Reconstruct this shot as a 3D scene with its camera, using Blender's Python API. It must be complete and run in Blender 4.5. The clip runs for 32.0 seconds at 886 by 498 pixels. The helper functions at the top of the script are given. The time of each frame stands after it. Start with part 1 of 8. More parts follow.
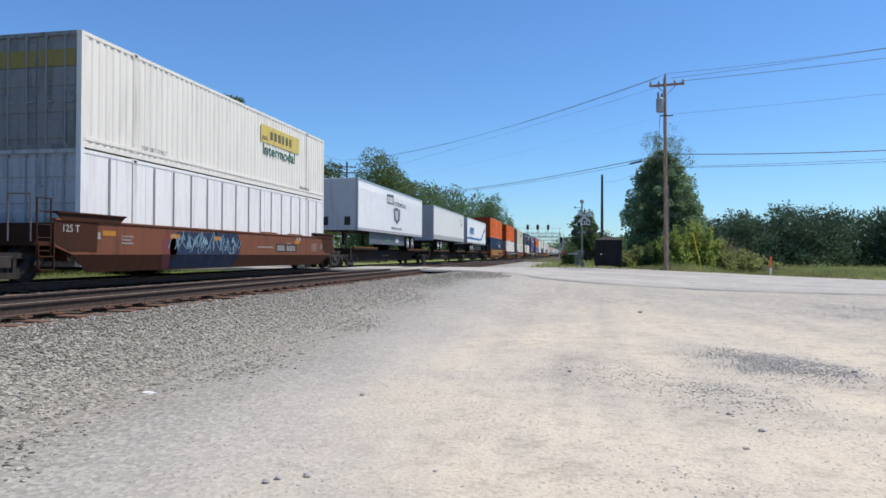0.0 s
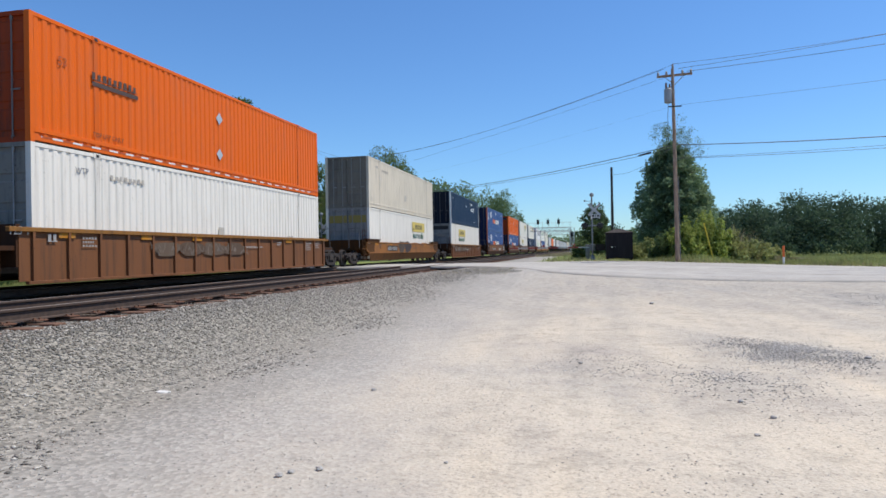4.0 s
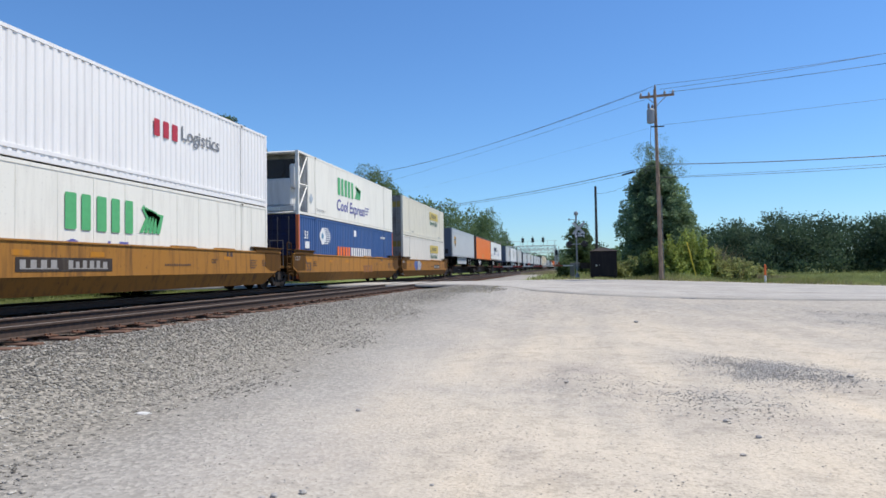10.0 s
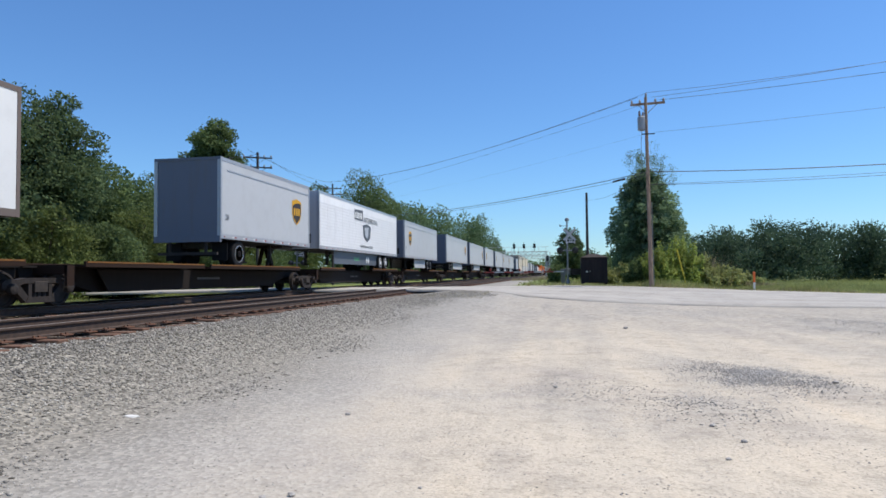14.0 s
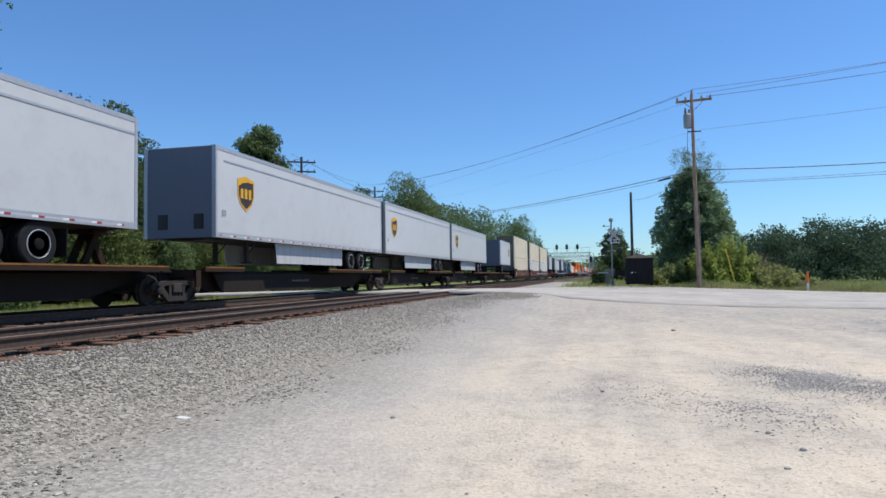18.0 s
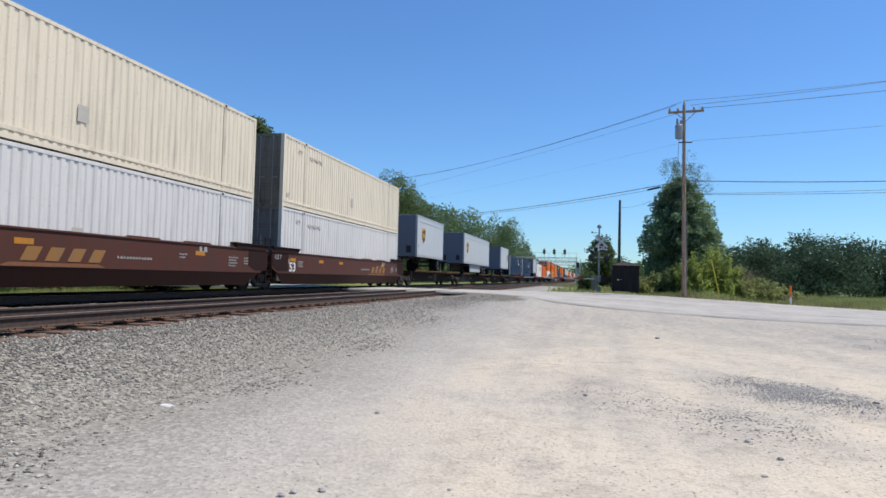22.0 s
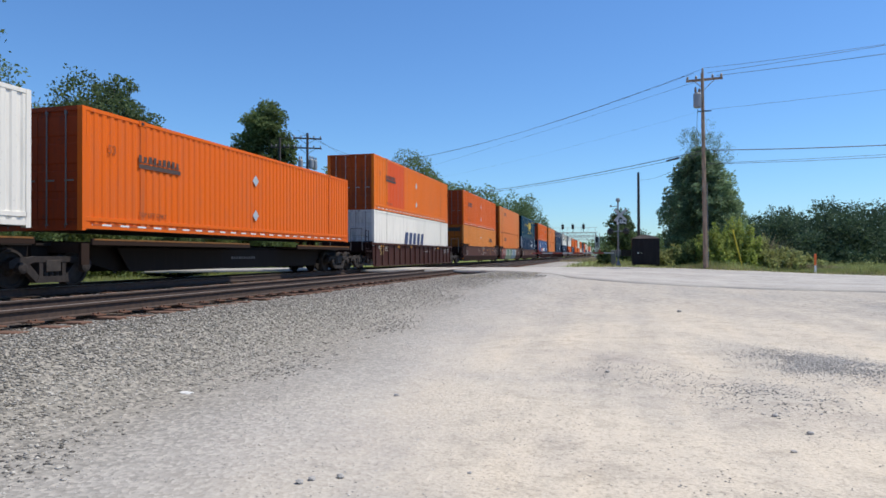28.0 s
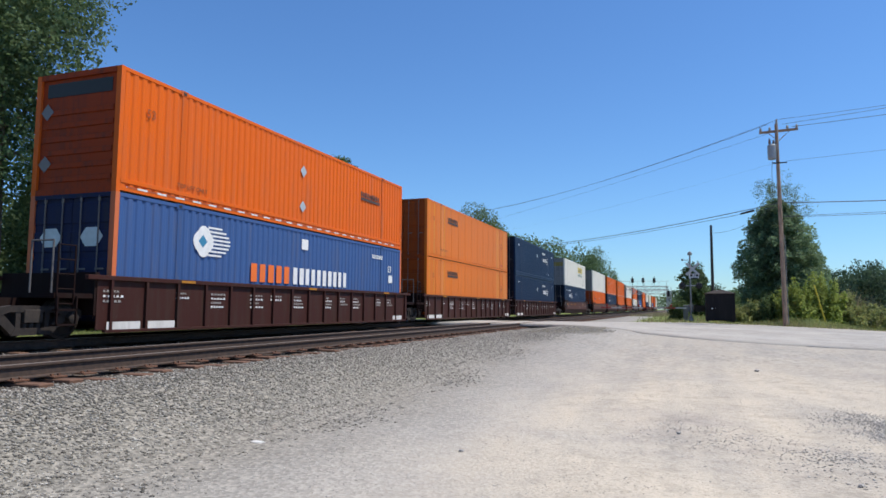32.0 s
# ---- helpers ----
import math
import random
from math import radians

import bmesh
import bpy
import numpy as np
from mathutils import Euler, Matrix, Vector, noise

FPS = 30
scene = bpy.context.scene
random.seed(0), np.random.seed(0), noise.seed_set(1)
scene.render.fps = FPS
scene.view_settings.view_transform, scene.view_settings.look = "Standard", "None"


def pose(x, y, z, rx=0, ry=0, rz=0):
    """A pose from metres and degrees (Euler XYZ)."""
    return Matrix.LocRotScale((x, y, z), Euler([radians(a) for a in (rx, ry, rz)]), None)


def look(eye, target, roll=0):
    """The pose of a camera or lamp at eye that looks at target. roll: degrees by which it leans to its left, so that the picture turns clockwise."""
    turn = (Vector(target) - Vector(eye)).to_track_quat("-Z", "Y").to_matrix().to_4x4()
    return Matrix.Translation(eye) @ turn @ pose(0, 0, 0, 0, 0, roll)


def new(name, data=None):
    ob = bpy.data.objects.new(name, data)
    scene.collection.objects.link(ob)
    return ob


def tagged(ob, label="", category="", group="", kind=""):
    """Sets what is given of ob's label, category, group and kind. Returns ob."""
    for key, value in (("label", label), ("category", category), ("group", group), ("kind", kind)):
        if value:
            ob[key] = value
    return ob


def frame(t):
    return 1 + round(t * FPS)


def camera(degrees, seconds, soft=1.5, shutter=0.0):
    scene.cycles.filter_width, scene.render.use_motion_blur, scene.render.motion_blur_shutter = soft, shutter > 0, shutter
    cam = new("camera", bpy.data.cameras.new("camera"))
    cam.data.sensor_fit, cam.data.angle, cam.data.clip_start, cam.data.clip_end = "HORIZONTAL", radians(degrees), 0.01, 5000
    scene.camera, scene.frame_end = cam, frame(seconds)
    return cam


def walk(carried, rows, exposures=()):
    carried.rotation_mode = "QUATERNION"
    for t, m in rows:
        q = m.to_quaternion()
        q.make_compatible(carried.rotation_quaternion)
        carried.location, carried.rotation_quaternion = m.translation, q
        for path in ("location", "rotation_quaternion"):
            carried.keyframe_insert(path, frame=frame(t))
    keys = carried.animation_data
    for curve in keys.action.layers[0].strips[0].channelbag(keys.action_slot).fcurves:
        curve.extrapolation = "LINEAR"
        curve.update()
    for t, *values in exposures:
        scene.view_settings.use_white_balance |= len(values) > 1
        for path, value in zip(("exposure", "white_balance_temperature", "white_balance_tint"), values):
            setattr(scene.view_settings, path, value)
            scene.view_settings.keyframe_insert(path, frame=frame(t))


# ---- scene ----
cam = camera(67.38, 32.0, soft=1.6)
PATH = [
    (0.0, pose(-0.025, 0.013, 0.702, 90.488, -0.289, 11.117)),
    (0.5, pose(-0.004, -0.026, 0.708, 90.188, 0.286, 9.659)),
    (1.0, pose(0.021, -0.039, 0.699, 90.592, 0.533, 10.021)),
    (1.5, pose(0.023, -0.035, 0.698, 91.191, 1.111, 11.117)),
    (2.0, pose(0.007, -0.009, 0.704, 90.978, 0.878, 11.561)),
    (2.5, pose(0.005, -0.015, 0.703, 91.553, 0.640, 11.541)),
    (4.5, pose(0.024, -0.004, 0.668, 89.977, 0.890, 12.316)),
    (5.0, pose(0.036, -0.049, 0.678, 91.239, -0.208, 12.187)),
    (5.5, pose(0.009, -0.037, 0.673, 91.468, -0.238, 10.707)),
    (6.0, pose(-0.001, -0.032, 0.671, 91.625, -0.116, 10.941)),
    (6.5, pose(0.003, -0.017, 0.663, 91.586, -0.867, 10.549)),
    (7.0, pose(-0.005, -0.019, 0.675, 91.912, 0.109, 9.849)),
    (7.5, pose(0.019, -0.046, 0.683, 92.137, 0.554, 10.136)),
    (8.0, pose(0.023, -0.039, 0.679, 92.224, 0.399, 9.536)),
    (8.5, pose(0.041, -0.036, 0.677, 91.704, 0.047, 9.389)),
    (9.0, pose(0.031, -0.038, 0.678, 92.198, 0.141, 8.785)),
    (9.5, pose(0.015, -0.019, 0.680, 91.856, 0.107, 9.482)),
    (10.0, pose(0.003, 0.006, 0.685, 91.766, 0.936, 10.760)),
    (10.5, pose(0.007, 0.009, 0.685, 92.545, 0.816, 12.100)),
    (11.0, pose(0.004, 0.010, 0.678, 92.557, -0.143, 12.710)),
    (11.5, pose(0.023, -0.006, 0.680, 92.788, -0.090, 12.497)),
    (12.0, pose(0.035, -0.037, 0.673, 92.351, -0.231, 11.819)),
    (12.5, pose(0.018, 0.001, 0.678, 92.182, 0.518, 11.475)),
    (13.0, pose(0.016, -0.017, 0.679, 92.593, 0.487, 11.226)),
    (13.5, pose(0.016, -0.020, 0.681, 92.402, 0.153, 10.164)),
    (14.0, pose(0.022, -0.030, 0.674, 92.225, 0.578, 10.007)),
    (14.5, pose(-0.008, 0.012, 0.690, 92.022, 0.378, 9.868)),
    (16.5, pose(0.009, -0.017, 0.678, 93.004, 0.308, 11.475)),
    (17.0, pose(-0.006, -0.021, 0.680, 93.153, 0.006, 11.974)),
    (17.5, pose(-0.019, -0.001, 0.677, 92.640, 0.016, 13.136)),
    (18.0, pose(-0.011, 0.008, 0.688, 92.412, 0.870, 13.620)),
    (18.5, pose(-0.038, 0.007, 0.689, 93.634, -0.293, 15.351)),
    (19.0, pose(-0.018, -0.038, 0.686, 93.011, 0.029, 16.974)),
    (19.5, pose(-0.009, -0.055, 0.680, 92.946, -0.892, 16.622)),
    (20.0, pose(0.014, -0.063, 0.672, 92.442, -0.466, 15.844)),
    (20.5, pose(-0.008, -0.017, 0.673, 91.610, -0.695, 15.308)),
    (21.0, pose(-0.007, -0.020, 0.677, 92.373, 0.172, 13.959)),
    (21.5, pose(-0.017, -0.014, 0.675, 92.326, -0.225, 13.129)),
    (22.0, pose(-0.036, -0.040, 0.670, 92.418, -1.476, 12.465)),
    (22.5, pose(-0.033, 0.074, 0.675, 92.063, -1.022, 13.471)),
    (23.0, pose(-0.018, 0.087, 0.664, 91.726, -1.570, 16.496)),
    (23.5, pose(-0.035, 0.026, 0.682, 91.516, -1.210, 15.578)),
    (24.0, pose(-0.031, 0.022, 0.677, 92.095, -0.337, 15.207)),
    (24.5, pose(-0.049, 0.069, 0.672, 91.720, 0.194, 14.813)),
    (25.0, pose(-0.019, 0.022, 0.677, 90.947, 0.583, 14.536)),
    (25.5, pose(-0.025, 0.068, 0.670, 91.362, 0.293, 13.375)),
    (27.5, pose(-0.028, 0.079, 0.678, 90.084, 1.464, 13.492)),
    (28.0, pose(-0.028, 0.094, 0.682, 90.561, 0.225, 14.085)),
    (28.5, pose(0.013, 0.105, 0.692, 93.037, -3.049, 14.959)),
    (29.0, pose(0.014, 0.107, 0.681, 93.431, -2.950, 14.877)),
    (29.5, pose(0.022, 0.128, 0.688, 94.152, -1.008, 17.468)),
    (30.0, pose(0.021, 0.099, 0.686, 94.764, -0.356, 19.750)),
    (30.5, pose(0.013, 0.041, 0.698, 94.772, -1.409, 20.791)),
    (31.0, pose(0.010, 0.035, 0.706, 94.975, -1.485, 21.368)),
    (31.5, pose(-0.004, 0.030, 0.704, 94.997, -0.970, 21.301)),
    (32.0, pose(0.013, -0.033, 0.715, 95.053, -0.413, 19.758)),
]
walk(cam, PATH, [(0.0, 0.12), (32.0, 0.12)])

# ---------------------------------------------------------------- light
SUN_EL, SUN_AZ = 63.0, 70.0          # degrees; azimuth clockwise from +y
world = bpy.data.worlds.new("sky")
scene.world = world
world.use_nodes = True
wn = world.node_tree.nodes
sky = wn.new("ShaderNodeTexSky")
sky.sky_type = "NISHITA"
sky.sun_disc = False
sky.sun_elevation = radians(SUN_EL)
sky.sun_rotation = radians(SUN_AZ)
sky.altitude = 200
sky.air_density, sky.dust_density, sky.ozone_density = 1.15, 0.1, 3.0
wn["Background"].inputs["Strength"].default_value = 0.103
clear = wn.new("ShaderNodeMix")                    # a very clear, deep blue summer sky
clear.data_type, clear.blend_type = "RGBA", "MULTIPLY"
clear.inputs[0].default_value, clear.inputs[7].default_value = 1.0, (0.655, 0.968, 1.33, 1)
world.node_tree.links.new(sky.outputs["Color"], clear.inputs[6])
world.node_tree.links.new(clear.outputs[2], wn["Background"].inputs["Color"])
sun_data = bpy.data.lights.new("sun", "SUN")
sun_data.energy, sun_data.angle, sun_data.color = 4.9, radians(0.53), (1.0, 0.935, 0.84)
sun = new("sun", sun_data)
_el, _az = radians(SUN_EL), radians(SUN_AZ)
SUN_DIR = Vector((math.cos(_el) * math.sin(_az), math.cos(_el) * math.cos(_az), math.sin(_el)))
sun.matrix_world = look(SUN_DIR * 60, (0, 0, 0))

# ---------------------------------------------------------------- materials
MATS = {}


def mat_base(name):
    m = bpy.data.materials.new(name)
    m.use_nodes = True
    return m, m.node_tree.nodes, m.node_tree.links, m.node_tree.nodes["Principled BSDF"]


def ramp(nodes, stops):
    r = nodes.new("ShaderNodeValToRGB")
    e = r.color_ramp.elements
    while len(e) < len(stops):
        e.new(0.5)
    for k, (p, c) in zip(e, stops):
        k.position, k.color = p, (c, c, c, 1) if isinstance(c, (int, float)) else (*c, 1)
    return r


def noise_node(nodes, links, scale, detail=4, vec=None, rough=0.55):
    n = nodes.new("ShaderNodeTexNoise")
    n.inputs["Scale"].default_value, n.inputs["Detail"].default_value = scale, detail
    n.inputs["Roughness"].default_value = rough
    if vec is not None:
        links.new(vec, n.inputs["Vector"])
    return n


def mix(nodes, links, fac, a, b, mode="MIX"):
    x = nodes.new("ShaderNodeMix")
    x.data_type, x.blend_type = "RGBA", mode
    for sock, val in ((x.inputs[0], fac), (x.inputs[6], a), (x.inputs[7], b)):
        if isinstance(val, (int, float)):
            sock.default_value = val
        elif isinstance(val, tuple):
            sock.default_value = (*val, 1)
        else:
            links.new(val, sock)
    return x.outputs[2]


def bump(nodes, links, height, bsdf, strength, dist):
    b = nodes.new("ShaderNodeBump")
    b.inputs["Strength"].default_value, b.inputs["Distance"].default_value = strength, dist
    links.new(height, b.inputs["Height"])
    links.new(b.outputs["Normal"], bsdf.inputs["Normal"])


def stretched(nodes, links, s, kind="Object"):
    tc = nodes.new("ShaderNodeTexCoord")
    mp = nodes.new("ShaderNodeMapping")
    mp.inputs["Scale"].default_value = s
    links.new(tc.outputs[kind], mp.inputs["Vector"])
    return mp.outputs["Vector"]


def paint(color, rough=0.5, dirt=0.35, dirt_col=(0.16, 0.13, 0.10), metal=0.0, streak=True, fade=0.25, gloss=0.14):
    """Weathered paint: run-down streaks, patches of dirt and a slight fade, in metres."""
    key = ("paint", color, rough, dirt, dirt_col, metal, streak, fade)
    if key in MATS:
        return MATS[key]
    m, n, l, p = mat_base("paint")
    oi = n.new("ShaderNodeObjectInfo")
    tc = n.new("ShaderNodeTexCoord")
    off = n.new("ShaderNodeVectorMath")
    off.operation = "ADD"
    sc = n.new("ShaderNodeVectorMath")
    sc.operation = "SCALE"
    sc.inputs[0].default_value = (37.0, 53.0, 19.0)
    l.new(oi.outputs["Random"], sc.inputs["Scale"])
    l.new(tc.outputs["Object"], off.inputs[0])
    l.new(sc.outputs[0], off.inputs[1])
    mp = n.new("ShaderNodeMapping")
    mp.inputs["Scale"].default_value = (5.0, 5.0, 0.45) if streak else (1.5, 1.5, 1.5)
    l.new(off.outputs[0], mp.inputs["Vector"])
    st = noise_node(n, l, 1.0, 5, mp.outputs["Vector"], 0.62)
    st_r = ramp(n, [(0.48, 0.0), (0.78, dirt)])
    l.new(st.outputs["Fac"], st_r.inputs["Fac"])
    big = noise_node(n, l, 0.35, 3, off.outputs[0])
    big_r = ramp(n, [(0.35, 0.0), (0.7, fade)])
    l.new(big.outputs["Fac"], big_r.inputs["Fac"])
    lum = sum(color) / 3
    faded = tuple(c * 0.74 + lum * 0.11 for c in color)
    c1 = mix(n, l, big_r.outputs["Color"], color, faded)
    fine = noise_node(n, l, 14.0, 3, off.outputs[0])
    f_r = ramp(n, [(0.62, 0.0), (0.74, dirt * 0.8)])
    l.new(fine.outputs["Fac"], f_r.inputs["Fac"])
    c2 = mix(n, l, st_r.outputs["Color"], c1, dirt_col)
    c3 = mix(n, l, f_r.outputs["Color"], c2, dirt_col)
    l.new(c3, p.inputs["Base Color"])
    p.inputs["Roughness"].default_value, p.inputs["Metallic"].default_value = rough, metal
    p.inputs["Specular IOR Level"].default_value = gloss
    bump(n, l, st.outputs["Fac"], p, 0.15, 0.01)
    MATS[key] = m
    return m


def plain(color, rough=0.6, metal=0.0, grain=0.15):
    """Small-thing material: one colour with faint grain."""
    key = ("plain", color, rough, metal, grain)
    if key in MATS:
        return MATS[key]
    m, n, l, p = mat_base("surface")
    v = stretched(n, l, (1, 1, 1))
    t = noise_node(n, l, 9.0, 4, v)
    r = ramp(n, [(0.3, 1.0 - grain), (0.7, 1.0)])
    l.new(t.outputs["Fac"], r.inputs["Fac"])
    c = mix(n, l, 1.0, color, r.outputs["Color"], "MULTIPLY")
    l.new(c, p.inputs["Base Color"])
    p.inputs["Roughness"].default_value, p.inputs["Metallic"].default_value = rough, metal
    if rough >= 0.85:
        p.inputs["Specular IOR Level"].default_value = 0.12
    MATS[key] = m
    return m


def rust(a, b, scale=6.0, rough=0.85):
    key = ("rust", a, b, scale)
    if key in MATS:
        return MATS[key]
    m, n, l, p = mat_base("rusty_steel")
    v = stretched(n, l, (1, 1, 1))
    t = noise_node(n, l, scale, 6, v, 0.65)
    r = ramp(n, [(0.3, a), (0.7, b)])
    l.new(t.outputs["Fac"], r.inputs["Fac"])
    l.new(r.outputs["Color"], p.inputs["Base Color"])
    p.inputs["Roughness"].default_value = rough
    bump(n, l, t.outputs["Fac"], p, 0.3, 0.01)
    MATS[key] = m
    return m


def random_stone(name, lo, hi, scale=25.0):
    """Stones: each island has its own tone."""
    m, n, l, p = mat_base(name)
    g = n.new("ShaderNodeNewGeometry")
    r = ramp(n, [(0.0, lo), (0.75, tuple((a + b) / 2 for a, b in zip(lo, hi))), (1.0, hi)])
    l.new(g.outputs["Random Per Island"], r.inputs["Fac"])
    t = noise_node(n, l, scale, 3, stretched(n, l, (1, 1, 1)))
    rr = ramp(n, [(0.3, 0.75), (0.7, 1.0)])
    l.new(t.outputs["Fac"], rr.inputs["Fac"])
    l.new(mix(n, l, 1.0, r.outputs["Color"], rr.outputs["Color"], "MULTIPLY"), p.inputs["Base Color"])
    p.inputs["Roughness"].default_value = 0.9
    return m


def leaf_mat(name, lo, hi):
    m, n, l, p = mat_base(name)
    g = n.new("ShaderNodeNewGeometry")
    r = ramp(n, [(0.0, lo), (1.0, hi)])
    l.new(g.outputs["Random Per Island"], r.inputs["Fac"])
    t = noise_node(n, l, 0.35, 3, stretched(n, l, (1, 1, 1)))
    rr = ramp(n, [(0.35, 0.6), (0.65, 1.0)])
    l.new(t.outputs["Fac"], rr.inputs["Fac"])
    c = mix(n, l, 1.0, r.outputs["Color"], rr.outputs["Color"], "MULTIPLY")
    l.new(c, p.inputs["Base Color"])
    p.inputs["Roughness"].default_value = 0.75
    p.inputs["Specular IOR Level"].default_value = 0.2
    tr = n.new("ShaderNodeBsdfTranslucent")
    l.new(c, tr.inputs["Color"])
    mx = n.new("ShaderNodeMixShader")
    mx.inputs["Fac"].default_value = 0.46
    l.new(p.outputs["BSDF"], mx.inputs[1])
    l.new(tr.outputs["BSDF"], mx.inputs[2])
    l.new(mx.outputs["Shader"], n["Material Output"].inputs["Surface"])
    return m


def bark_mat(a, b):
    key = ("bark", a, b)
    if key not in MATS:
        m, n, l, p = mat_base("bark")
        t = noise_node(n, l, 4.0, 6, stretched(n, l, (3, 3, 0.5)))
        r = ramp(n, [(0.3, a), (0.7, b)])
        l.new(t.outputs["Fac"], r.inputs["Fac"])
        l.new(r.outputs["Color"], p.inputs["Base Color"])
        p.inputs["Roughness"].default_value = 0.9
        bump(n, l, t.outputs["Fac"], p, 0.5, 0.02)
        MATS[key] = m
    return MATS[key]


def position_mask(n, l, axis, lo, hi, wobble=1.0, scale=0.4):
    """0 below lo, 1 above hi along a world axis, with a ragged edge."""
    g = n.new("ShaderNodeNewGeometry")
    s = n.new("ShaderNodeSeparateXYZ")
    l.new(g.outputs["Position"], s.inputs[0])
    t = noise_node(n, l, scale, 4, g.outputs["Position"])
    a = n.new("ShaderNodeMath")
    a.operation = "MULTIPLY_ADD"
    l.new(t.outputs["Fac"], a.inputs[0])
    a.inputs[1].default_value = wobble * 2
    l.new(s.outputs["XYZ".index(axis)], a.inputs[2])
    r = n.new("ShaderNodeMapRange")
    r.interpolation_type = "SMOOTHSTEP"
    r.inputs["From Min"].default_value, r.inputs["From Max"].default_value = lo + wobble, hi + wobble
    l.new(a.outputs[0], r.inputs["Value"])
    return r.outputs["Result"]


def ground_material():
    m, n, l, p = mat_base("lot_and_verge")
    g = n.new("ShaderNodeNewGeometry")
    pos = g.outputs["Position"]
    # pale packed dirt with finer speckle
    t1 = noise_node(n, l, 0.55, 6, pos, 0.6)
    r1 = ramp(n, [(0.30, (0.42, 0.38, 0.325)), (0.48, (0.50, 0.448, 0.366)), (0.70, (0.55, 0.488, 0.390))])
    l.new(t1.outputs["Fac"], r1.inputs["Fac"])
    t2 = noise_node(n, l, 22.0, 6, pos, 0.7)
    r2 = ramp(n, [(0.32, 0.62), (0.46, 0.97), (0.58, 1.0), (0.72, 1.10)])
    l.new(t2.outputs["Fac"], r2.inputs["Fac"])
    dirt = mix(n, l, 1.0, r1.outputs["Color"], r2.outputs["Color"], "MULTIPLY")
    # wheel tracks worn lengthways, and small flecks of grit
    tyre = n.new("ShaderNodeMapping")
    tyre.inputs["Rotation"].default_value, tyre.inputs["Scale"].default_value = (0, 0, radians(10)), (1.3, 0.13, 1)
    l.new(pos, tyre.inputs["Vector"])
    t4 = noise_node(n, l, 1.0, 4, tyre.outputs["Vector"], 0.6)
    r4 = ramp(n, [(0.35, (0.86, 0.86, 0.87)), (0.52, (1.0, 0.99, 0.98)), (0.66, (1.05, 1.02, 0.98))])
    l.new(t4.outputs["Fac"], r4.inputs["Fac"])
    dirt = mix(n, l, 1.0, dirt, r4.outputs["Color"], "MULTIPLY")
    t5 = noise_node(n, l, 3.2, 6, pos, 0.75)
    r5 = ramp(n, [(0.36, 0.80), (0.50, 1.0), (0.66, 1.03)])
    l.new(t5.outputs["Fac"], r5.inputs["Fac"])
    dirt = mix(n, l, 1.0, dirt, r5.outputs["Color"], "MULTIPLY")
    # short brown-grey flecks of loose grit, thicker in some places than in others
    t6 = noise_node(n, l, 48.0, 3, pos, 0.6)
    r6 = ramp(n, [(0.55, 0.0), (0.63, 0.75)])
    l.new(t6.outputs["Fac"], r6.inputs["Fac"])
    t7 = noise_node(n, l, 0.9, 5, pos, 0.7)
    r7 = ramp(n, [(0.40, 0.22), (0.60, 1.0)])
    l.new(t7.outputs["Fac"], r7.inputs["Fac"])
    flecks = mix(n, l, 1.0, r6.outputs["Color"], r7.outputs["Color"], "MULTIPLY")
    dirt = mix(n, l, flecks, dirt, (0.30, 0.265, 0.22))
    # grey crushed stone
    v = n.new("ShaderNodeTexVoronoi")
    v.inputs["Scale"].default_value = 26.0
    l.new(pos, v.inputs["Vector"])
    hs = n.new("ShaderNodeSeparateColor")
    l.new(v.outputs["Color"], hs.inputs[0])
    r3 = ramp(n, [(0.0, (0.19, 0.185, 0.17)), (0.6, (0.33, 0.32, 0.295)), (1.0, (0.46, 0.44, 0.40))])
    l.new(hs.outputs[0], r3.inputs["Fac"])
    gravel = r3.outputs["Color"]
    tw = noise_node(n, l, 0.23, 5, pos, 0.62)
    rw = ramp(n, [(0.50, 0.0), (0.72, 0.5)])
    l.new(tw.outputs["Fac"], rw.inputs["Fac"])
    c = mix(n, l, rw.outputs["Color"], dirt, gravel)
    # darker crushed-stone patches of their own shape
    dark_gravel = mix(n, l, 0.45, gravel, (0.27, 0.26, 0.24))
    for cx, cy, rx, ry, amount in ((2.75, 10.2, 1.3, 1.5, 0.42), (8.2, 19.0, 2.6, 3.8, 0.4), (1.7, 8.0, 0.75, 0.8, 0.35), (0.0, 8.9, 0.9, 0.7, 0.2), (4.6, 8.4, 1.0, 0.7, 0.2)):
        sub = n.new("ShaderNodeMapping")
        sub.vector_type = "POINT"
        sub.inputs["Location"].default_value = (-cx / rx, -cy / ry, 0)
        sub.inputs["Scale"].default_value = (1 / rx, 1 / ry, 0)
        l.new(pos, sub.inputs["Vector"])
        ln = n.new("ShaderNodeVectorMath")
        ln.operation = "LENGTH"
        l.new(sub.outputs[0], ln.inputs[0])
        wob = noise_node(n, l, 1.1, 6, pos, 0.7)
        add = n.new("ShaderNodeMath")
        add.operation = "MULTIPLY_ADD"
        l.new(wob.outputs["Fac"], add.inputs[0])
        add.inputs[1].default_value = 1.5
        l.new(ln.outputs["Value"], add.inputs[2])
        rr = ramp(n, [(0.0, amount), (0.45, amount), (0.8, 0.0)])
        half = n.new("ShaderNodeMath")
        half.operation = "MULTIPLY"
        half.inputs[1].default_value = 0.42
        l.new(add.outputs[0], half.inputs[0])
        l.new(half.outputs[0], rr.inputs["Fac"])
        c = mix(n, l, rr.outputs["Color"], c, dark_gravel)
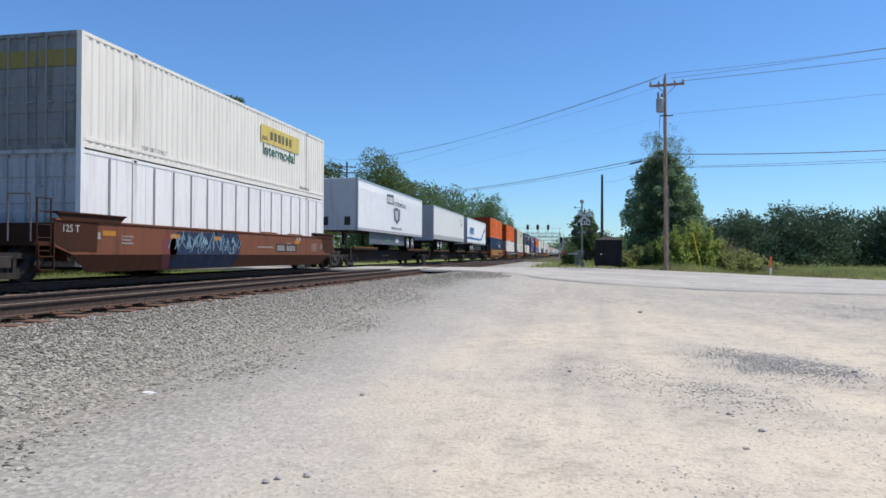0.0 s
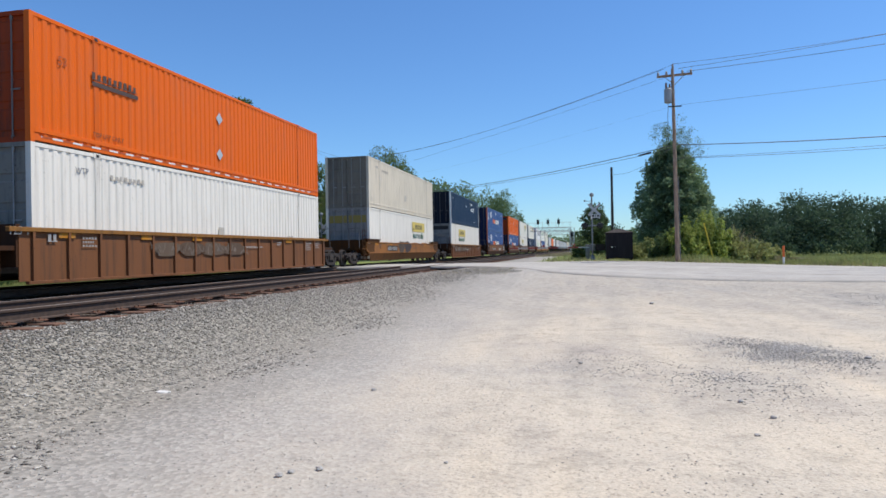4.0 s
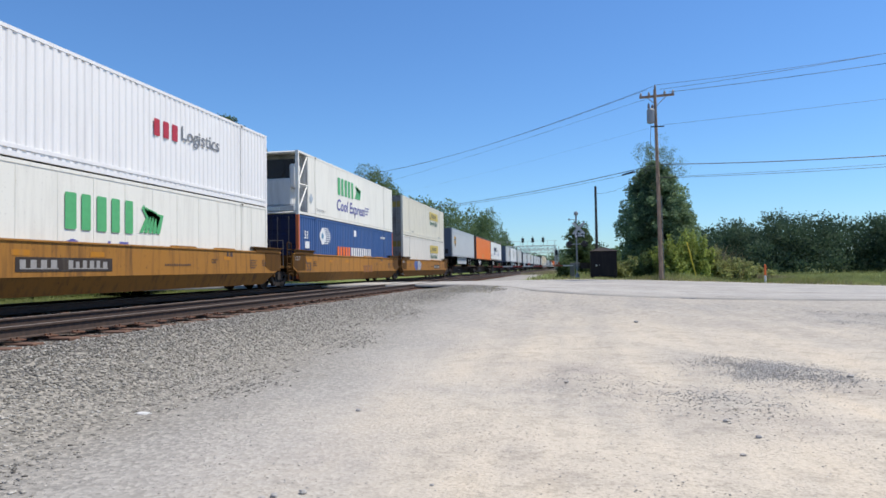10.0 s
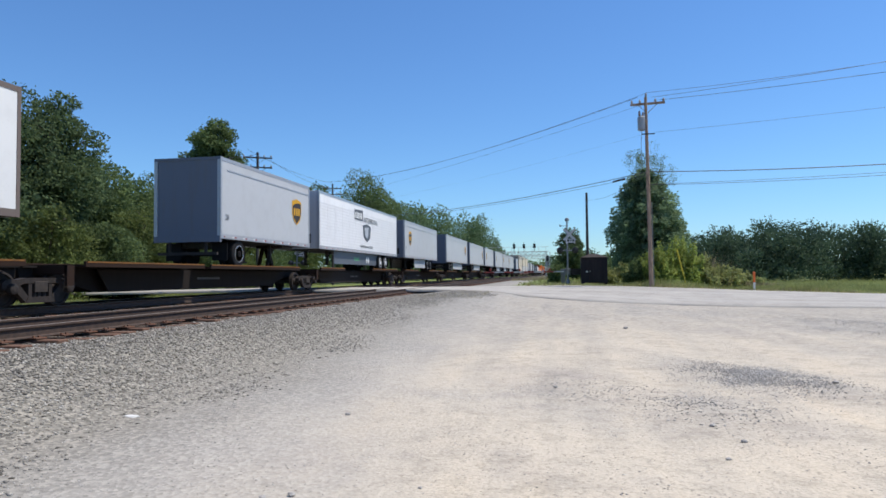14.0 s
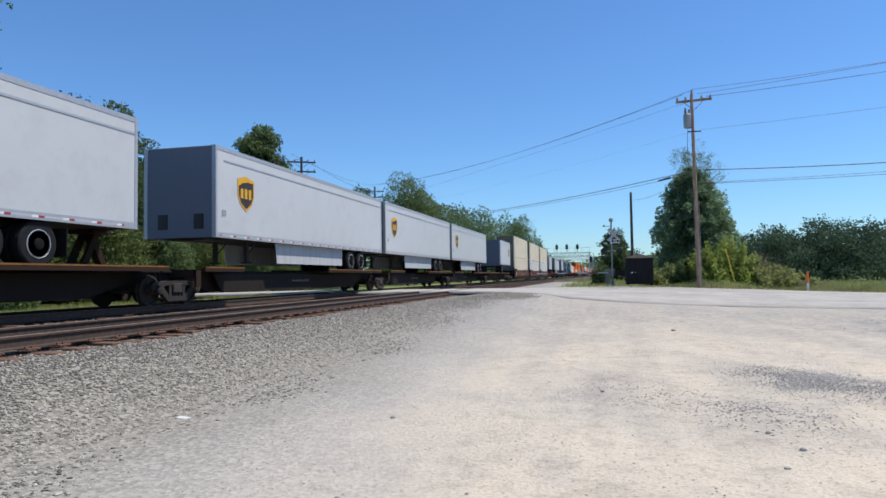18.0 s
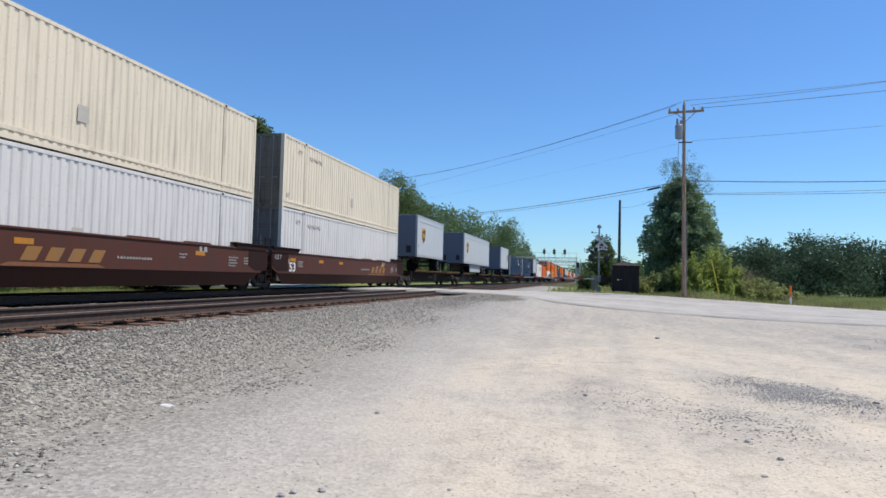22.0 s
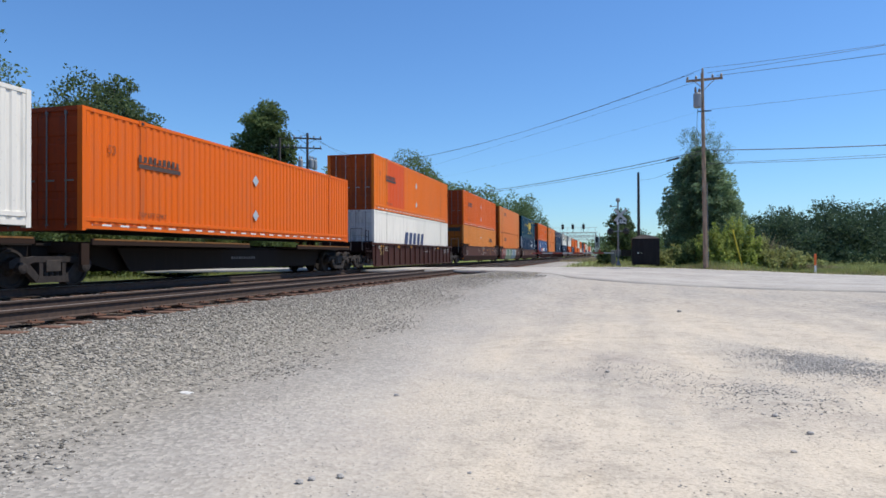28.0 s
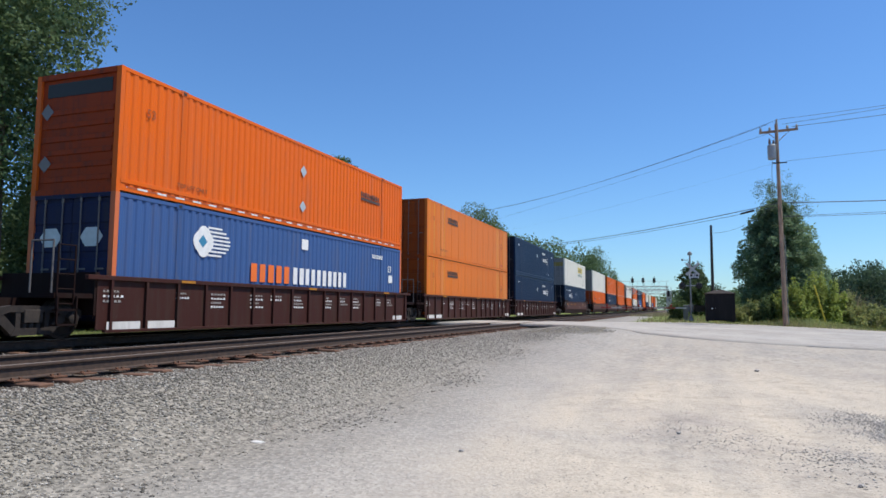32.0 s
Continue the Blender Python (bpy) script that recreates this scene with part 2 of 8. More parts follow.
    near_track = position_mask(n, l, "X", -4.2, -0.3, 1.2, 0.35)
    shoulder = position_mask(n, l, "X", -5.6, -2.2, 0.9, 0.6)
    c = mix(n, l, near_track, mix(n, l, 0.55, gravel, (0.345, 0.325, 0.295)), c)
    c = mix(n, l, shoulder, mix(n, l, 1.0, gravel, (0.72, 0.69, 0.635), "MULTIPLY"), c)
    bed = position_mask(n, l, "X", -7.1, -6.5, 0.25, 1.5)
    c = mix(n, l, bed, mix(n, l, 1.0, gravel, (0.34, 0.28, 0.235), "MULTIPLY"), c)
    far_lot = position_mask(n, l, "Y", 10.0, 23.0, 3.0, 0.25)
    soft = mix(n, l, 0.50, c, (0.315, 0.302, 0.278))
    # coarse loose stone showing through the dust of the far half
    t8 = noise_node(n, l, 7.0, 5, pos, 0.7)
    r8 = ramp(n, [(0.38, 0.66), (0.50, 0.97), (0.64, 1.06)])
    l.new(t8.outputs["Fac"], r8.inputs["Fac"])
    soft = mix(n, l, 1.0, soft, r8.outputs["Color"], "MULTIPLY")
    c = mix(n, l, far_lot, c, soft)
    # grass soil behind the road and across the tracks
    tg = noise_node(n, l, 1.2, 5, pos)
    rg = ramp(n, [(0.3, (0.10, 0.135, 0.04)), (0.7, (0.22, 0.25, 0.09))])
    l.new(tg.outputs["Fac"], rg.inputs["Fac"])
    beyond = position_mask(n, l, "Y", 39.6, 40.4, 0.5, 0.5)
    right = position_mask(n, l, "X", -3.2, -2.2, 0.6, 0.5)
    mm = n.new("ShaderNodeMath")
    mm.operation = "MULTIPLY"
    l.new(beyond, mm.inputs[0])
    l.new(right, mm.inputs[1])
    c = mix(n, l, mm.outputs[0], c, rg.outputs["Color"])
    left = position_mask(n, l, "X", -22.6, -21.2, 0.9, 0.5)
    c = mix(n, l, left, rg.outputs["Color"], c)
    l.new(c, p.inputs["Base Color"])
    p.inputs["Roughness"].default_value = 0.95
    p.inputs["Specular IOR Level"].default_value = 0.15
    b1 = n.new("ShaderNodeMath")
    b1.operation = "ADD"
    l.new(t2.outputs["Fac"], b1.inputs[0])
    l.new(v.outputs["Distance"], b1.inputs[1])
    bump(n, l, b1.outputs[0], p, 0.5, 0.012)
    return m


def asphalt_material():
    """Old asphalt under a film of pale dust, with long cracks and darker wheel paths."""
    m, n, l, p = mat_base("old_asphalt")
    g = n.new("ShaderNodeNewGeometry")
    pos = g.outputs["Position"]
    t = noise_node(n, l, 0.8, 6, pos, 0.65)
    r = ramp(n, [(0.35, (0.35, 0.33, 0.298)), (0.65, (0.43, 0.402, 0.355))])
    l.new(t.outputs["Fac"], r.inputs["Fac"])
    f = noise_node(n, l, 60.0, 3, pos)
    rf = ramp(n, [(0.35, 0.8), (0.65, 1.08)])
    l.new(f.outputs["Fac"], rf.inputs["Fac"])
    c = mix(n, l, 1.0, r.outputs["Color"], rf.outputs["Color"], "MULTIPLY")
    mp = n.new("ShaderNodeMapping")
    mp.inputs["Scale"].default_value = (0.05, 1.1, 1)
    l.new(pos, mp.inputs["Vector"])
    lane = noise_node(n, l, 1.0, 4, mp.outputs["Vector"], 0.6)
    rl = ramp(n, [(0.40, 0.89), (0.55, 1.0)])
    l.new(lane.outputs["Fac"], rl.inputs["Fac"])
    c = mix(n, l, 1.0, c, rl.outputs["Color"], "MULTIPLY")
    ck = noise_node(n, l, 0.55, 3, mp.outputs["Vector"], 0.7)
    rk = ramp(n, [(0.488, 1.0), (0.497, 0.45), (0.506, 1.0)])
    l.new(ck.outputs["Fac"], rk.inputs["Fac"])
    c = mix(n, l, 1.0, c, rk.outputs["Color"], "MULTIPLY")
    l.new(c, p.inputs["Base Color"])
    p.inputs["Roughness"].default_value = 0.9
    bump(n, l, f.outputs["Fac"], p, 0.25, 0.006)
    return m


def tie_material():
    """Dark creosoted wood, rust-stained and frayed outside the rails."""
    m, n, l, p = mat_base("old_tie_wood")
    tc = n.new("ShaderNodeTexCoord")
    s = n.new("ShaderNodeSeparateXYZ")
    l.new(tc.outputs["Object"], s.inputs[0])
    ab = n.new("ShaderNodeMath")
    ab.operation = "ABSOLUTE"
    l.new(s.outputs["X"], ab.inputs[0])
    t = noise_node(n, l, 9.0, 5, stretched(n, l, (0.4, 3, 3)), 0.65)
    dark = ramp(n, [(0.3, (0.026, 0.020, 0.017)), (0.7, (0.085, 0.060, 0.045))])
    l.new(t.outputs["Fac"], dark.inputs["Fac"])
    red = ramp(n, [(0.3, (0.065, 0.034, 0.021)), (0.7, (0.185, 0.096, 0.058))])
    l.new(t.outputs["Fac"], red.inputs["Fac"])
    e = n.new("ShaderNodeMapRange")
    e.inputs["From Min"].default_value, e.inputs["From Max"].default_value = 0.70, 0.95
    l.new(ab.outputs[0], e.inputs["Value"])
    l.new(mix(n, l, e.outputs["Result"], dark.outputs["Color"], red.outputs["Color"]), p.inputs["Base Color"])
    p.inputs["Roughness"].default_value = 0.9
    bump(n, l, t.outputs["Fac"], p, 0.5, 0.012)
    return m


def tape_material(name, other, pitch, white, red):
    """Reflective tape: white and red lengths with bare gaps, measured along the side."""
    m, n, l, p = mat_base(name)
    tc = n.new("ShaderNodeTexCoord")
    s = n.new("ShaderNodeSeparateXYZ")
    l.new(tc.outputs["Object"], s.inputs[0])
    md = n.new("ShaderNodeMath")
    md.operation = "MODULO"
    md.inputs[1].default_value = pitch
    l.new(s.outputs["Y"], md.inputs[0])
    dv = n.new("ShaderNodeMath")
    dv.operation = "DIVIDE"
    dv.inputs[1].default_value = pitch
    l.new(md.outputs[0], dv.inputs[0])
    r = ramp(n, [(0.0, (0.66, 0.65, 0.62)), (white, (0.30, 0.035, 0.03)), (white + red, other)])
    r.color_ramp.interpolation = "CONSTANT"
    l.new(dv.outputs[0], r.inputs["Fac"])
    l.new(r.outputs["Color"], p.inputs["Base Color"])
    p.inputs["Roughness"].default_value = 0.5
    return m


GROUND = ground_material()
ASPHALT = asphalt_material()
STEEL_DARK = rust((0.014, 0.012, 0.011), (0.045, 0.034, 0.027))
STEEL_BLACK = plain((0.022, 0.021, 0.021), 0.6)
RAIL_RUST = rust((0.028, 0.019, 0.015), (0.080, 0.048, 0.033), 12.0)
RAIL_TOP = plain((0.42, 0.40, 0.38), 0.32, 0.9)
TIE_WOOD = tie_material()
PLATE_RUST = rust((0.07, 0.034, 0.02), (0.21, 0.095, 0.05), 14.0)
RUBBER = plain((0.018, 0.018, 0.019), 0.85)
WHITE_P = paint((0.80, 0.80, 0.78), 0.45, 0.25)
ALU = plain((0.55, 0.56, 0.57), 0.4, 0.7)
POLE_WOOD = bark_mat((0.19, 0.125, 0.085), (0.40, 0.285, 0.205))
POLE_DARK = bark_mat((0.035, 0.032, 0.032), (0.085, 0.075, 0.07))
BALLAST = random_stone("ballast_stone", (0.105, 0.095, 0.079), (0.53, 0.495, 0.43))
BALLAST_DIRTY = random_stone("dirty_ballast_stone", (0.045, 0.036, 0.030), (0.18, 0.15, 0.125))
PEBBLE = random_stone("pebble", (0.32, 0.305, 0.28), (0.60, 0.565, 0.51))
PEBBLE_DARK = random_stone("dark_pebble", (0.27, 0.25, 0.22), (0.52, 0.485, 0.43))
PEBBLE_PATCH = random_stone("patch_pebble", (0.26, 0.25, 0.23), (0.60, 0.57, 0.52))
LEAF_MID = leaf_mat("leaf_mid", (0.092, 0.142, 0.058), (0.205, 0.280, 0.108))
LEAF_DARK = leaf_mat("leaf_dark", (0.082, 0.130, 0.062), (0.180, 0.250, 0.110))
LEAF_LIGHT = leaf_mat("leaf_light", (0.25, 0.33, 0.065), (0.45, 0.52, 0.15))
LEAF_SHRUB = leaf_mat("leaf_shrub", (0.105, 0.145, 0.042), (0.21, 0.26, 0.085))
LEAF_DRY = leaf_mat("grass_dry", (0.27, 0.245, 0.135), (0.46, 0.40, 0.25))
LEAF_GRASS = leaf_mat("grass_dull", (0.27, 0.31, 0.105), (0.46, 0.48, 0.20))
LEAF_SPRUCE = leaf_mat("leaf_spruce", (0.16, 0.245, 0.14), (0.32, 0.44, 0.245))
LEAF_FAR = leaf_mat("leaf_far", (0.105, 0.170, 0.082), (0.205, 0.290, 0.135))
LEAF_BELT = leaf_mat("leaf_belt", (0.048, 0.092, 0.060), (0.110, 0.170, 0.098))

# ---------------------------------------------------------------- mesh helpers


def box(bm, x0, x1, y0, y1, z0, z1):
    v = [bm.verts.new(c) for c in ((x0, y0, z0), (x1, y0, z0), (x1, y1, z0), (x0, y1, z0), (x0, y0, z1), (x1, y0, z1), (x1, y1, z1), (x0, y1, z1))]
    for f in ((3, 2, 1, 0), (4, 5, 6, 7), (0, 1, 5, 4), (1, 2, 6, 5), (2, 3, 7, 6), (3, 0, 4, 7)):
        bm.faces.new([v[i] for i in f])
    return v


def beam(bm, a, b, r, sides=6, r2=None):
    """A round bar from a to b."""
    a, b = Vector(a), Vector(b)
    q = (b - a).to_track_quat("Z", "Y")
    r2 = r if r2 is None else r2
    ring = []
    for p, rr in ((a, r), (b, r2)):
        ring.append([bm.verts.new(p + q @ Vector((rr * math.cos(2 * math.pi * i / sides), rr * math.sin(2 * math.pi * i / sides), 0))) for i in range(sides)])
    for i in range(sides):
        j = (i + 1) % sides
        bm.faces.new((ring[0][i], ring[0][j], ring[1][j], ring[1][i]))
    bm.faces.new(ring[0][::-1])
    bm.faces.new(ring[1])


def lathe(bm, profile, axis="x", sides=20, at=(0, 0, 0)):
    """Turn (radius, along) pairs round an axis."""
    rings = []
    for r, s in profile:
        ring = []
        for i in range(sides):
            c, d = r * math.cos(2 * math.pi * i / sides), r * math.sin(2 * math.pi * i / sides)
            p = (s, c, d) if axis == "x" else (d, s, c) if axis == "y" else (c, d, s)
            ring.append(bm.verts.new(Vector(p) + Vector(at)))
        rings.append(ring)
    for a, b in zip(rings, rings[1:]):
        for i in range(sides):
            j = (i + 1) % sides
            bm.faces.new((a[i], a[j], b[j], b[i]))
    bm.faces.new(rings[0][::-1])
    bm.faces.new(rings[-1])


def prism(bm, outline, x0, x1):
    """Extrude a (y, z) outline from x0 to x1."""
    a = [bm.verts.new((x0, y, z)) for y, z in outline]
    b = [bm.verts.new((x1, y, z)) for y, z in outline]
    n = len(outline)
    bm.faces.new(a[::-1])
    bm.faces.new(b)
    for i in range(n):
        j = (i + 1) % n
        bm.faces.new((a[i], a[j], b[j], b[i]))


def finish(bm, name, bevel=0.0):
    if bevel:
        bmesh.ops.bevel(bm, geom=bm.edges[:], offset=bevel, segments=1, affect="EDGES", profile=0.5)
    bmesh.ops.recalc_face_normals(bm, faces=bm.faces[:])
    me = bpy.data.meshes.new(name)
    bm.to_mesh(me)
    bm.free()
    return me


MESHES = {}


def cached(key, build, bevel=0.0):
    if key not in MESHES:
        bm = bmesh.new()
        build(bm)
        MESHES[key] = finish(bm, str(key[0]), bevel)
    return MESHES[key]


def place(name, me, material, parent=None, at=None, label=""):
    """One mesh object under a thing; the material sits on the object, so that alike parts share a mesh."""
    if not me.materials:
        me.materials.append(None)
    ob = new(name, me)
    ob.material_slots[0].link = "OBJECT"
    ob.material_slots[0].material = material
    if parent is not None:
        ob.parent = parent
    if at is not None:
        ob.matrix_basis = at if isinstance(at, Matrix) else Matrix.Translation(at)
    if label:
        ob["label"] = label
    return ob


def part(name, bm, material, parent, label="", bevel=0.0):
    return place(name, finish(bm, name, bevel), material, parent, None, label)


def thing(name, at, label, category, group="", kind=""):
    e = new(name, None)
    e.empty_display_size = 0.3
    e.matrix_basis = at if isinstance(at, Matrix) else Matrix.Translation(at)
    return tagged(e, label, category, group, kind)


def mesh_tris(name, V, F, material):
    """A mesh from arrays: V n x 3, F m x 3 or m x 4."""
    me = bpy.data.meshes.new(name)
    k = F.shape[1]
    me.vertices.add(len(V))
    me.vertices.foreach_set("co", np.ascontiguousarray(V, dtype=np.float32).ravel())
    me.loops.add(F.size)
    me.loops.foreach_set("vertex_index", np.ascontiguousarray(F, dtype=np.int32).ravel())
    me.polygons.add(len(F))
    me.polygons.foreach_set("loop_start", np.arange(0, F.size, k, dtype=np.int32))
    me.polygons.foreach_set("loop_total", np.full(len(F), k, dtype=np.int32))
    me.update(calc_edges=True)
    me.validate()
    me.materials.append(material)
    return me


RNG = np.random.default_rng(7)


def sstep(a, b, x):
    t = np.clip((x - a) / (b - a), 0, 1)
    return t * t * (3 - 2 * t)


# ---------------------------------------------------------------- ground
TRACK_NEAR, TRACK_FAR = -8.27, -13.13
ROAD_Y0, ROAD_Y1 = 32.0, 38.4
NEAR_X, NEAR_Z = (-60, -18, -8, -4.5, -2.5, -1.6, 0.6, 5, 8.4, 12, 20, 60, 400), (-0.6, -0.02, -0.02, -0.06, -0.17, -0.33, -0.47, -0.67, -0.75, -0.79, -0.86, -1.0, -1.0)
FAR_X, FAR_Z = (-60, -18, -8, 0, 1.4, 5, 7, 11.4, 16, 25, 60, 400), (-0.6, -0.02, -0.02, -0.01, -0.02, -0.12, -0.20, -0.38, -0.53, -0.80, -1.0, -1.0)


def road_near(x):
    """Where the lot's side of the road runs: it widens into the lot past the crossing."""
    return np.interp(x, (-7.0, -1.5, 1.0), (ROAD_Y0, 30.0, 28.5))


def road_z(x, y):
    e = road_near(x)
    w = np.clip((y - e) / (ROAD_Y1 - e), 0, 1)
    return np.interp(x, NEAR_X, NEAR_Z) * (1 - w) + np.interp(x, FAR_X, FAR_Z) * w


def ground_z(x, y):
    x, y = np.asarray(x, float), np.asarray(y, float)
    near = -0.85 + 0 * x
    e = road_near(x)
    w = sstep(0.0, 1.0, (y - 9.0) / (e - 9.0))
    z = near * (1 - w) + road_z(x, np.clip(y, e, ROAD_Y1)) * w - 0.012 * ((y > e - .6) & (y < ROAD_Y1 + .6))
    roll = 0.03 * np.sin(x * 0.9 + 1.3) * np.sin(y * 0.6) + 0.02 * np.sin(x * 2.1 + y * 1.4)
    z = z + roll * (1 - sstep(22, 28, y)) * sstep(-4.7, -3.0, x)
    bed = 1 - sstep(-6.9, -4.6, x)
    trough = -0.245 - 0.10 * np.exp(-((x + 10.7) / 0.7) ** 2)
    z = z * (1 - bed) + trough * bed
    left = 1 - sstep(-20.5, -16.6, x)
    z = z * (1 - left) + (-0.55) * left
    crossing = sstep(ROAD_Y0 - 1.5, ROAD_Y0, y) * (1 - sstep(ROAD_Y1, ROAD_Y1 + 1.5, y))
    inside = 1 - sstep(-7.0, -5.0, x)
    z = z * (1 - crossing * inside) + np.minimum(z, road_z(x, y) - 0.05) * crossing * inside
    z = np.where((crossing * inside > 0.9) & (x < -16), np.minimum(z, road_z(x, y) - 0.03), z)
    return np.where((x >= -7.0) & (y > e - .5) & (y < ROAD_Y1 + .4), np.minimum(z, road_z(x, y) - 0.02), z)


def build_ground():
    xs = np.unique(np.concatenate([-np.geomspace(60, 3200, 14), np.arange(-60, -24, 3.0), np.arange(-24, -3, 0.3), np.arange(-3, 14, 0.35), np.arange(14, 60, 2.5), np.geomspace(60, 3200, 14)]))
    ys = np.unique(np.concatenate([-np.geomspace(12, 3200, 16), np.arange(-12, 2, 1.0), np.arange(2, 46, 0.35), np.arange(46, 160, 4.0), np.geomspace(160, 3200, 14)]))
    X, Y = np.meshgrid(xs, ys)
    V = np.stack([X, Y, ground_z(X, Y)], -1).reshape(-1, 3)
    n = len(xs)
    i = (np.arange(len(ys) - 1)[:, None] * n + np.arange(n - 1)[None]).ravel()
    F = np.stack([i, i + 1, i + 1 + n, i + n], 1)
    me = mesh_tris("ground", V, F, GROUND)
    for poly in me.polygons:
        poly.use_smooth = True
    tagged(new("ground", me), "pale packed dirt and gravel lot with grass verges", "ground", kind="structure")


build_ground()


def build_road():
    xs = np.concatenate([np.arange(-60, -18, 3.0), np.arange(-18, 22, 0.8), np.arange(22, 62, 4), np.geomspace(62, 900, 10)])
    ys = np.linspace(0, 1, 9)
    X, Y = np.meshgrid(xs, ys)
    edge = 0.09 * np.sin(X * 1.7) + 0.06 * np.sin(X * 4.1 + 1)
    Z = Y + 0
    Y = road_near(X) * (1 - Z) + ROAD_Y1 * Z + np.where(Z <= .01, edge, 0) + np.where(Z >= .99, edge * 0.5, 0)
    Z = road_z(X, np.clip(Y, road_near(X), ROAD_Y1)) + 0.004
    V = np.stack([X, Y, Z], -1).reshape(-1, 3)
    low = V.copy()
    low[:, 2] -= 0.12
    n = len(xs)
    i = (np.arange(len(ys) - 1)[:, None] * n + np.arange(n - 1)[None]).ravel()
    F = np.stack([i, i + 1, i + 1 + n, i + n], 1)
    m = len(V)
    k = np.arange(n - 1)
    top = (len(ys) - 1) * n
    side = np.concatenate([np.stack([k, k + m, k + 1 + m, k + 1], 1), np.stack([top + k, top + k + 1, top + k + 1 + m, top + k + m], 1)])
    me = mesh_tris("road", np.concatenate([V, low]), np.concatenate([F, side]), ASPHALT)
    tagged(new("road", me), "worn grey asphalt road crossing the tracks", "road", kind="structure")


build_road()

# ---------------------------------------------------------------- railway track
def rail_outline():
    h = 0.172
    return [(-0.07, -h), (0.07, -h), (0.07, -h + 0.012), (0.012, -h + 0.03), (0.009, -0.045), (0.036, -0.03), (0.036, -0.006), (0.03, 0.0), (-0.03, 0.0), (-0.036, -0.006), (-0.036, -0.03), (-0.009, -0.045), (-0.012, -h + 0.03), (-0.07, -h + 0.012)]


def build_rail(parent, x, y0, y1, shiny):
    prof = rail_outline()
    ys = [y0, 0, 40, 80, 160, y1]
    bm = bmesh.new()
    rows = [[bm.verts.new((x + a, y, b)) for a, b in prof] for y in ys]
    n = len(prof)
    for r, s in zip(rows, rows[1:]):
        for i in range(n):
            j = (i + 1) % n
            bm.faces.new((r[i], r[j], s[j], s[i]))
    place("rail", finish(bm, "rail"), RAIL_RUST, parent, None, "rusty steel rail")
    bm = bmesh.new()
    box(bm, x - 0.027, x + 0.027, y0, y1, 0.0005, 0.0025)
    place("running_surface", finish(bm, "running_surface"), RAIL_TOP if shiny else rust((0.13, 0.105, 0.09), (0.27, 0.235, 0.205), 20.0), parent, None, "worn rail head")


def tie_mesh(bm):
    box(bm, -1.25, 1.25, -0.105, 0.105, -0.36, -0.196)


def plate_mesh(bm):
    for s in (-1, 1):
        box(bm, s * 0.7525 - 0.19, s * 0.7525 + 0.19, -0.10, 0.10, -0.186, -0.168)
        for dx in (-0.1, 0.1):
            for dy in (-0.05, 0.05):
                box(bm, s * 0.7525 + dx - 0.015, s * 0.7525 + dx + 0.015, dy - 0.015, dy + 0.015, -0.172, -0.145)


def build_track(name, cx, label, shiny):
    t = thing(name, (0, 0, 0), label, "railway track", kind="structure")
    for s in (-1, 1):
        build_rail(t, cx + s * 0.7525, -150, 1500, shiny)
    tie = cached(("tie",), tie_mesh, 0.012)
    plate = cached(("tie_plate",), plate_mesh)
    r = random.Random(5 + int(cx))
    y, k = 2.0, 0
    far_v = []
    while y < 400:
        j = (r.uniform(-0.12, 0.12), r.uniform(-0.06, 0.06), r.uniform(-3.5, 3.5))
        if not (ROAD_Y0 - 0.2 < y < ROAD_Y1 + 0.2):
            if y < 62:
                m = pose(cx + j[0], y + j[1], -0.004 + r.uniform(-0.035, 0.004), 0, 0, j[2])
                place("tie", tie, TIE_WOOD, t, m)
                if cx > -10:
                    place("tie_plate", plate, PLATE_RUST, t, Matrix.Translation((cx, y + j[1], 0)))
            else:
                far_v.append(y)
        y += 0.53
    bm = bmesh.new()
    for y in far_v:
        box(bm, cx - 1.3, cx + 1.3, y - 0.115, y + 0.115, -0.36, -0.187)
    q = place("far_ties", finish(bm, "far_ties"), TIE_WOOD, t)
    q["kind"] = "stuff"
    return t


build_track("track_near", TRACK_NEAR, "unused rusty railway track on wooden ties", False)
build_track("track_far", TRACK_FAR, "main line railway track on dark ballast", True)


def scatter_stones(name, label, n, sampler, lo, hi, material, sink=0.3, flat=0.7):
    """Small angular stones, each one a squashed, cut octahedron."""
    P = sampler(n)
    n = len(P)
    base = np.array([(1, 0, 0), (-1, 0, 0), (0, 1, 0), (0, -1, 0), (0, 0, 1), (0, 0, -1)], float)
    tri = np.array([(0, 2, 4), (2, 1, 4), (1, 3, 4), (3, 0, 4), (2, 0, 5), (1, 2, 5), (3, 1, 5), (0, 3, 5)])
    size = RNG.uniform(lo, hi, n) ** 1.0
    V = base[None] * RNG.uniform(0.6, 1.25, (n, 6, 1)) + RNG.uniform(-0.35, 0.35, (n, 6, 3))
    V[:, :, 2] *= flat
    a = RNG.uniform(0, 6.28, n)
    c, s = np.cos(a)[:, None], np.sin(a)[:, None]
    X = V[:, :, 0] * c - V[:, :, 1] * s
    Y = V[:, :, 0] * s + V[:, :, 1] * c
    V = np.stack([X, Y, V[:, :, 2]], -1) * size[:, None, None]
    z = ground_z(P[:, 0], P[:, 1]) + size * flat * (1 - 2 * sink)
    V = V + np.stack([P[:, 0], P[:, 1], z], -1)[:, None]
    F = (tri[None] + (np.arange(n) * 6)[:, None, None]).reshape(-1, 3)
    ob = new(name, mesh_tris(name, V.reshape(-1, 3), F, material))
    return tagged(ob, label, "stones", kind="stuff")


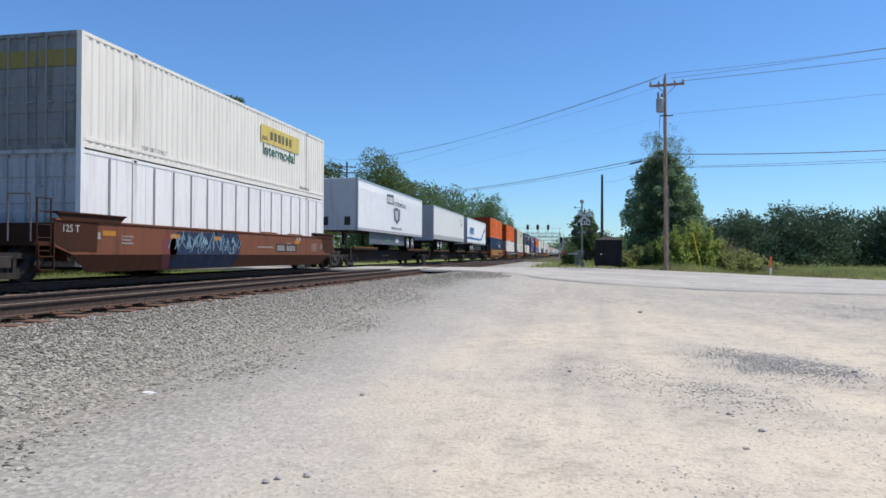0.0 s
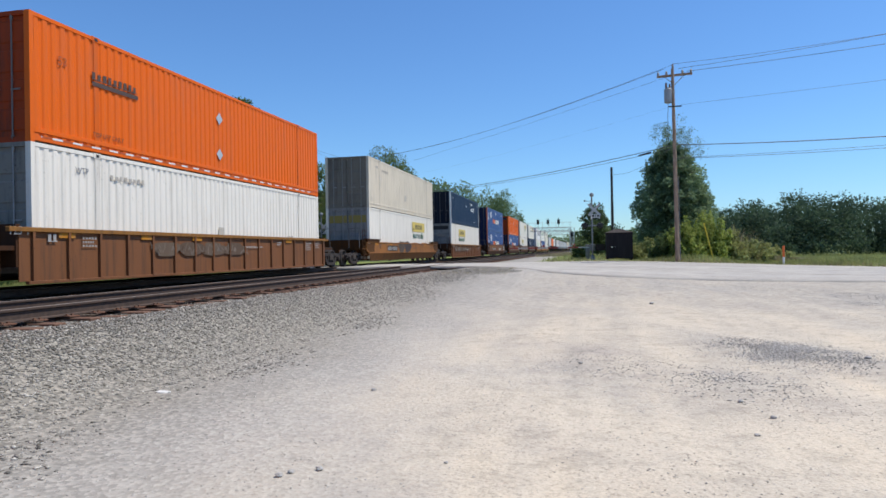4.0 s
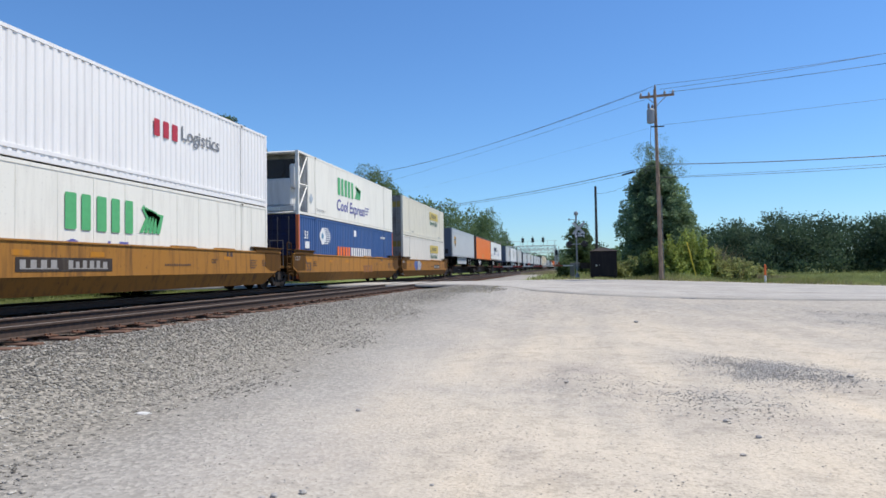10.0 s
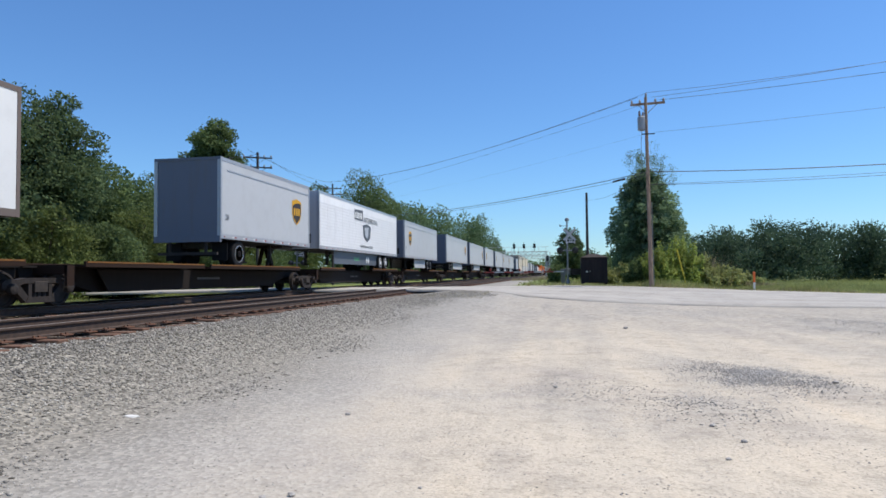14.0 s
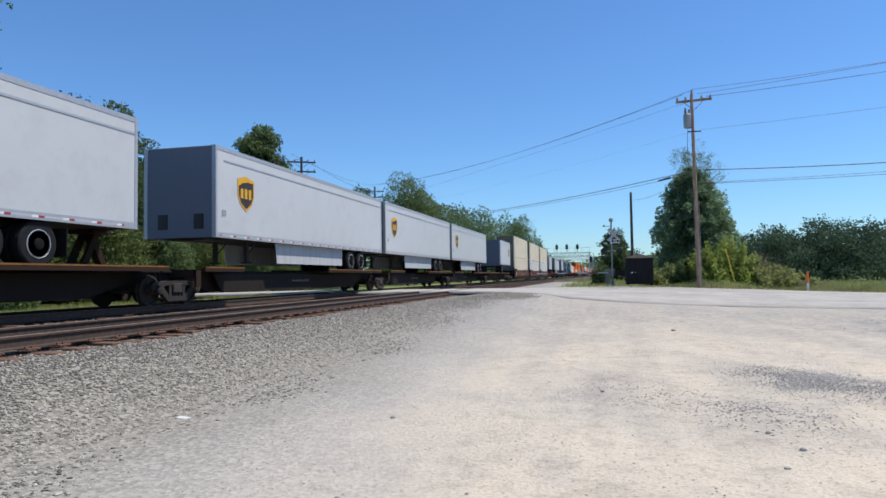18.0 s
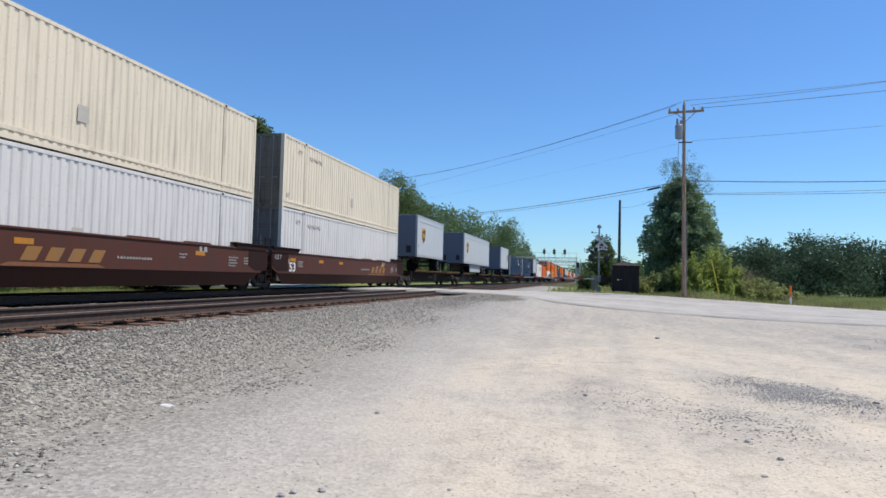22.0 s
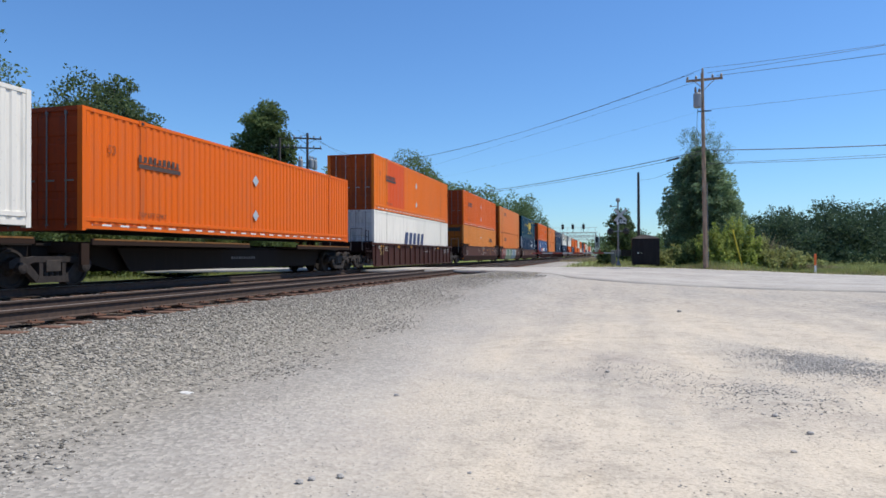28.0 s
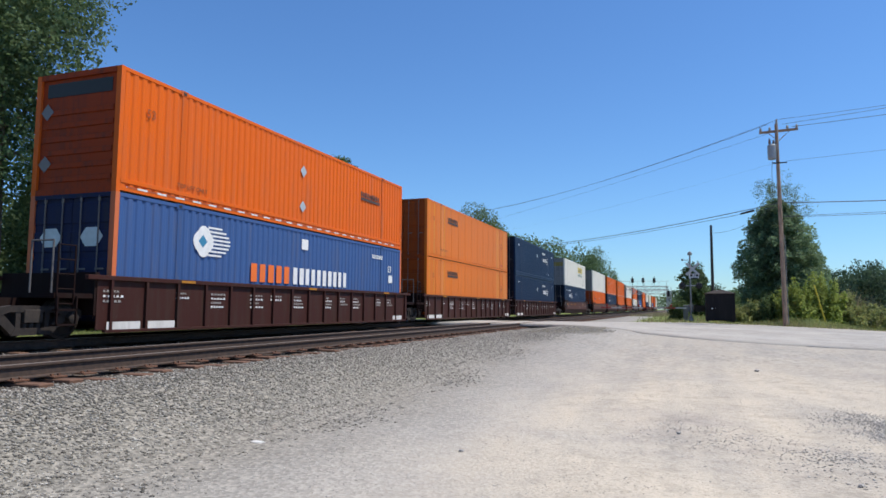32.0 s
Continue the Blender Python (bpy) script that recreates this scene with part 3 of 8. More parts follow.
def ballast_at(n):
    k = n
    y = 1.0 + 30.5 * RNG.uniform(0, 1, k) ** 1.5
    x = np.where(RNG.uniform(0, 1, k) < 0.05, RNG.uniform(-7.4, -6.9, k), RNG.uniform(-6.95, -2.6, k))
    spill = 1.7 * np.exp(-((y - 27.8) / 3.0) ** 2)
    keep = RNG.uniform(0, 1, k) < (1 - sstep(-5.6, -3.6, x - spill + 0.3 * np.sin(y * 1.3))) ** 1.7
    return np.stack([x, y], 1)[keep]


def inner_ballast_at(n):
    y = 1.0 + 30.5 * RNG.uniform(0, 1, n) ** 1.4
    return np.stack([RNG.uniform(-9.8, -7.2, n), y], 1)


def far_ballast_at(n):
    y = RNG.uniform(4, 32, n)
    x = RNG.uniform(-18.5, -9.6, n)
    keep = (np.abs(x - TRACK_FAR) > 0.3)
    return np.stack([x, y], 1)[keep]


def gravel_at(n):
    y = 1.8 + 24 * RNG.uniform(0, 1, n) ** 1.7
    x = RNG.uniform(-5.5, 12.0, n)
    d3 = 0.9 * (1 - sstep(-4.2, -2.0, x))
    keep = RNG.uniform(0, 1, n) < np.clip(0.20 + 0.8 * d3, 0, 1)
    return np.stack([x, y], 1)[keep]


def patch_gravel_at(n):
    """Gravel heaped in three worn patches, thinning out unevenly."""
    out = []
    for cx, cy, rx, ry, share in ((2.8, 10.3, .46, .70, .50), (8.2, 19.0, 1.3, 1.9, .36), (1.7, 8.0, .5, .5, .06), (0.0, 8.9, .6, .5, .04), (4.6, 8.4, .7, .5, .04)):
        k = int(n * share)
        x, y = RNG.normal(cx, rx, k), RNG.normal(cy, ry, k)
        keep = .5 * np.sin(x * 2.1 + y * 6.7) + .5 * np.sin(y * 3.3 - x * 5.0) + RNG.uniform(-1.2, 1.2, k) > -0.4
        out.append(np.stack([x, y], 1)[keep])
    return np.concatenate(out)


scatter_stones("ballast", "grey crushed stone ballast along the near track", 120000, ballast_at, 0.010, 0.029, BALLAST, 0.38, 0.45)
scatter_stones("ballast_in_track", "dirty brown ballast between the rails", 9000, inner_ballast_at, 0.012, 0.026, BALLAST_DIRTY)
scatter_stones("ballast_between_tracks", "dusty dark ballast between the tracks", 7000, far_ballast_at, 0.025, 0.05, BALLAST_DIRTY)
scatter_stones("loose_gravel", "loose grey gravel strewn over the dirt lot", 60000, gravel_at, 0.004, 0.012, PEBBLE, 0.36, 0.45)
scatter_stones("gravel_patch", "patches of darker crushed stone on the dirt lot", 20000, patch_gravel_at, 0.006, 0.019, PEBBLE_PATCH, 0.40, 0.36)


def grit_at(n):
    y = 1.8 + 24 * RNG.uniform(0, 1, n) ** 1.7
    x = RNG.uniform(-4.5, 12.0, n)
    keep = RNG.uniform(0, 1, n) < 0.35 + 0.65 * (np.sin(x * 1.9 + 0.7 * y) * np.sin(y * 1.3 - x * 0.4) > 0.2)
    return np.stack([x, y], 1)[keep]


scatter_stones("dark_grit", "dark grit scattered thinly over the dirt lot", 30000, grit_at, 0.004, 0.010, PEBBLE_DARK, 0.38, 0.35)


def rock(x, y, r, label, material, stretch=(1, 1, 0.7), seed=1):
    bm = bmesh.new()
    bmesh.ops.create_icosphere(bm, subdivisions=3, radius=1)
    for v in bm.verts:
        d = noise.noise(v.co * 1.3 + Vector((seed * 3.1, 0, 0))) * 0.35 + noise.noise(v.co * 4 + Vector((0, seed, 0))) * 0.10
        v.co *= 1 + d
        v.co = Vector((v.co.x * stretch[0], v.co.y * stretch[1], v.co.z * stretch[2])) * r
    lowest = min(v.co.z for v in bm.verts)
    me = finish(bm, "rock")
    ob = place("rock", me, material, None, (x, y, float(ground_z(x, y)) - lowest * 0.75 - 0.05 * r))
    return tagged(ob, label, "rock")


BOULDER = rust((0.10, 0.095, 0.085), (0.30, 0.285, 0.26), 5.0)
STONE_S = rust((0.26, 0.25, 0.235), (0.42, 0.40, 0.37), 25.0)
rock(8.30, 17.3, 0.47, "rough grey boulder at the edge of the lot", BOULDER, (1.1, 1.0, 0.8), 4)
for i, (x, y, r) in enumerate(((-2.05, 4.19, 0.042), (-2.0, 4.27, 0.04), (1.63, 6.39, 0.042), (-2.3, 7.03, 0.045), (-1.83, 4.36, 0.04), (3.6, 9.63, 0.06), (1.48, 6.98, 0.042), (-1.0, 4.72, 0.025), (1.36, 5.83, 0.035), (1.61, 17.22, 0.08), (-0.07, 9.14, 0.045))):
    rock(x, y, r * 0.55, "small grey stone lying on the dirt lot", STONE_S, (1.2, 1.0, 0.7), i)
rock(-4.64, 6.62, 0.062, "flat white stone lying at the foot of the ballast", plain((0.60, 0.59, 0.56), 0.8), (1.5, 0.9, 0.22), 3)

# ---------------------------------------------------------------- train: shared pieces
CW, CH, CL = 2.59, 2.90, 16.05
HALF = CW / 2
MOVERS = []


def S(t):
    """Metres that the train has run by t seconds."""
    return 26.7 * t - 0.01625 * t * t


def rider(name, y0, z, label, category, group=""):
    """A thing that rides with the train; y0 is where its near end stands at the start."""
    e = thing(name, (TRACK_FAR, y0, z), label, category, group)
    MOVERS.append((e, y0, z))
    return e


def text_mesh(word, size, narrow=1.0, shear=0.0):
    key = ("lettering", word, size, narrow, shear)
    if key not in MESHES:
        cu = bpy.data.curves.new("lettering", "FONT")
        cu.body, cu.size, cu.shear = word, size, shear
        cu.resolution_u = 2
        cu.offset = 0.014 * size
        ob = bpy.data.objects.new("lettering", cu)
        scene.collection.objects.link(ob)
        me = bpy.data.meshes.new_from_object(ob)
        bpy.data.objects.remove(ob)
        bpy.data.curves.remove(cu)
        co = np.zeros(len(me.vertices) * 3, np.float32)
        me.vertices.foreach_get("co", co)
        co = co.reshape(-1, 3)
        out = np.stack([0 * co[:, 0], co[:, 0] * narrow, co[:, 1]], 1)
        me.vertices.foreach_set("co", out.ravel())
        me.materials.clear()
        MESHES[key] = me
    return MESHES[key]


def letter(parent, word, y, z, size, material, x=HALF + 0.004, narrow=1.0, shear=0.0, name="lettering"):
    return place(name, text_mesh(word, size, narrow, shear), material, parent, (x, y, z))


def flat_poly(parent, name, outline, material, x=HALF + 0.004, label=""):
    """A painted shape, 2 mm thick, on the side of a thing."""
    bm = bmesh.new()
    prism(bm, outline, x - 0.001, x + 0.001)
    return part(name, bm, material, parent, label)


def patch(parent, y0, y1, z0, z1, material, x=HALF + 0.003, name="painted_panel"):
    return flat_poly(parent, name, [(y0, z0), (y1, z0), (y1, z1), (y0, z1)], material, x)


def bars(parent, y0, y1, z0, z1, n, material, x=HALF + 0.006, slant=0.0, seed=1, name="painted_word", drop=0.0):
    """A word that is not spelt out: plain solid blocks, or one notched bar where it is small."""
    r = random.Random(seed * 97 + n)
    w = (y1 - y0) / n
    h = z1 - z0
    if h < 0.3:
        pts = [(y0, z0), (y1 - 0.2 * w, z0), (y1 - 0.2 * w, z0 + 0.12 * h)]
        for i in reversed(range(n)):
            a, b = y0 + i * w, y0 + (i + r.uniform(0.50, 0.66)) * w
            top = z1 if i == 0 or r.random() < 0.75 else z1 - 0.14 * h
            pts += [(b, z0 + 0.12 * h), (b, top), (a, top)] + ([(a, z0 + 0.12 * h)] if i else [])
        bm = bmesh.new()
        prism(bm, [(p + slant * (q - z0), q) for p, q in pts], x - 0.001, x + 0.001)
        return part(name, bm, material, parent)
    for i in range(n):
        a, b = y0 + (i + 0.08) * w, y0 + (i + r.uniform(0.66, 0.78)) * w
        c = min(0.05 * h, 0.08 * (b - a))
        pts = [(a + c, z0), (b - c, z0), (b, z0 + c), (b, z1 - c), (b - c, z1), (a + c, z1), (a, z1 - c), (a, z0 + c)]
        flat_poly(parent, "painted_block", [(p + slant * (q - z0), q) for p, q in pts], material, x)


def diamond(parent, y, z, r, material, x=HALF + 0.004):
    return flat_poly(parent, "placard", [(y - r, z), (y, z - r), (y + r, z), (y, z + r)], material, x)


def corrugated(bm, L, z0, z1, sign, pitch=0.262, deep=0.024):
    """A wall of trapezoid corrugations along y."""
    pts = []
    y = 0.14
    out, inn = HALF - 0.012, HALF - 0.012 - deep
    while y + pitch < L - 0.14:
        pts += [(out, y), (out, y + 0.11), (inn, y + 0.150), (inn, y + pitch - 0.040)]
        y += pitch
    pts += [(out, y), (out, L - 0.12)]
    lo = [bm.verts.new((sign * x, yy, z0)) for x, yy in pts]
    hi = [bm.verts.new((sign * x, yy, z1)) for x, yy in pts]
    for i in range(len(pts) - 1):
        bm.faces.new((lo[i], lo[i + 1], hi[i + 1], hi[i]) if sign > 0 else (lo[i + 1], lo[i], hi[i], hi[i + 1]))


def smooth_wall(bm, L, z0, z1, sign):
    """A flat sheet-and-post wall with shallow joint battens."""
    x = sign * (HALF - 0.016)
    box(bm, min(x, x - sign * 0.03), max(x, x - sign * 0.03), 0.12, L - 0.12, z0, z1)


# upright section of a door leaf: raised bands and grooves
DOOR_SECTION = [(.09, .12), (.05, .12)] + [q for zz in (.25, .9, 1.55, 2.2) for q in ((.05, zz), (.033, zz + .03), (.033, zz + .47), (.05, zz + .5))] + [(.05, CH - .10), (.09, CH - .10)]


def container(y0, z, col, label, ends="door", shaded_end_col=None, post_col=None, wall="corr", L=CL, rail_col=None, reefer=False, dirt=0.3):
    e = rider("container", y0, z, label, "container", "containers on the train")
    M = paint(col, 0.5, dirt)
    # end walls: colour darkened to stand for their shade, plus heavy grime
    ME = paint(shaded_end_col or col, 0.6, 0.75, (0.035, 0.030, 0.026))
    MP = paint(post_col, 0.5, dirt) if post_col else M
    MS = paint(tuple(c * 0.88 for c in col), 0.55, min(0.8, dirt + 0.3))
    MR = paint(rail_col, 0.5, dirt) if rail_col else M
    front = 1.15 if reefer else 0.0
    if wall == "corr":
        for s in (1, -1):
            place("side_wall", cached(("side_wall", L, s), lambda bm: corrugated(bm, L, 0.15, CH - 0.09, s)), M, e)
    else:
        for s in (1, -1):
            place("side_wall", cached(("side_sheet", L, s, front), lambda bm: smooth_wall(bm, L, 0.17, CH - 0.09, s)), M, e) if not reefer else place("side_wall", cached(("reefer_side", L, s), lambda bm: box(bm, min(s * (HALF - .05), s * (HALF - .012)), max(s * (HALF - .05), s * (HALF - .012)), 1.15, L - .12, .17, CH - .09)), M, e)
    if wall == "smooth" and not reefer:
        y = 1.34
        while y < L - 0.4:
            place("batten", cached(("batten",), lambda bm: box(bm, HALF - .018, HALF - .009, -.03, .03, .17, CH - .09)), M, e, (0, y, 0))
            y += 1.22
    for s in (1, -1):
        place("bottom_rail", cached(("bottom_rail", L, s), lambda bm: box(bm, min(s * (HALF - .07), s * HALF), max(s * (HALF - .07), s * HALF), .1, L - .1, 0.045, 0.15)), MR, e)
        place("kick_rail", cached(("kick_rail", L, s), lambda bm: box(bm, min(s * (HALF - .05), s * (HALF - .010)), max(s * (HALF - .05), s * (HALF + .002)), .1, L - .1, 0.225, 0.325), .004), MR, e) if wall == "corr" and s > 0 else None
        place("top_rail", cached(("top_rail", L, s), lambda bm: box(bm, min(s * (HALF - .07), s * (HALF - .003)), max(s * (HALF - .07), s * (HALF - .003)), .1, L - .1, CH - .09, CH - .002)), MR, e)
        for y in (0.0, L - 0.12):
            place("corner_post", cached(("corner_post", s), lambda bm: box(bm, min(s * (HALF - .14), s * (HALF + .002)), max(s * (HALF - .14), s * (HALF + .002)), 0, .12, 0, CH)), MP, e, (0, y, 0))
        for y in (1.97, L - 1.97 - 0.16) if s > 0 else ():
            place("lift_post", cached(("lift_post", s), lambda bm: (box(bm, min(s * (HALF - .06), s * (HALF - .004)), max(s * (HALF - .06), s * (HALF - .004)), 0, .16, .17, CH - .09), box(bm, min(s * (HALF - .10), s * (HALF + .004)), max(s * (HALF - .10), s * (HALF + .004)), -.05, .21, CH - .12, CH + .012))), MS, e, (0, y, 0))
            if s > 0:
                place("lift_socket", cached(("lift_socket", s), lambda bm: box(bm, min(s * (HALF + .004), s * (HALF + .010)), max(s * (HALF + .004), s * (HALF + .010)), 0, .10, CH - .09, CH - .02)), STEEL_BLACK, e, (0, y + .03, 0))
    place("roof", cached(("roof", L), lambda bm: box(bm, -HALF + .06, HALF - .06, .1, L - .1, CH - .035, CH - .01)), M, e)
    place("floor", cached(("floor", L), lambda bm: box(bm, -HALF + .07, HALF - .07, .1, L - .1, 0.03, 0.14)), STEEL_DARK, e)
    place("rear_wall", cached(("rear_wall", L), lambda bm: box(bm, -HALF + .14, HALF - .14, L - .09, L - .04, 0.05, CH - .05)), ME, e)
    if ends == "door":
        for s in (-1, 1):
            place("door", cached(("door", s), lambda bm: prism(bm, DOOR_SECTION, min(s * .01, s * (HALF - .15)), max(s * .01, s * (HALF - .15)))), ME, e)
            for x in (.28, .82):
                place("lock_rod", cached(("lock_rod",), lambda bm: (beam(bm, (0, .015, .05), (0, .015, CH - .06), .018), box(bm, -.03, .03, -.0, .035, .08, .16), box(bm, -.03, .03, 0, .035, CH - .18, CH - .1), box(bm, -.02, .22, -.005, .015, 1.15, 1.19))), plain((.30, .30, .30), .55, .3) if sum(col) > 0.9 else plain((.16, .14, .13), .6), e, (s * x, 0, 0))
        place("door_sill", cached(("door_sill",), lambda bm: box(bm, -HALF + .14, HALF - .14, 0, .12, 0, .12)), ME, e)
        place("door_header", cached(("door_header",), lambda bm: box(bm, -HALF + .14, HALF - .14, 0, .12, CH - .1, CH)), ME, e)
    elif ends == "front":
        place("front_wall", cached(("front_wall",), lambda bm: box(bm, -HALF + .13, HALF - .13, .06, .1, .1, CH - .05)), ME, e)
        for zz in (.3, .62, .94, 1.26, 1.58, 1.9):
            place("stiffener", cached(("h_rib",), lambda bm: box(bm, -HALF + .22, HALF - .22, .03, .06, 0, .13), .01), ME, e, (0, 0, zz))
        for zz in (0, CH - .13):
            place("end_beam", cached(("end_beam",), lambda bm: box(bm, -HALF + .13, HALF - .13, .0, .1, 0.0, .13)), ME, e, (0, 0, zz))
        place("vent_recess", cached(("vent_recess",), lambda bm: box(bm, -HALF + .3, HALF - .3, .045, .059, 2.35, 2.68)), STEEL_BLACK, e)
    elif ends == "ribbed":
        place("front_wall", cached(("front_ribs",), lambda bm: box(bm, -HALF + .13, HALF - .13, .06, .1, .1, CH - .05)), ME, e)
        for xx in (-1.05, -.82, -.59, -.36, -.13, .10, .33, .56, .79, .96):
            place("stiffener", cached(("v_rib",), lambda bm: box(bm, 0, .12, .03, .06, .2, CH - .15), .01), ME, e, (xx, 0, 0))
        for zz in (0, CH - .13):
            place("end_beam", cached(("end_beam",), lambda bm: box(bm, -HALF + .13, HALF - .13, .0, .1, 0.0, .13)), ME, e, (0, 0, zz))
    if reefer:
        place("bulkhead", cached(("bulkhead",), lambda bm: box(bm, -HALF + .03, HALF - .03, 1.10, 1.15, .1, CH - .05)), ME, e)
        place("machine_frame", cached(("machine_frame",), lambda bm: [beam(bm, (s * (HALF - .05), .08, a), (s * (HALF - .05), 1.12, b), .04, 4) for s in (-1, 1) for a, b in ((.15, 1.4), (1.4, 1.4), (1.4, 2.75))] + [beam(bm, (-HALF + .05, .08, zz), (HALF - .05, .08, zz), .05, 4) for zz in (.1, CH - .06)]), MP, e)
        place("cooling_unit", cached(("cooling_unit",), lambda bm: box(bm, -.75, .8, .35, 1.1, .45, 1.7), .06), paint((.62, .63, .62), .5, .3), e)
        place("fan_housing", cached(("fan_housing",), lambda bm: (box(bm, -.85, .85, .55, 1.1, 1.72, 2.6), lathe(bm, [(.42, .50), (.42, .56), (.30, .56)], "y", 18, (.0, 0, 2.15))), .0), STEEL_BLACK, e)
        place("fuel_tank", cached(("fuel_tank",), lambda bm: (box(bm, -1.1, 1.0, .15, 1.0, .16, .42), *[box(bm, x, x + .04, .13, 1.02, .15, .43) for x in (-.9, -.5, -.1, .3, .7)]), .03), ALU, e)
        place("exhaust_hood", cached(("exhaust_hood",), lambda bm: box(bm, .72, 1.05, .3, .9, 1.2, 2.35), .08), paint((.7, .7, .68), .5, .3), e)
    return e


GREEN_TXT = plain((0.025, 0.12, 0.075), 0.5)
GREY_TXT = plain((0.20, 0.21, 0.22), 0.6)
DARK_TXT = plain((0.075, 0.045, 0.032), 0.6)
WHITE_TXT = plain((0.80, 0.80, 0.78), 0.5)
YEL = paint((0.60, 0.47, 0.13), 0.55, 0.45)
LOGO_INK = plain((0.13, 0.11, 0.05), 0.6)
GOLD = paint((0.62, 0.33, 0.02), 0.5, 0.2)
BROWN_S = plain((0.035, 0.02, 0.012), 0.5)
SILVER = plain((0.50, 0.53, 0.55), 0.4, 0.3)
ORANGE_TXT = paint((0.80, 0.17, 0.035), 0.5, 0.3)
RED_TXT = plain((0.45, 0.03, 0.045), 0.5)
BLUE_TXT = plain((0.03, 0.14, 0.40), 0.5)
NAVY_TXT = plain((0.035, 0.05, 0.18), 0.5)
LGREEN_TXT = plain((0.10, 0.42, 0.16), 0.5)
CSXY = paint((0.78, 0.52, 0.03), 0.5, 0.2)

WHITE_C, CREAM_C, BEIGE_C = (0.75, 0.715, 0.635), (0.70, 0.615, 0.47), (0.65, 0.58, 0.46)
NAVY_C, ORANGE_C, ORANGE_L, BLUE_C = (0.013, 0.030, 0.070), (0.70, 0.122, 0.006), (0.62, 0.150, 0.014), (0.048, 0.105, 0.262)
TAPE_ORANGE = tape_material("tape_on_orange", (0.42, 0.08, 0.01), 0.62, 0.5, 0.02)
TEAL_C = (0.006, 0.044, 0.078)


def yellow_logo(e, y=9.5, z=1.78):
    patch(e, y, y + 3.6, z, z + 0.68, YEL, name="yellow_logo_panel")
    bars(e, y + 0.75, y + 2.9, z + 0.17, z + 0.51, 6, LOGO_INK, seed=3)
    bars(e, y + 0.1, y + 0.6, z + 0.1, z + 0.25, 3, LOGO_INK, seed=5)
    letter(e, "Intermodal", y + 0.12, z - 0.46, 0.62, GREEN_TXT, narrow=1.12)


def box_hunt(y0, z, col=WHITE_C, logo_y=9.5, ends="door"):
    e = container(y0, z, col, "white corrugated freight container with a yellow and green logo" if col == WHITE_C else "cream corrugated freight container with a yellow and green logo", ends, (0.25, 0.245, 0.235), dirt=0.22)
    yellow_logo(e, logo_y)
    # door panels: the logo yellow halved, shade painted into the colour
    for s, zz in ((-1, 2.05), (1, 2.05)) if ends == "door" else ():
        bm = bmesh.new()
        box(bm, min(s * .05, s * 1.1), max(s * .05, s * 1.1), .026, .034, zz, zz + .42)
        part("yellow_logo_panel", bm, paint((0.30, 0.235, 0.065), .6, .6), e)
    letter(e, "TOP LIFT ONLY", 2.3, 0.32, 0.17, GREY_TXT)
    bars(e, 13.2, 14.3, 0.3, 0.42, 8, GREY_TXT, seed=8)
    return e


def box_orange(y0, z, col=ORANGE_C, label_y=1.9, ends="door", dirt=0.25, wall="corr"):
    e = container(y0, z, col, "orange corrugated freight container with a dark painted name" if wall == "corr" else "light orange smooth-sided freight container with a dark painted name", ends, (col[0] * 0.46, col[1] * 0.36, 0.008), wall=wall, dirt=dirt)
    zl = 1.68 if wall == "corr" else 2.0
    bars(e, label_y, label_y + 1.72, zl + .15, zl + .34, 9, DARK_TXT, seed=2)
    patch(e, label_y, label_y + 1.72, zl, zl + .11, DARK_TXT, HALF + 0.005, "name_underline")
    for zz in (1.97, 0.78) if wall == "corr" else ():
        diamond(e, 7.75, zz, 0.2, SILVER, HALF + 0.006)
    letter(e, "TOP LIFT ONLY", 1.9, 0.42, 0.16, plain((0.22, 0.06, 0.015), .6))
    if wall == "corr":
        bm = bmesh.new()
        box(bm, HALF - .001, HALF + .004, .3, CL - .6, 0.12, 0.165)
        part("reflective_tape", bm, TAPE_ORANGE, e, "dashed white reflective tape")
    letter(e, "53", 0.8, 1.9, 0.3, plain((0.36, 0.075, 0.008), .6))
    if ends == "front":
        bm = bmesh.new()
        for zz in (2.0, 0.75):
            v = [bm.verts.new((-0.95 + dx, 0.027, zz + dz)) for dx, dz in ((-.2, 0), (0, -.2), (.2, 0), (0, .2))]
            w = [bm.verts.new((p.co.x, 0.022, p.co.z)) for p in v]
            bm.faces.new(w)
            for i in range(4):
                bm.faces.new((v[i], v[(i + 1) % 4], w[(i + 1) % 4], w[i]))
        part("placard_holder", bm, plain((.20, .17, .16), .5, .3), e)
    return e


def box_two_tone(y0, z):
    e = box_orange(y0, z, (0.74, 0.160, 0.007))
    bm = bmesh.new()
    ys, y = [], 2.236
    while y < 5.3:
        ys += [(HALF - .010, y), (HALF - .010, y + .11), (HALF - .030, y + .150), (HALF - .030, y + .222)]
        y += .262
    lo, hi = [bm.verts.new((x, q, .17)) for x, q in ys], [bm.verts.new((x, q, CH - .09)) for x, q in ys]
    for i in range(len(ys) - 1):
        bm.faces.new((lo[i], lo[i + 1], hi[i + 1], hi[i]))
    part("repainted_panel", bm, paint((0.66, 0.085, 0.012), .5, .25), e, "redder repainted panel")
    return e


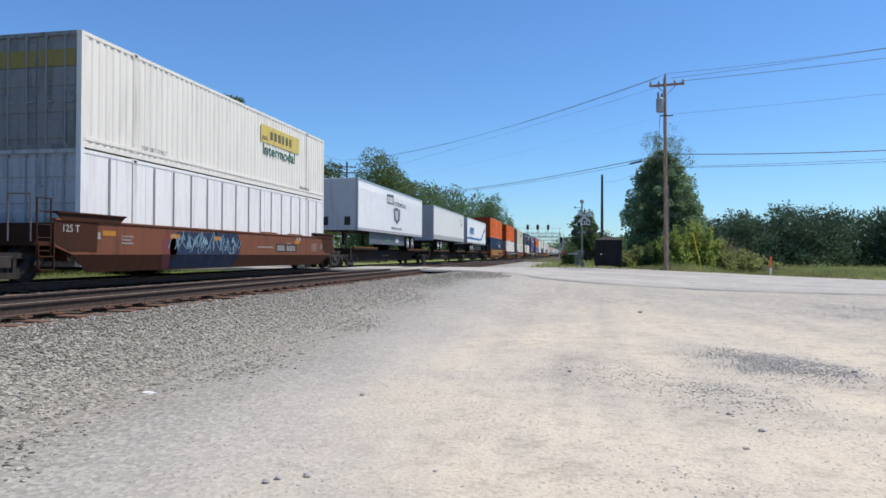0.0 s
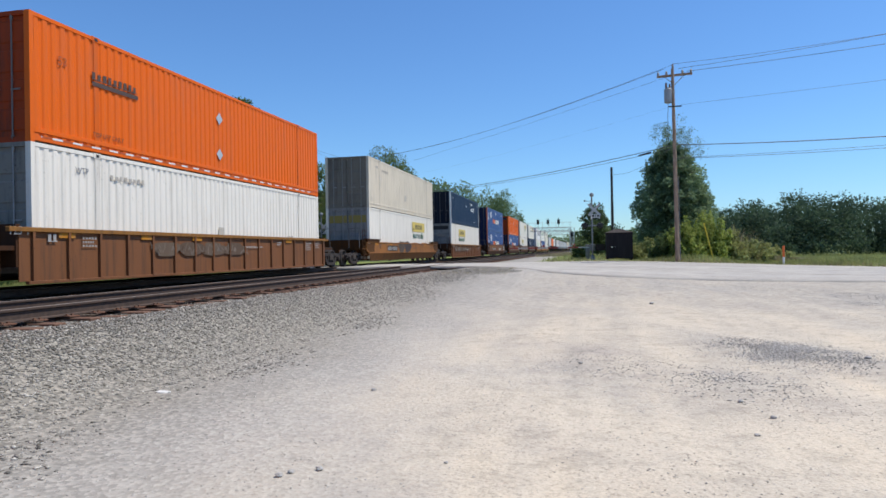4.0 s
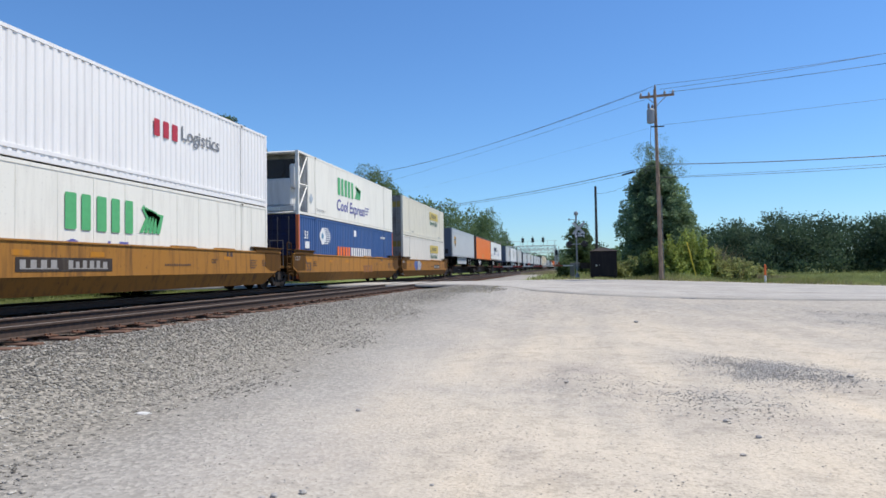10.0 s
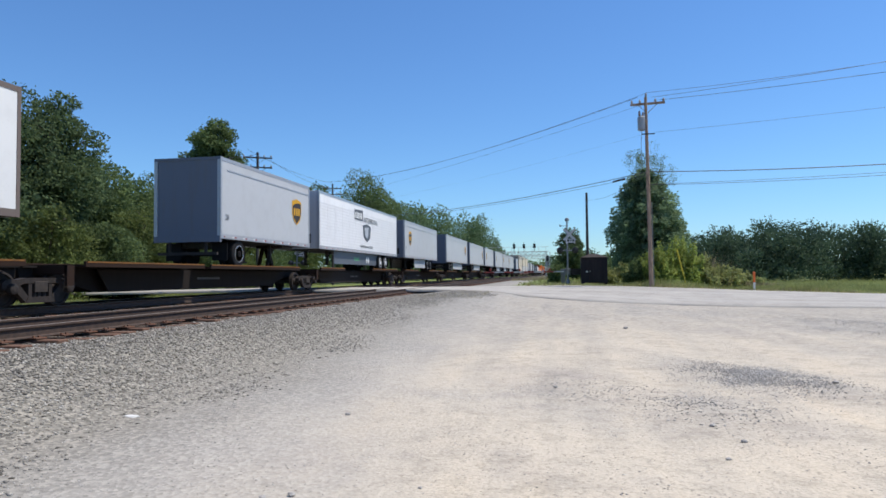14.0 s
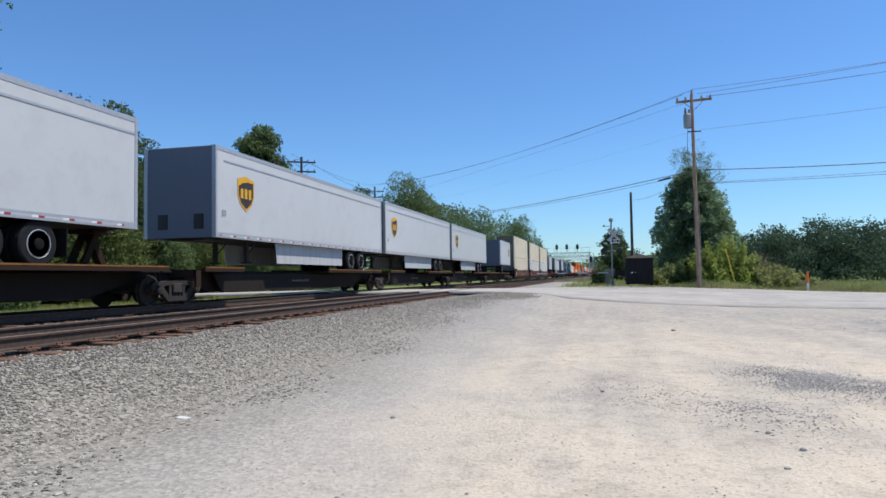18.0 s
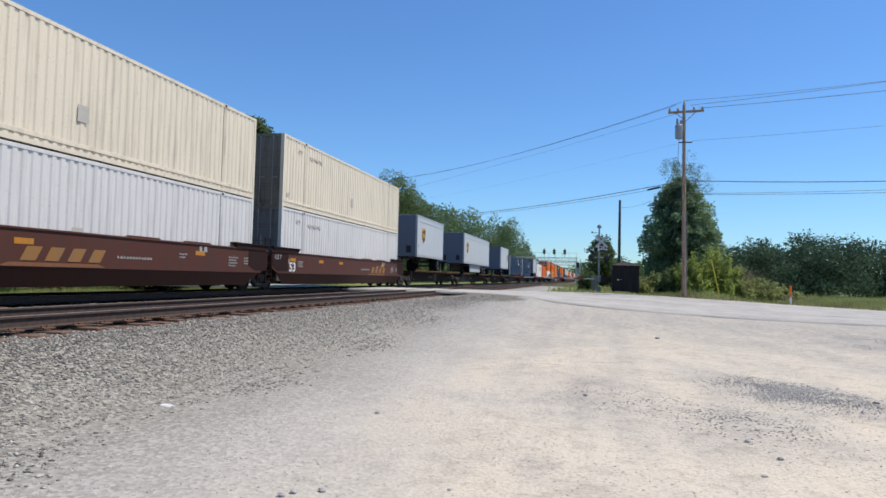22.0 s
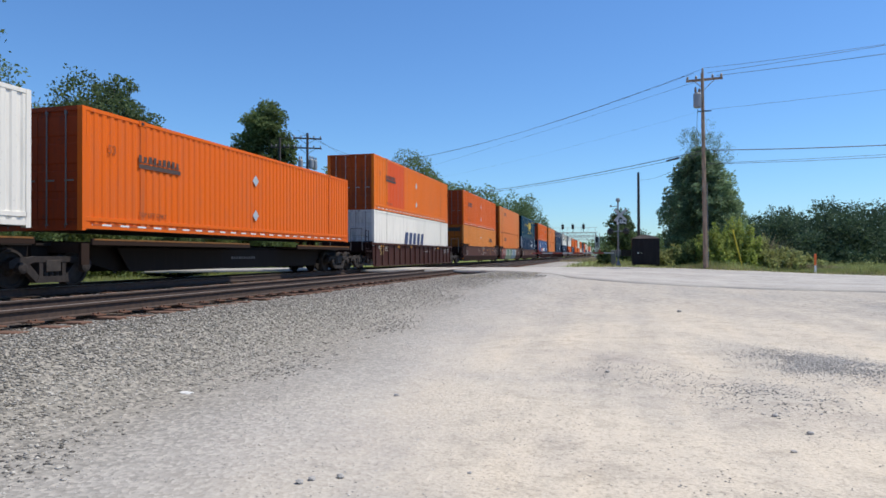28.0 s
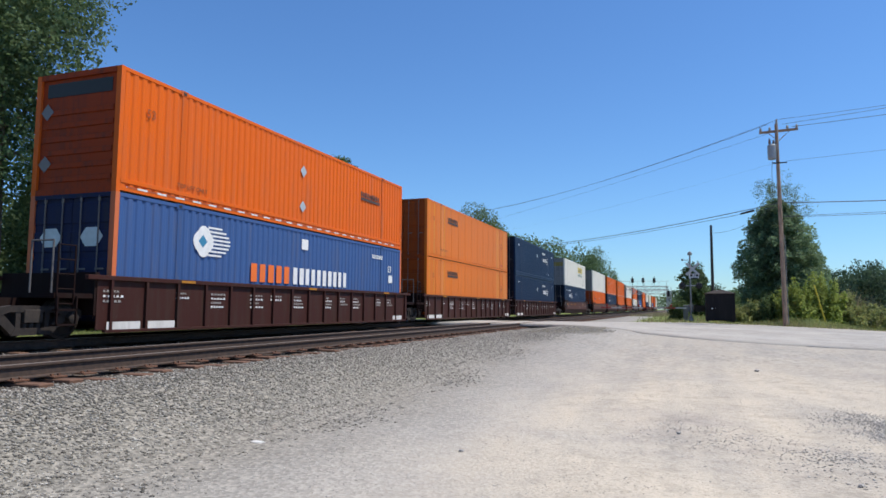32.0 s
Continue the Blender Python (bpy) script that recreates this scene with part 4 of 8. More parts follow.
def box_striped(y0, z):
    e = box_orange(y0, z, (0.66, 0.165, 0.015), 3.1, "door", 0.35, "smooth")
    pale, LINE_Y = paint((0.66, 0.215, 0.05), .55, .3), paint((0.68, 0.31, 0.03), .55, .3)
    for a, b in ((13.0, 13.9), (15.0, 15.9), (1.9, 2.5)):
        patch(e, a, b, .17, CH - .09, pale, HALF - .012, "pale_panel")
    for y in (13.92, 14.9, 13.35, 2.55, .35, 1.0):
        patch(e, y, y + .06, .17, CH - .09, LINE_Y, HALF - .009, "yellow_line")
    bm = bmesh.new()
    ribbon(bm, [(14.22, 1.7), (14.42, 1.5), (14.62, 1.7), (14.42, 1.9), (14.22, 1.7)], .018, HALF - .008)
    part("placard_frame", bm, DARK_TXT, e)
    letter(e, "WTP", 13.4, 2.5, .16, paint((.45, .16, .03), .6, .3), HALF - .008)
    bars(e, 14.3, 14.8, 0.35, 0.45, 3, RED_TXT, HALF - .008, seed=16)
    return e


def star_logo(e, y, z, r, m):
    for k in range(4):
        a = k * math.pi / 2
        c, s = math.cos(a), math.sin(a)
        pts = [(0.25, 0.25), (0.45, 0.62), (0, 1.0), (-0.45, 0.62), (-0.25, 0.25), (0, 0.55)]
        flat_poly(e, "logo_petal", [(y + r * 0.8 * (c * p - s * q), z + r * (s * p + c * q)) for p, q in pts], m, HALF + 0.006)


def box_navy(y0, z, logo_y=2.85, ends="door", post=None):
    e = container(y0, z, NAVY_C, "dark navy corrugated freight container with a white petal logo", ends, (0.010, 0.014, 0.026), post_col=post, dirt=0.15)
    bars(e, logo_y, logo_y + 1.5, 1.66, 1.98, 4, WHITE_TXT, seed=4)
    star_logo(e, logo_y + 1.85, 1.8, 0.36, WHITE_TXT)
    bars(e, logo_y - 0.3, logo_y + 1.0, 2.3, 2.46, 7, WHITE_TXT, seed=6)
    letter(e, "WTP", 0.9, 2.3, 0.2, WHITE_TXT)
    letter(e, "TOP LIFT ONLY", 2.3 if logo_y < 5 else 12.4, 0.55, 0.15, WHITE_TXT)
    letter(e, "WTP", 14.7, 2.3, 0.2, WHITE_TXT)
    diamond(e, 8.05, 2.0, 0.2, SILVER, HALF + 0.006)
    return e


def box_pacer(y0, z, near_marks=True):
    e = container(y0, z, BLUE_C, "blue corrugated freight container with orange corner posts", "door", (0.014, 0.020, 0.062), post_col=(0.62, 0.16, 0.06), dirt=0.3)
    n = 22
    flat_poly(e, "round_emblem", [(2.95 + 0.40 * math.cos(2 * math.pi * i / n) * (0.82 + 0.18 * abs(math.cos(4 * math.pi * i / n))), 2.05 + 0.42 * math.sin(2 * math.pi * i / n) * (0.82 + 0.18 * abs(math.cos(4 * math.pi * i / n)))) for i in range(n)], WHITE_TXT)
    diamond(e, 2.92, 2.05, 0.17, paint((0.05, 0.22, 0.36), .5, .2), HALF + 0.007)
    bm = bmesh.new()
    for i in range(8):
        zz = 1.68 + i * 0.105
        box(bm, HALF + .003, HALF + .006, 3.14, 4.05 - abs(i - 3.5) ** 2 * 0.03, zz, zz + 0.05)
    box(bm, HALF + .003, HALF + .006, 3.12, 3.15, 1.68, 2.47)
    part("emblem_stripes", bm, WHITE_TXT, e)
    bars(e, 5.0, 7.15, 1.08, 1.62, 5, ORANGE_TXT, seed=9)
    bars(e, 7.25, 11.0, 1.08, 1.62, 10, WHITE_TXT, seed=10)
    patch(e, 7.75, 8.15, 2.25, 2.6, WHITE_TXT, HALF + .006, "white_placard")
    a, k = (0.62, 1.0) if near_marks else (14.6, .75)
    letter(e, "53", a, 1.85, 0.5 * k, WHITE_TXT, HALF + 0.006)
    patch(e, a + .1, a + .1 + .5 * k, 1.4, 1.72, WHITE_TXT, HALF + .006, "white_placard")
    bars(e, 13.1, 14.1, 2.35, 2.5, 8, WHITE_TXT, seed=12)
    if near_marks:
        for zz, hh in ((2.15, .22), (1.78, .24), (1.5, .10), (1.1, .2)):
            bm = bmesh.new()
            box(bm, -.72, -.38, .022, .028, zz, zz + hh)
            part("door_marking", bm, plain((.20, .21, .25), .6), e)
    for s in () if near_marks else (-1, 1):
        bm = bmesh.new()
        v = [bm.verts.new((s * .62 + .34 * math.cos(k * math.pi / 3), .028, 1.9 + .25 * math.sin(k * math.pi / 3))) for k in range(6)]
        w = [bm.verts.new((q.co.x, .022, q.co.z)) for q in v]
        bm.faces.new(w)
        for k in range(6):
            bm.faces.new((v[k], v[(k + 1) % 6], w[(k + 1) % 6], w[k]))
        part("door_emblem", bm, SILVER, e)
    return e


def box_swift(y0, z):
    e = container(y0, z, (0.80, 0.76, 0.67), "white corrugated freight container with a slanted dark blue name", "door", (0.55, 0.55, 0.53))
    bars(e, 5.2, 9.5, 1.2, 1.9, 5, plain((0.04, 0.055, 0.14), .5), slant=0.25, seed=21)
    return e


def box_csx(y0, z):
    e = container(y0, z, TEAL_C, "dark teal freight container with yellow lettering", "ribbed", (0.004, 0.010, 0.016), dirt=0.15)
    letter(e, "How tomorrow moves", 3.35, 1.68, 0.36, CSXY, narrow=1.12)
    for a, b, c in ((7.25, 7.35, 7.55), (11.2, 11.1, 10.9)):
        flat_poly(e, "bracket", [(a, 0.85), (c, 0.85), (c, 0.97), (b, 0.97), (b, 2.28), (c, 2.28), (c, 2.4), (a, 2.4)], CSXY)
    bars(e, 7.9, 10.75, 1.42, 2.26, 3, CSXY, seed=31)
    letter(e, "INTERMODAL", 8.0, 1.12, 0.33, CSXY, narrow=1.12)
    for y in (7.85, 8.3, 10.0, 10.4):
        n = 12
        flat_poly(e, "wheel_dot", [(y + 0.16 * math.cos(2 * math.pi * i / n), 0.72 + 0.14 * math.sin(2 * math.pi * i / n)) for i in range(n)], CSXY)
    letter(e, "53", 0.9, 0.55, 0.32, CSXY)
    letter(e, "WTP", 1.2, 2.35, 0.22, CSXY)
    bars(e, 11.8, 13.0, 2.4, 2.52, 8, CSXY, seed=33)
    letter(e, "53", 14.7, 0.5, 0.3, CSXY)
    letter(e, "WTP", 14.5, 2.4, 0.16, CSXY)
    bars(e, 13.3, 13.6, 0.5, 0.7, 2, CSXY, seed=34)
    bm = bmesh.new()
    for i in range(7):
        box(bm, -0.75 + i * .2, -0.75 + i * .2 + .15, .015, .029, 2.1, 2.6)
    part("vent_panel", bm, plain((.6, .6, .55), .6), e, "pale slatted vent panel")
    return e


def box_tiger(y0, z, reefer):
    e = container(y0, z, (0.79, 0.765, 0.675), "off-white refrigerated container with green and purple lettering", "door" if not reefer else "none", (0.6, 0.6, 0.58), wall="smooth", reefer=reefer, dirt=0.2)
    bars(e, 5.15, 7.9, 1.45, 2.35, 5, LGREEN_TXT, seed=41)
    for k in range(5):
        flat_poly(e, "leaf_stroke", [(8.0 + .2 * k, 1.5), (8.15 + .2 * k, 1.5), (8.5 + .16 * k, 2.0 + .06 * (k % 3)), (8.2 + .12 * k, 2.3 - .05 * k), (8.1 + .12 * k, 2.2 - .05 * k), (8.3 + .12 * k, 1.95)], LGREEN_TXT)
    letter(e, "Cool Express", 4.95, 0.62, 0.85, plain((0.13, 0.13, 0.36), .5), narrow=1.05, shear=0.15)
    for k in range(3):
        patch(e, 9.9, 10.7 - .15 * k, 1.1 - .17 * k, 1.16 - .17 * k, plain((0.13, 0.13, 0.36), .5), HALF + .005, "speed_line")
    diamond(e, 1.5, 0.85, 0.25, SILVER)
    letter(e, "TOP LIFT ONLY", 2.2, 0.32, 0.16, GREY_TXT)
    return e


def box_xpo(y0, z):
    e = container(y0, z, (0.80, 0.785, 0.76), "clean white freight container with a red and dark name", "door", (0.62, 0.60, 0.64), dirt=0.12)
    bars(e, 8.65, 10.0, 1.5, 2.0, 3, RED_TXT, seed=51)
    letter(e, "Logistics", 10.05, 1.62, 0.62, GREY_TXT, narrow=1.1)
    bm = bmesh.new()
    for s in (-1, 1):
        x0 = s * .62
        for a in (-.42, -.1, .2):
            box(bm, x0 + a, x0 + a + .2, .026, .034, 2.0, 2.4)
    part("door_lettering", bm, RED_TXT, e)
    return e


def box_cream(y0, z, col=CREAM_C, dirt=0.35):
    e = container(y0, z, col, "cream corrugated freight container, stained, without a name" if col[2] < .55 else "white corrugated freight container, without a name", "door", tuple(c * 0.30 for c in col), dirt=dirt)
    letter(e, "53", 0.35, 0.45, 0.22, GREY_TXT)
    letter(e, "WTP", 1.3, 2.35, 0.2, GREY_TXT)
    bars(e, 2.5, 3.9, 2.3, 2.42, 8, plain((.42, .39, .34), .6), seed=61)
    patch(e, 7.6, 7.95, 0.85, 1.25, plain((.45, .42, .36), .7), HALF + .004, "faded_placard")
    return e


# ---------------------------------------------------------------- train: cars
WHEEL_R = 0.43


def wheel_mesh(bm):
    r = WHEEL_R
    lathe(bm, [(r + 0.025, -0.07), (r + 0.025, -0.045), (r, -0.04), (r - 0.005, 0.06), (r - 0.06, 0.065), (r - 0.08, 0.02), (0.16, 0.0), (0.13, 0.05), (0.09, 0.06)], "x", 22)


def side_frame_mesh(bm):
    # upper and lower chords with an opening between, as three prisms
    prism(bm, [(-1.12, 0.44), (-1.12, 0.58), (-0.98, 0.68), (-0.7, 0.66), (-0.45, 0.70), (0.45, 0.70), (0.7, 0.66), (0.98, 0.68), (1.12, 0.58), (1.12, 0.44), (0.8, 0.46), (0.5, 0.57), (-0.5, 0.57), (-0.8, 0.46)], -0.08, 0.08)
    prism(bm, [(-0.8, 0.46), (-0.62, 0.54), (-0.36, 0.27), (-0.42, 0.12)], -0.07, 0.07)
    prism(bm, [(0.8, 0.46), (0.62, 0.54), (0.36, 0.27), (0.42, 0.12)], -0.07, 0.07)
    prism(bm, [(-0.45, 0.12), (0.45, 0.12), (0.38, 0.26), (-0.38, 0.26)], -0.09, 0.09)
    prism(bm, [(-0.36, 0.26), (-0.26, 0.26), (-0.26, 0.57), (-0.36, 0.57)], -0.07, 0.07)
    prism(bm, [(0.36, 0.26), (0.26, 0.26), (0.26, 0.57), (0.36, 0.57)], -0.07, 0.07)


def spring_mesh(bm):
    for y in (-0.15, 0.0, 0.15):
        lathe(bm, [(0.055, 0.26), (0.065, 0.32), (0.05, 0.36), (0.065, 0.41), (0.05, 0.46), (0.06, 0.52)], "z", 8, (0, y, 0))


def bolster_mesh(bm):
    box(bm, -1.1, 1.1, -0.20, 0.20, 0.36, 0.62)
    lathe(bm, [(0.22, 0.62), (0.22, 0.78)], "z", 12)


FRAME_GREY = rust((0.008, 0.006, 0.005), (0.034, 0.024, 0.019), 8.0)


def truck(parent, y, short=False):
    """A two-axle freight truck under a car, as one part with its own pieces."""
    b = place("truck", cached(("bolster",), bolster_mesh, 0.01), STEEL_DARK, parent, (0, y, 0))
    for s in (-1, 1):
        place("side_frame", cached(("side_frame",), side_frame_mesh, 0.0), FRAME_GREY, b, (s * 1.0, 0, 0))
        if not short:
            place("spring_set", cached(("spring",), spring_mesh), STEEL_DARK, b, (s * 1.0, 0, 0))
        for dy in (-0.86, 0.86):
            place("wheel", cached(("wheel",), wheel_mesh), FRAME_GREY, b, pose(s * 0.7525, dy, WHEEL_R, 0, 0, 0 if s > 0 else 180))
    for dy in () if short else (-0.86, 0.86):
        place("axle", cached(("axle",), lambda bm: (beam(bm, (-0.95, 0, 0), (0.95, 0, 0), 0.08, 10),)), STEEL_DARK, b, (0, dy, WHEEL_R))
        for s in (-1, 1):
            place("axle_box", cached(("axle_box",), lambda bm: lathe(bm, [(0.12, -0.06), (0.13, 0.0), (0.12, 0.08), (0.06, 0.10)], "x", 12)), FRAME_GREY, b, pose(s * 1.09, dy, WHEEL_R + 0.02, 0, 0, 0 if s > 0 else 180))
    return b


def ladder(parent, y, x, z0, z1, material, name="ladder"):
    def make(bm):
        for dy in (-0.2, 0.2):
            beam(bm, (0, dy, 0), (0, dy, z1 - z0), 0.02)
        z = 0.12
        while z < z1 - z0:
            beam(bm, (0, -0.2, z), (0, 0.2, z), 0.014)
            z += 0.3
    return place(name, cached(("ladder", round(z1 - z0, 2)), make), material, parent, (x, y, z0))


def ribbon(bm, pts, w, x):
    """A flat painted stroke along (y, z) points."""
    n = len(pts)
    left, right = [], []
    for i, (y, z) in enumerate(pts):
        a, b = pts[max(0, i - 1)], pts[min(n - 1, i + 1)]
        dy, dz = b[0] - a[0], b[1] - a[1]
        d = math.hypot(dy, dz) or 1
        left.append(bm.verts.new((x, y - dz / d * w, z + dy / d * w)))
        right.append(bm.verts.new((x, y + dz / d * w, z - dy / d * w)))
    for i in range(n - 1):
        bm.faces.new((left[i], left[i + 1], right[i + 1], right[i]))


def graffiti(parent, y0, y1, z0, z1, cols, seed, x):
    """Sprayed paint along the sill: ragged fills under thin, broken, angular strokes that spell nothing."""
    r = random.Random(seed)
    fill, line, second = cols
    h = z1 - z0
    n = max(2, int((y1 - y0) / 1.1))
    w = (y1 - y0) / n
    for k in range(n):
        c = y0 + (k + .5) * w
        if fill is not None:
            m = 26
            pts = []
            for i in range(m):
                a = 2 * math.pi * i / m
                rr = .9 + .12 * math.sin(3 * a + k) + r.uniform(-.07, .07)
                pts.append((c + .62 * w * rr * math.cos(a), min(z1, max(z0, z0 + h * .5 + h * .58 * rr * math.sin(a)))))
            flat_poly(parent, "graffiti_fill", pts, paint(fill if k % 2 else second, 0.6, 0.4), x + .0012 * (k % 2))
        bm = bmesh.new()
        for _ in range(3):
            y, z = c + r.uniform(-.5, .35) * w, z0 + h * r.uniform(.05, .3)
            pts = [(y, z)]
            up = 1
            for _ in range(r.randint(3, 5)):
                y += w * r.uniform(-.12, .26)
                z = min(z1 - .03, max(z0 + .03, z + up * h * r.uniform(.3, .75)))
                up = -up if r.random() < .75 else up
                pts += [((pts[-1][0] + y) / 2 + r.uniform(-.05, .05), (pts[-1][1] + z) / 2), (y, z)]
            ribbon(bm, pts, r.uniform(.008, .020), x + .005)
        part("graffiti_stroke", bm, plain(line, .6), parent)
        bm = bmesh.new()
        y, z = c + r.uniform(-.3, .2) * w, z0 + h * r.uniform(.3, .6)
        ribbon(bm, [(y, z), (y + .05 * w, z + h * .25), (y + .1 * w, z + h * .02)], r.uniform(.02, .05), x + .006)
        part("graffiti_drip", bm, plain(line, .6), parent)


WELL_X = 1.405
PLATE_INK = plain((0.34, 0.32, 0.295), 0.6)
AMBER = paint((0.46, 0.19, 0.02), 0.6, 0.5)
FADED_GOLD = paint((0.27, 0.135, 0.045), 0.6, 0.6)


def well_car(y_near, y_far, trucks, col, kind, label, marks=(), chord=False, top=1.50):
    """A container well unit; y_near and y_far are the ends of its container, trucks where it rides."""
    L = y_far - y_near
    e = rider("well_car", y_near, 0.0, label, "freight car", "cars of the train")
    M = paint(col, 0.6, 0.78, (0.055, 0.038, 0.028))
    # much darker copy of the car colour, for ends, platforms and fittings
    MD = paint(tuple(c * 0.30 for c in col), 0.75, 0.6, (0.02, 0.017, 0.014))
    a, b = -0.45, L + 0.45
    top, bot = (top, 0.22) if kind == "smooth" else (1.36, 0.12)
    # lower web: car colour darkened for the shade under the fold, and dirtier
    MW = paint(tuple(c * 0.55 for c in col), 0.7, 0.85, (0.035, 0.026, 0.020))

    def side_plate(bm):
        if kind == "smooth":
            prism(bm, [(a - 0.5, 0.85), (a + 0.05, 0.66), (b - 0.05, 0.66), (b + 0.5, 0.85), (b + 0.5, top - 0.05), (a - 0.5, top - 0.05)], -0.02, 0.02)
        else:
            box(bm, -0.04, -0.01, a, b, bot + 0.07, top - 0.10)

    MC = paint((0.25, 0.115, 0.03), 0.6, 0.7, (0.055, 0.038, 0.028)) if chord else M

    for s in (1, -1):
        sp = place("side_sill", cached(("side_sill", kind, round(L, 2), top), side_plate), M, e, pose(s * WELL_X, 0, 0) if s > 0 else Matrix.Translation((s * WELL_X, L, 0)) @ Matrix.Rotation(math.pi, 4, "Z"))
        if kind == "smooth":
            if s > 0:
                # thin sheet laid on to darken each end of the side
                for yy in (a - .48, b - .9):
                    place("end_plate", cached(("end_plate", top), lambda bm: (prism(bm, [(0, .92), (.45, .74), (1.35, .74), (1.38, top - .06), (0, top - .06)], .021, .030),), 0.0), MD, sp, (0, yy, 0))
            place("top_chord", cached(("top_chord", round(L, 2), top), lambda bm: box(bm, -0.07, 0.05, a - 0.5, b + 0.5, top - 0.05, top), 0.008), MC, sp)
        else:
            place("top_chord", cached(("ribbed_top_chord", round(L, 2)), lambda bm: box(bm, -0.05, 0.06, a - 0.3, b + 0.3, top - 0.10, top), 0.008), MC, sp)
            place("bottom_chord", cached(("bottom_chord", round(L, 2)), lambda bm: box(bm, -0.05, 0.05, a + 0.2, b - 0.2, bot, bot + 0.07), 0.006), M, sp)
        if kind == "smooth":
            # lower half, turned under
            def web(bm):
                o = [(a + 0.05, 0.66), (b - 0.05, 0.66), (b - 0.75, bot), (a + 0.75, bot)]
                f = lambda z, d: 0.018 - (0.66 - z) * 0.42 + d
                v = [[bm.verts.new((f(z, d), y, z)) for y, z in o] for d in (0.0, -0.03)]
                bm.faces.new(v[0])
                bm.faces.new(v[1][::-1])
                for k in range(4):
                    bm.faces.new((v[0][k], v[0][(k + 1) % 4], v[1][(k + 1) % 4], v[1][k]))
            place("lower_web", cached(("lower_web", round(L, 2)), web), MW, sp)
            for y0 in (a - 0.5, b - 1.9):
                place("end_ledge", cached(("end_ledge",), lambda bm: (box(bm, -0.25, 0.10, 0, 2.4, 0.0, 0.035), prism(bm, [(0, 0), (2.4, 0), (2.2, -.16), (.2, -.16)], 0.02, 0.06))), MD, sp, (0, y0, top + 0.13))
            for y0 in (9.4, 11.9):
                place("top_guide", cached(("top_guide",), lambda bm: prism(bm, [(0, 0), (1.3, 0), (1.25, .045), (.05, .045)], -.09, .03), 0.0), M, sp, (0, y0, top))
        else:
            y = a + 0.35
            while s > 0 and y < b - 0.2:
                place("rib", cached(("rib",), lambda bm: prism(bm, [(-.035, .16), (.035, .16), (.035, 1.28), (-.035, 1.28)], -.01, .055)), M, sp, (0, y, 0))
                y += 1.02
    for s, y in ((-1, a), (1, b)):
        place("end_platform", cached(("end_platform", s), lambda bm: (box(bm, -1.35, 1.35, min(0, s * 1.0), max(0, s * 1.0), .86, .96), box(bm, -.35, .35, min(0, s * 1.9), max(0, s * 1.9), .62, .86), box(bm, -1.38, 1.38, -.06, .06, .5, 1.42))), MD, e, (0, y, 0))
    place("well_floor", cached(("well_floor", round(L, 2)), lambda bm: ([box(bm, -1.22, 1.22, y, y + .3, .26, .35) for y in (.8, L * .25, L * .5, L * .75, L - 1.1)], box(bm, -1.2, -.9, .8, L - .8, .25, .30), box(bm, .9, 1.2, .8, L - .8, .25, .30))), STEEL_DARK, e)
    ladder(e, a - 0.75, 1.36, 0.62, 1.95, MD)
    for s in (-1, 1):
        place("hand_rail", cached(("hand_rail",), lambda bm: (beam(bm, (0, 0, 0), (0, 0, 1.1), .02), beam(bm, (0, 0, 1.09), (-.6, 0, 1.09), .02), beam(bm, (-.6, 0, 1.1), (-.6, 0, 0), .02))), plain((.13, .12, .115), .6), e, pose(s * 1.15, a - 0.9, 0.95, 0, 0, 0 if s > 0 else 180))
    place("step", cached(("step",), lambda bm: (box(bm, -.12, .02, -.24, .24, .30, .33), box(bm, -.02, .02, -.24, -.21, .30, .9), box(bm, -.02, .02, .21, .24, .30, .9), box(bm, -.12, .02, -.24, .24, .60, .63))), MD, e, (1.42, a - 0.75, 0))
    place("brake_cylinder", cached(("brake_cylinder",), lambda bm: lathe(bm, [(.1, -.3), (.16, -.26), (.16, .26), (.1, .3)], "x", 12)), MD, e, (-.5, b + .55, 1.14))
    for y in trucks:
        truck(e, y - y_near, y_near > 1000)
    for y in (trucks[0] - 1.3 - y_near, ):
        place("coupler", cached(("coupler",), lambda bm: (box(bm, -.12, .12, -.8, .6, .78, 1.0), box(bm, -.2, .2, -1.0, -.6, .72, 1.06))), STEEL_DARK, e, (0, y, 0))
    # painted data
    x = WELL_X + 0.027
    for k in marks:
        k(e, x, L)
    return e


def data_marks(dark):
    c = PLATE_INK if dark else DARK_TXT

    def go(e, x, L):
        bars(e, 9.0, 10.4, .93, .99, 12, c, x, seed=81)
        bars(e, 0.3, .6, 1.05, 1.22, 2, c, x, seed=82)
        for y, w, k in ((1.35, .5, 3), (11.6, .4, 2), (14.3, .6, 4), (15.3, .5, 3)):
            for q in range(k):
                bars(e, y, y + w - .1 * (q % 2), 1.12 - .09 * q, 1.17 - .09 * q, 5, c, x, seed=87 + q)
        letter(e, "125 T", -0.75, 1.2, 0.24, PLATE_INK, x + .006)
        for y in (.62, 3.5, 5.9, 12.4):
            patch(e, y, y + .5, 1.14, 1.27, AMBER, x - .002, "yellow_stripe")
        bars(e, 12.6, 13.1, 1.26, 1.42, 2, c, x, seed=83)
    return go


def ring(e, y, z, r, m, x, name):
    """A painted circle."""
    bm = bmesh.new()
    ribbon(bm, [(y + r * math.cos(k * math.pi / 9), z + r * math.sin(k * math.pi / 9)) for k in range(19)], .022, x)
    part(name, bm, m, e)


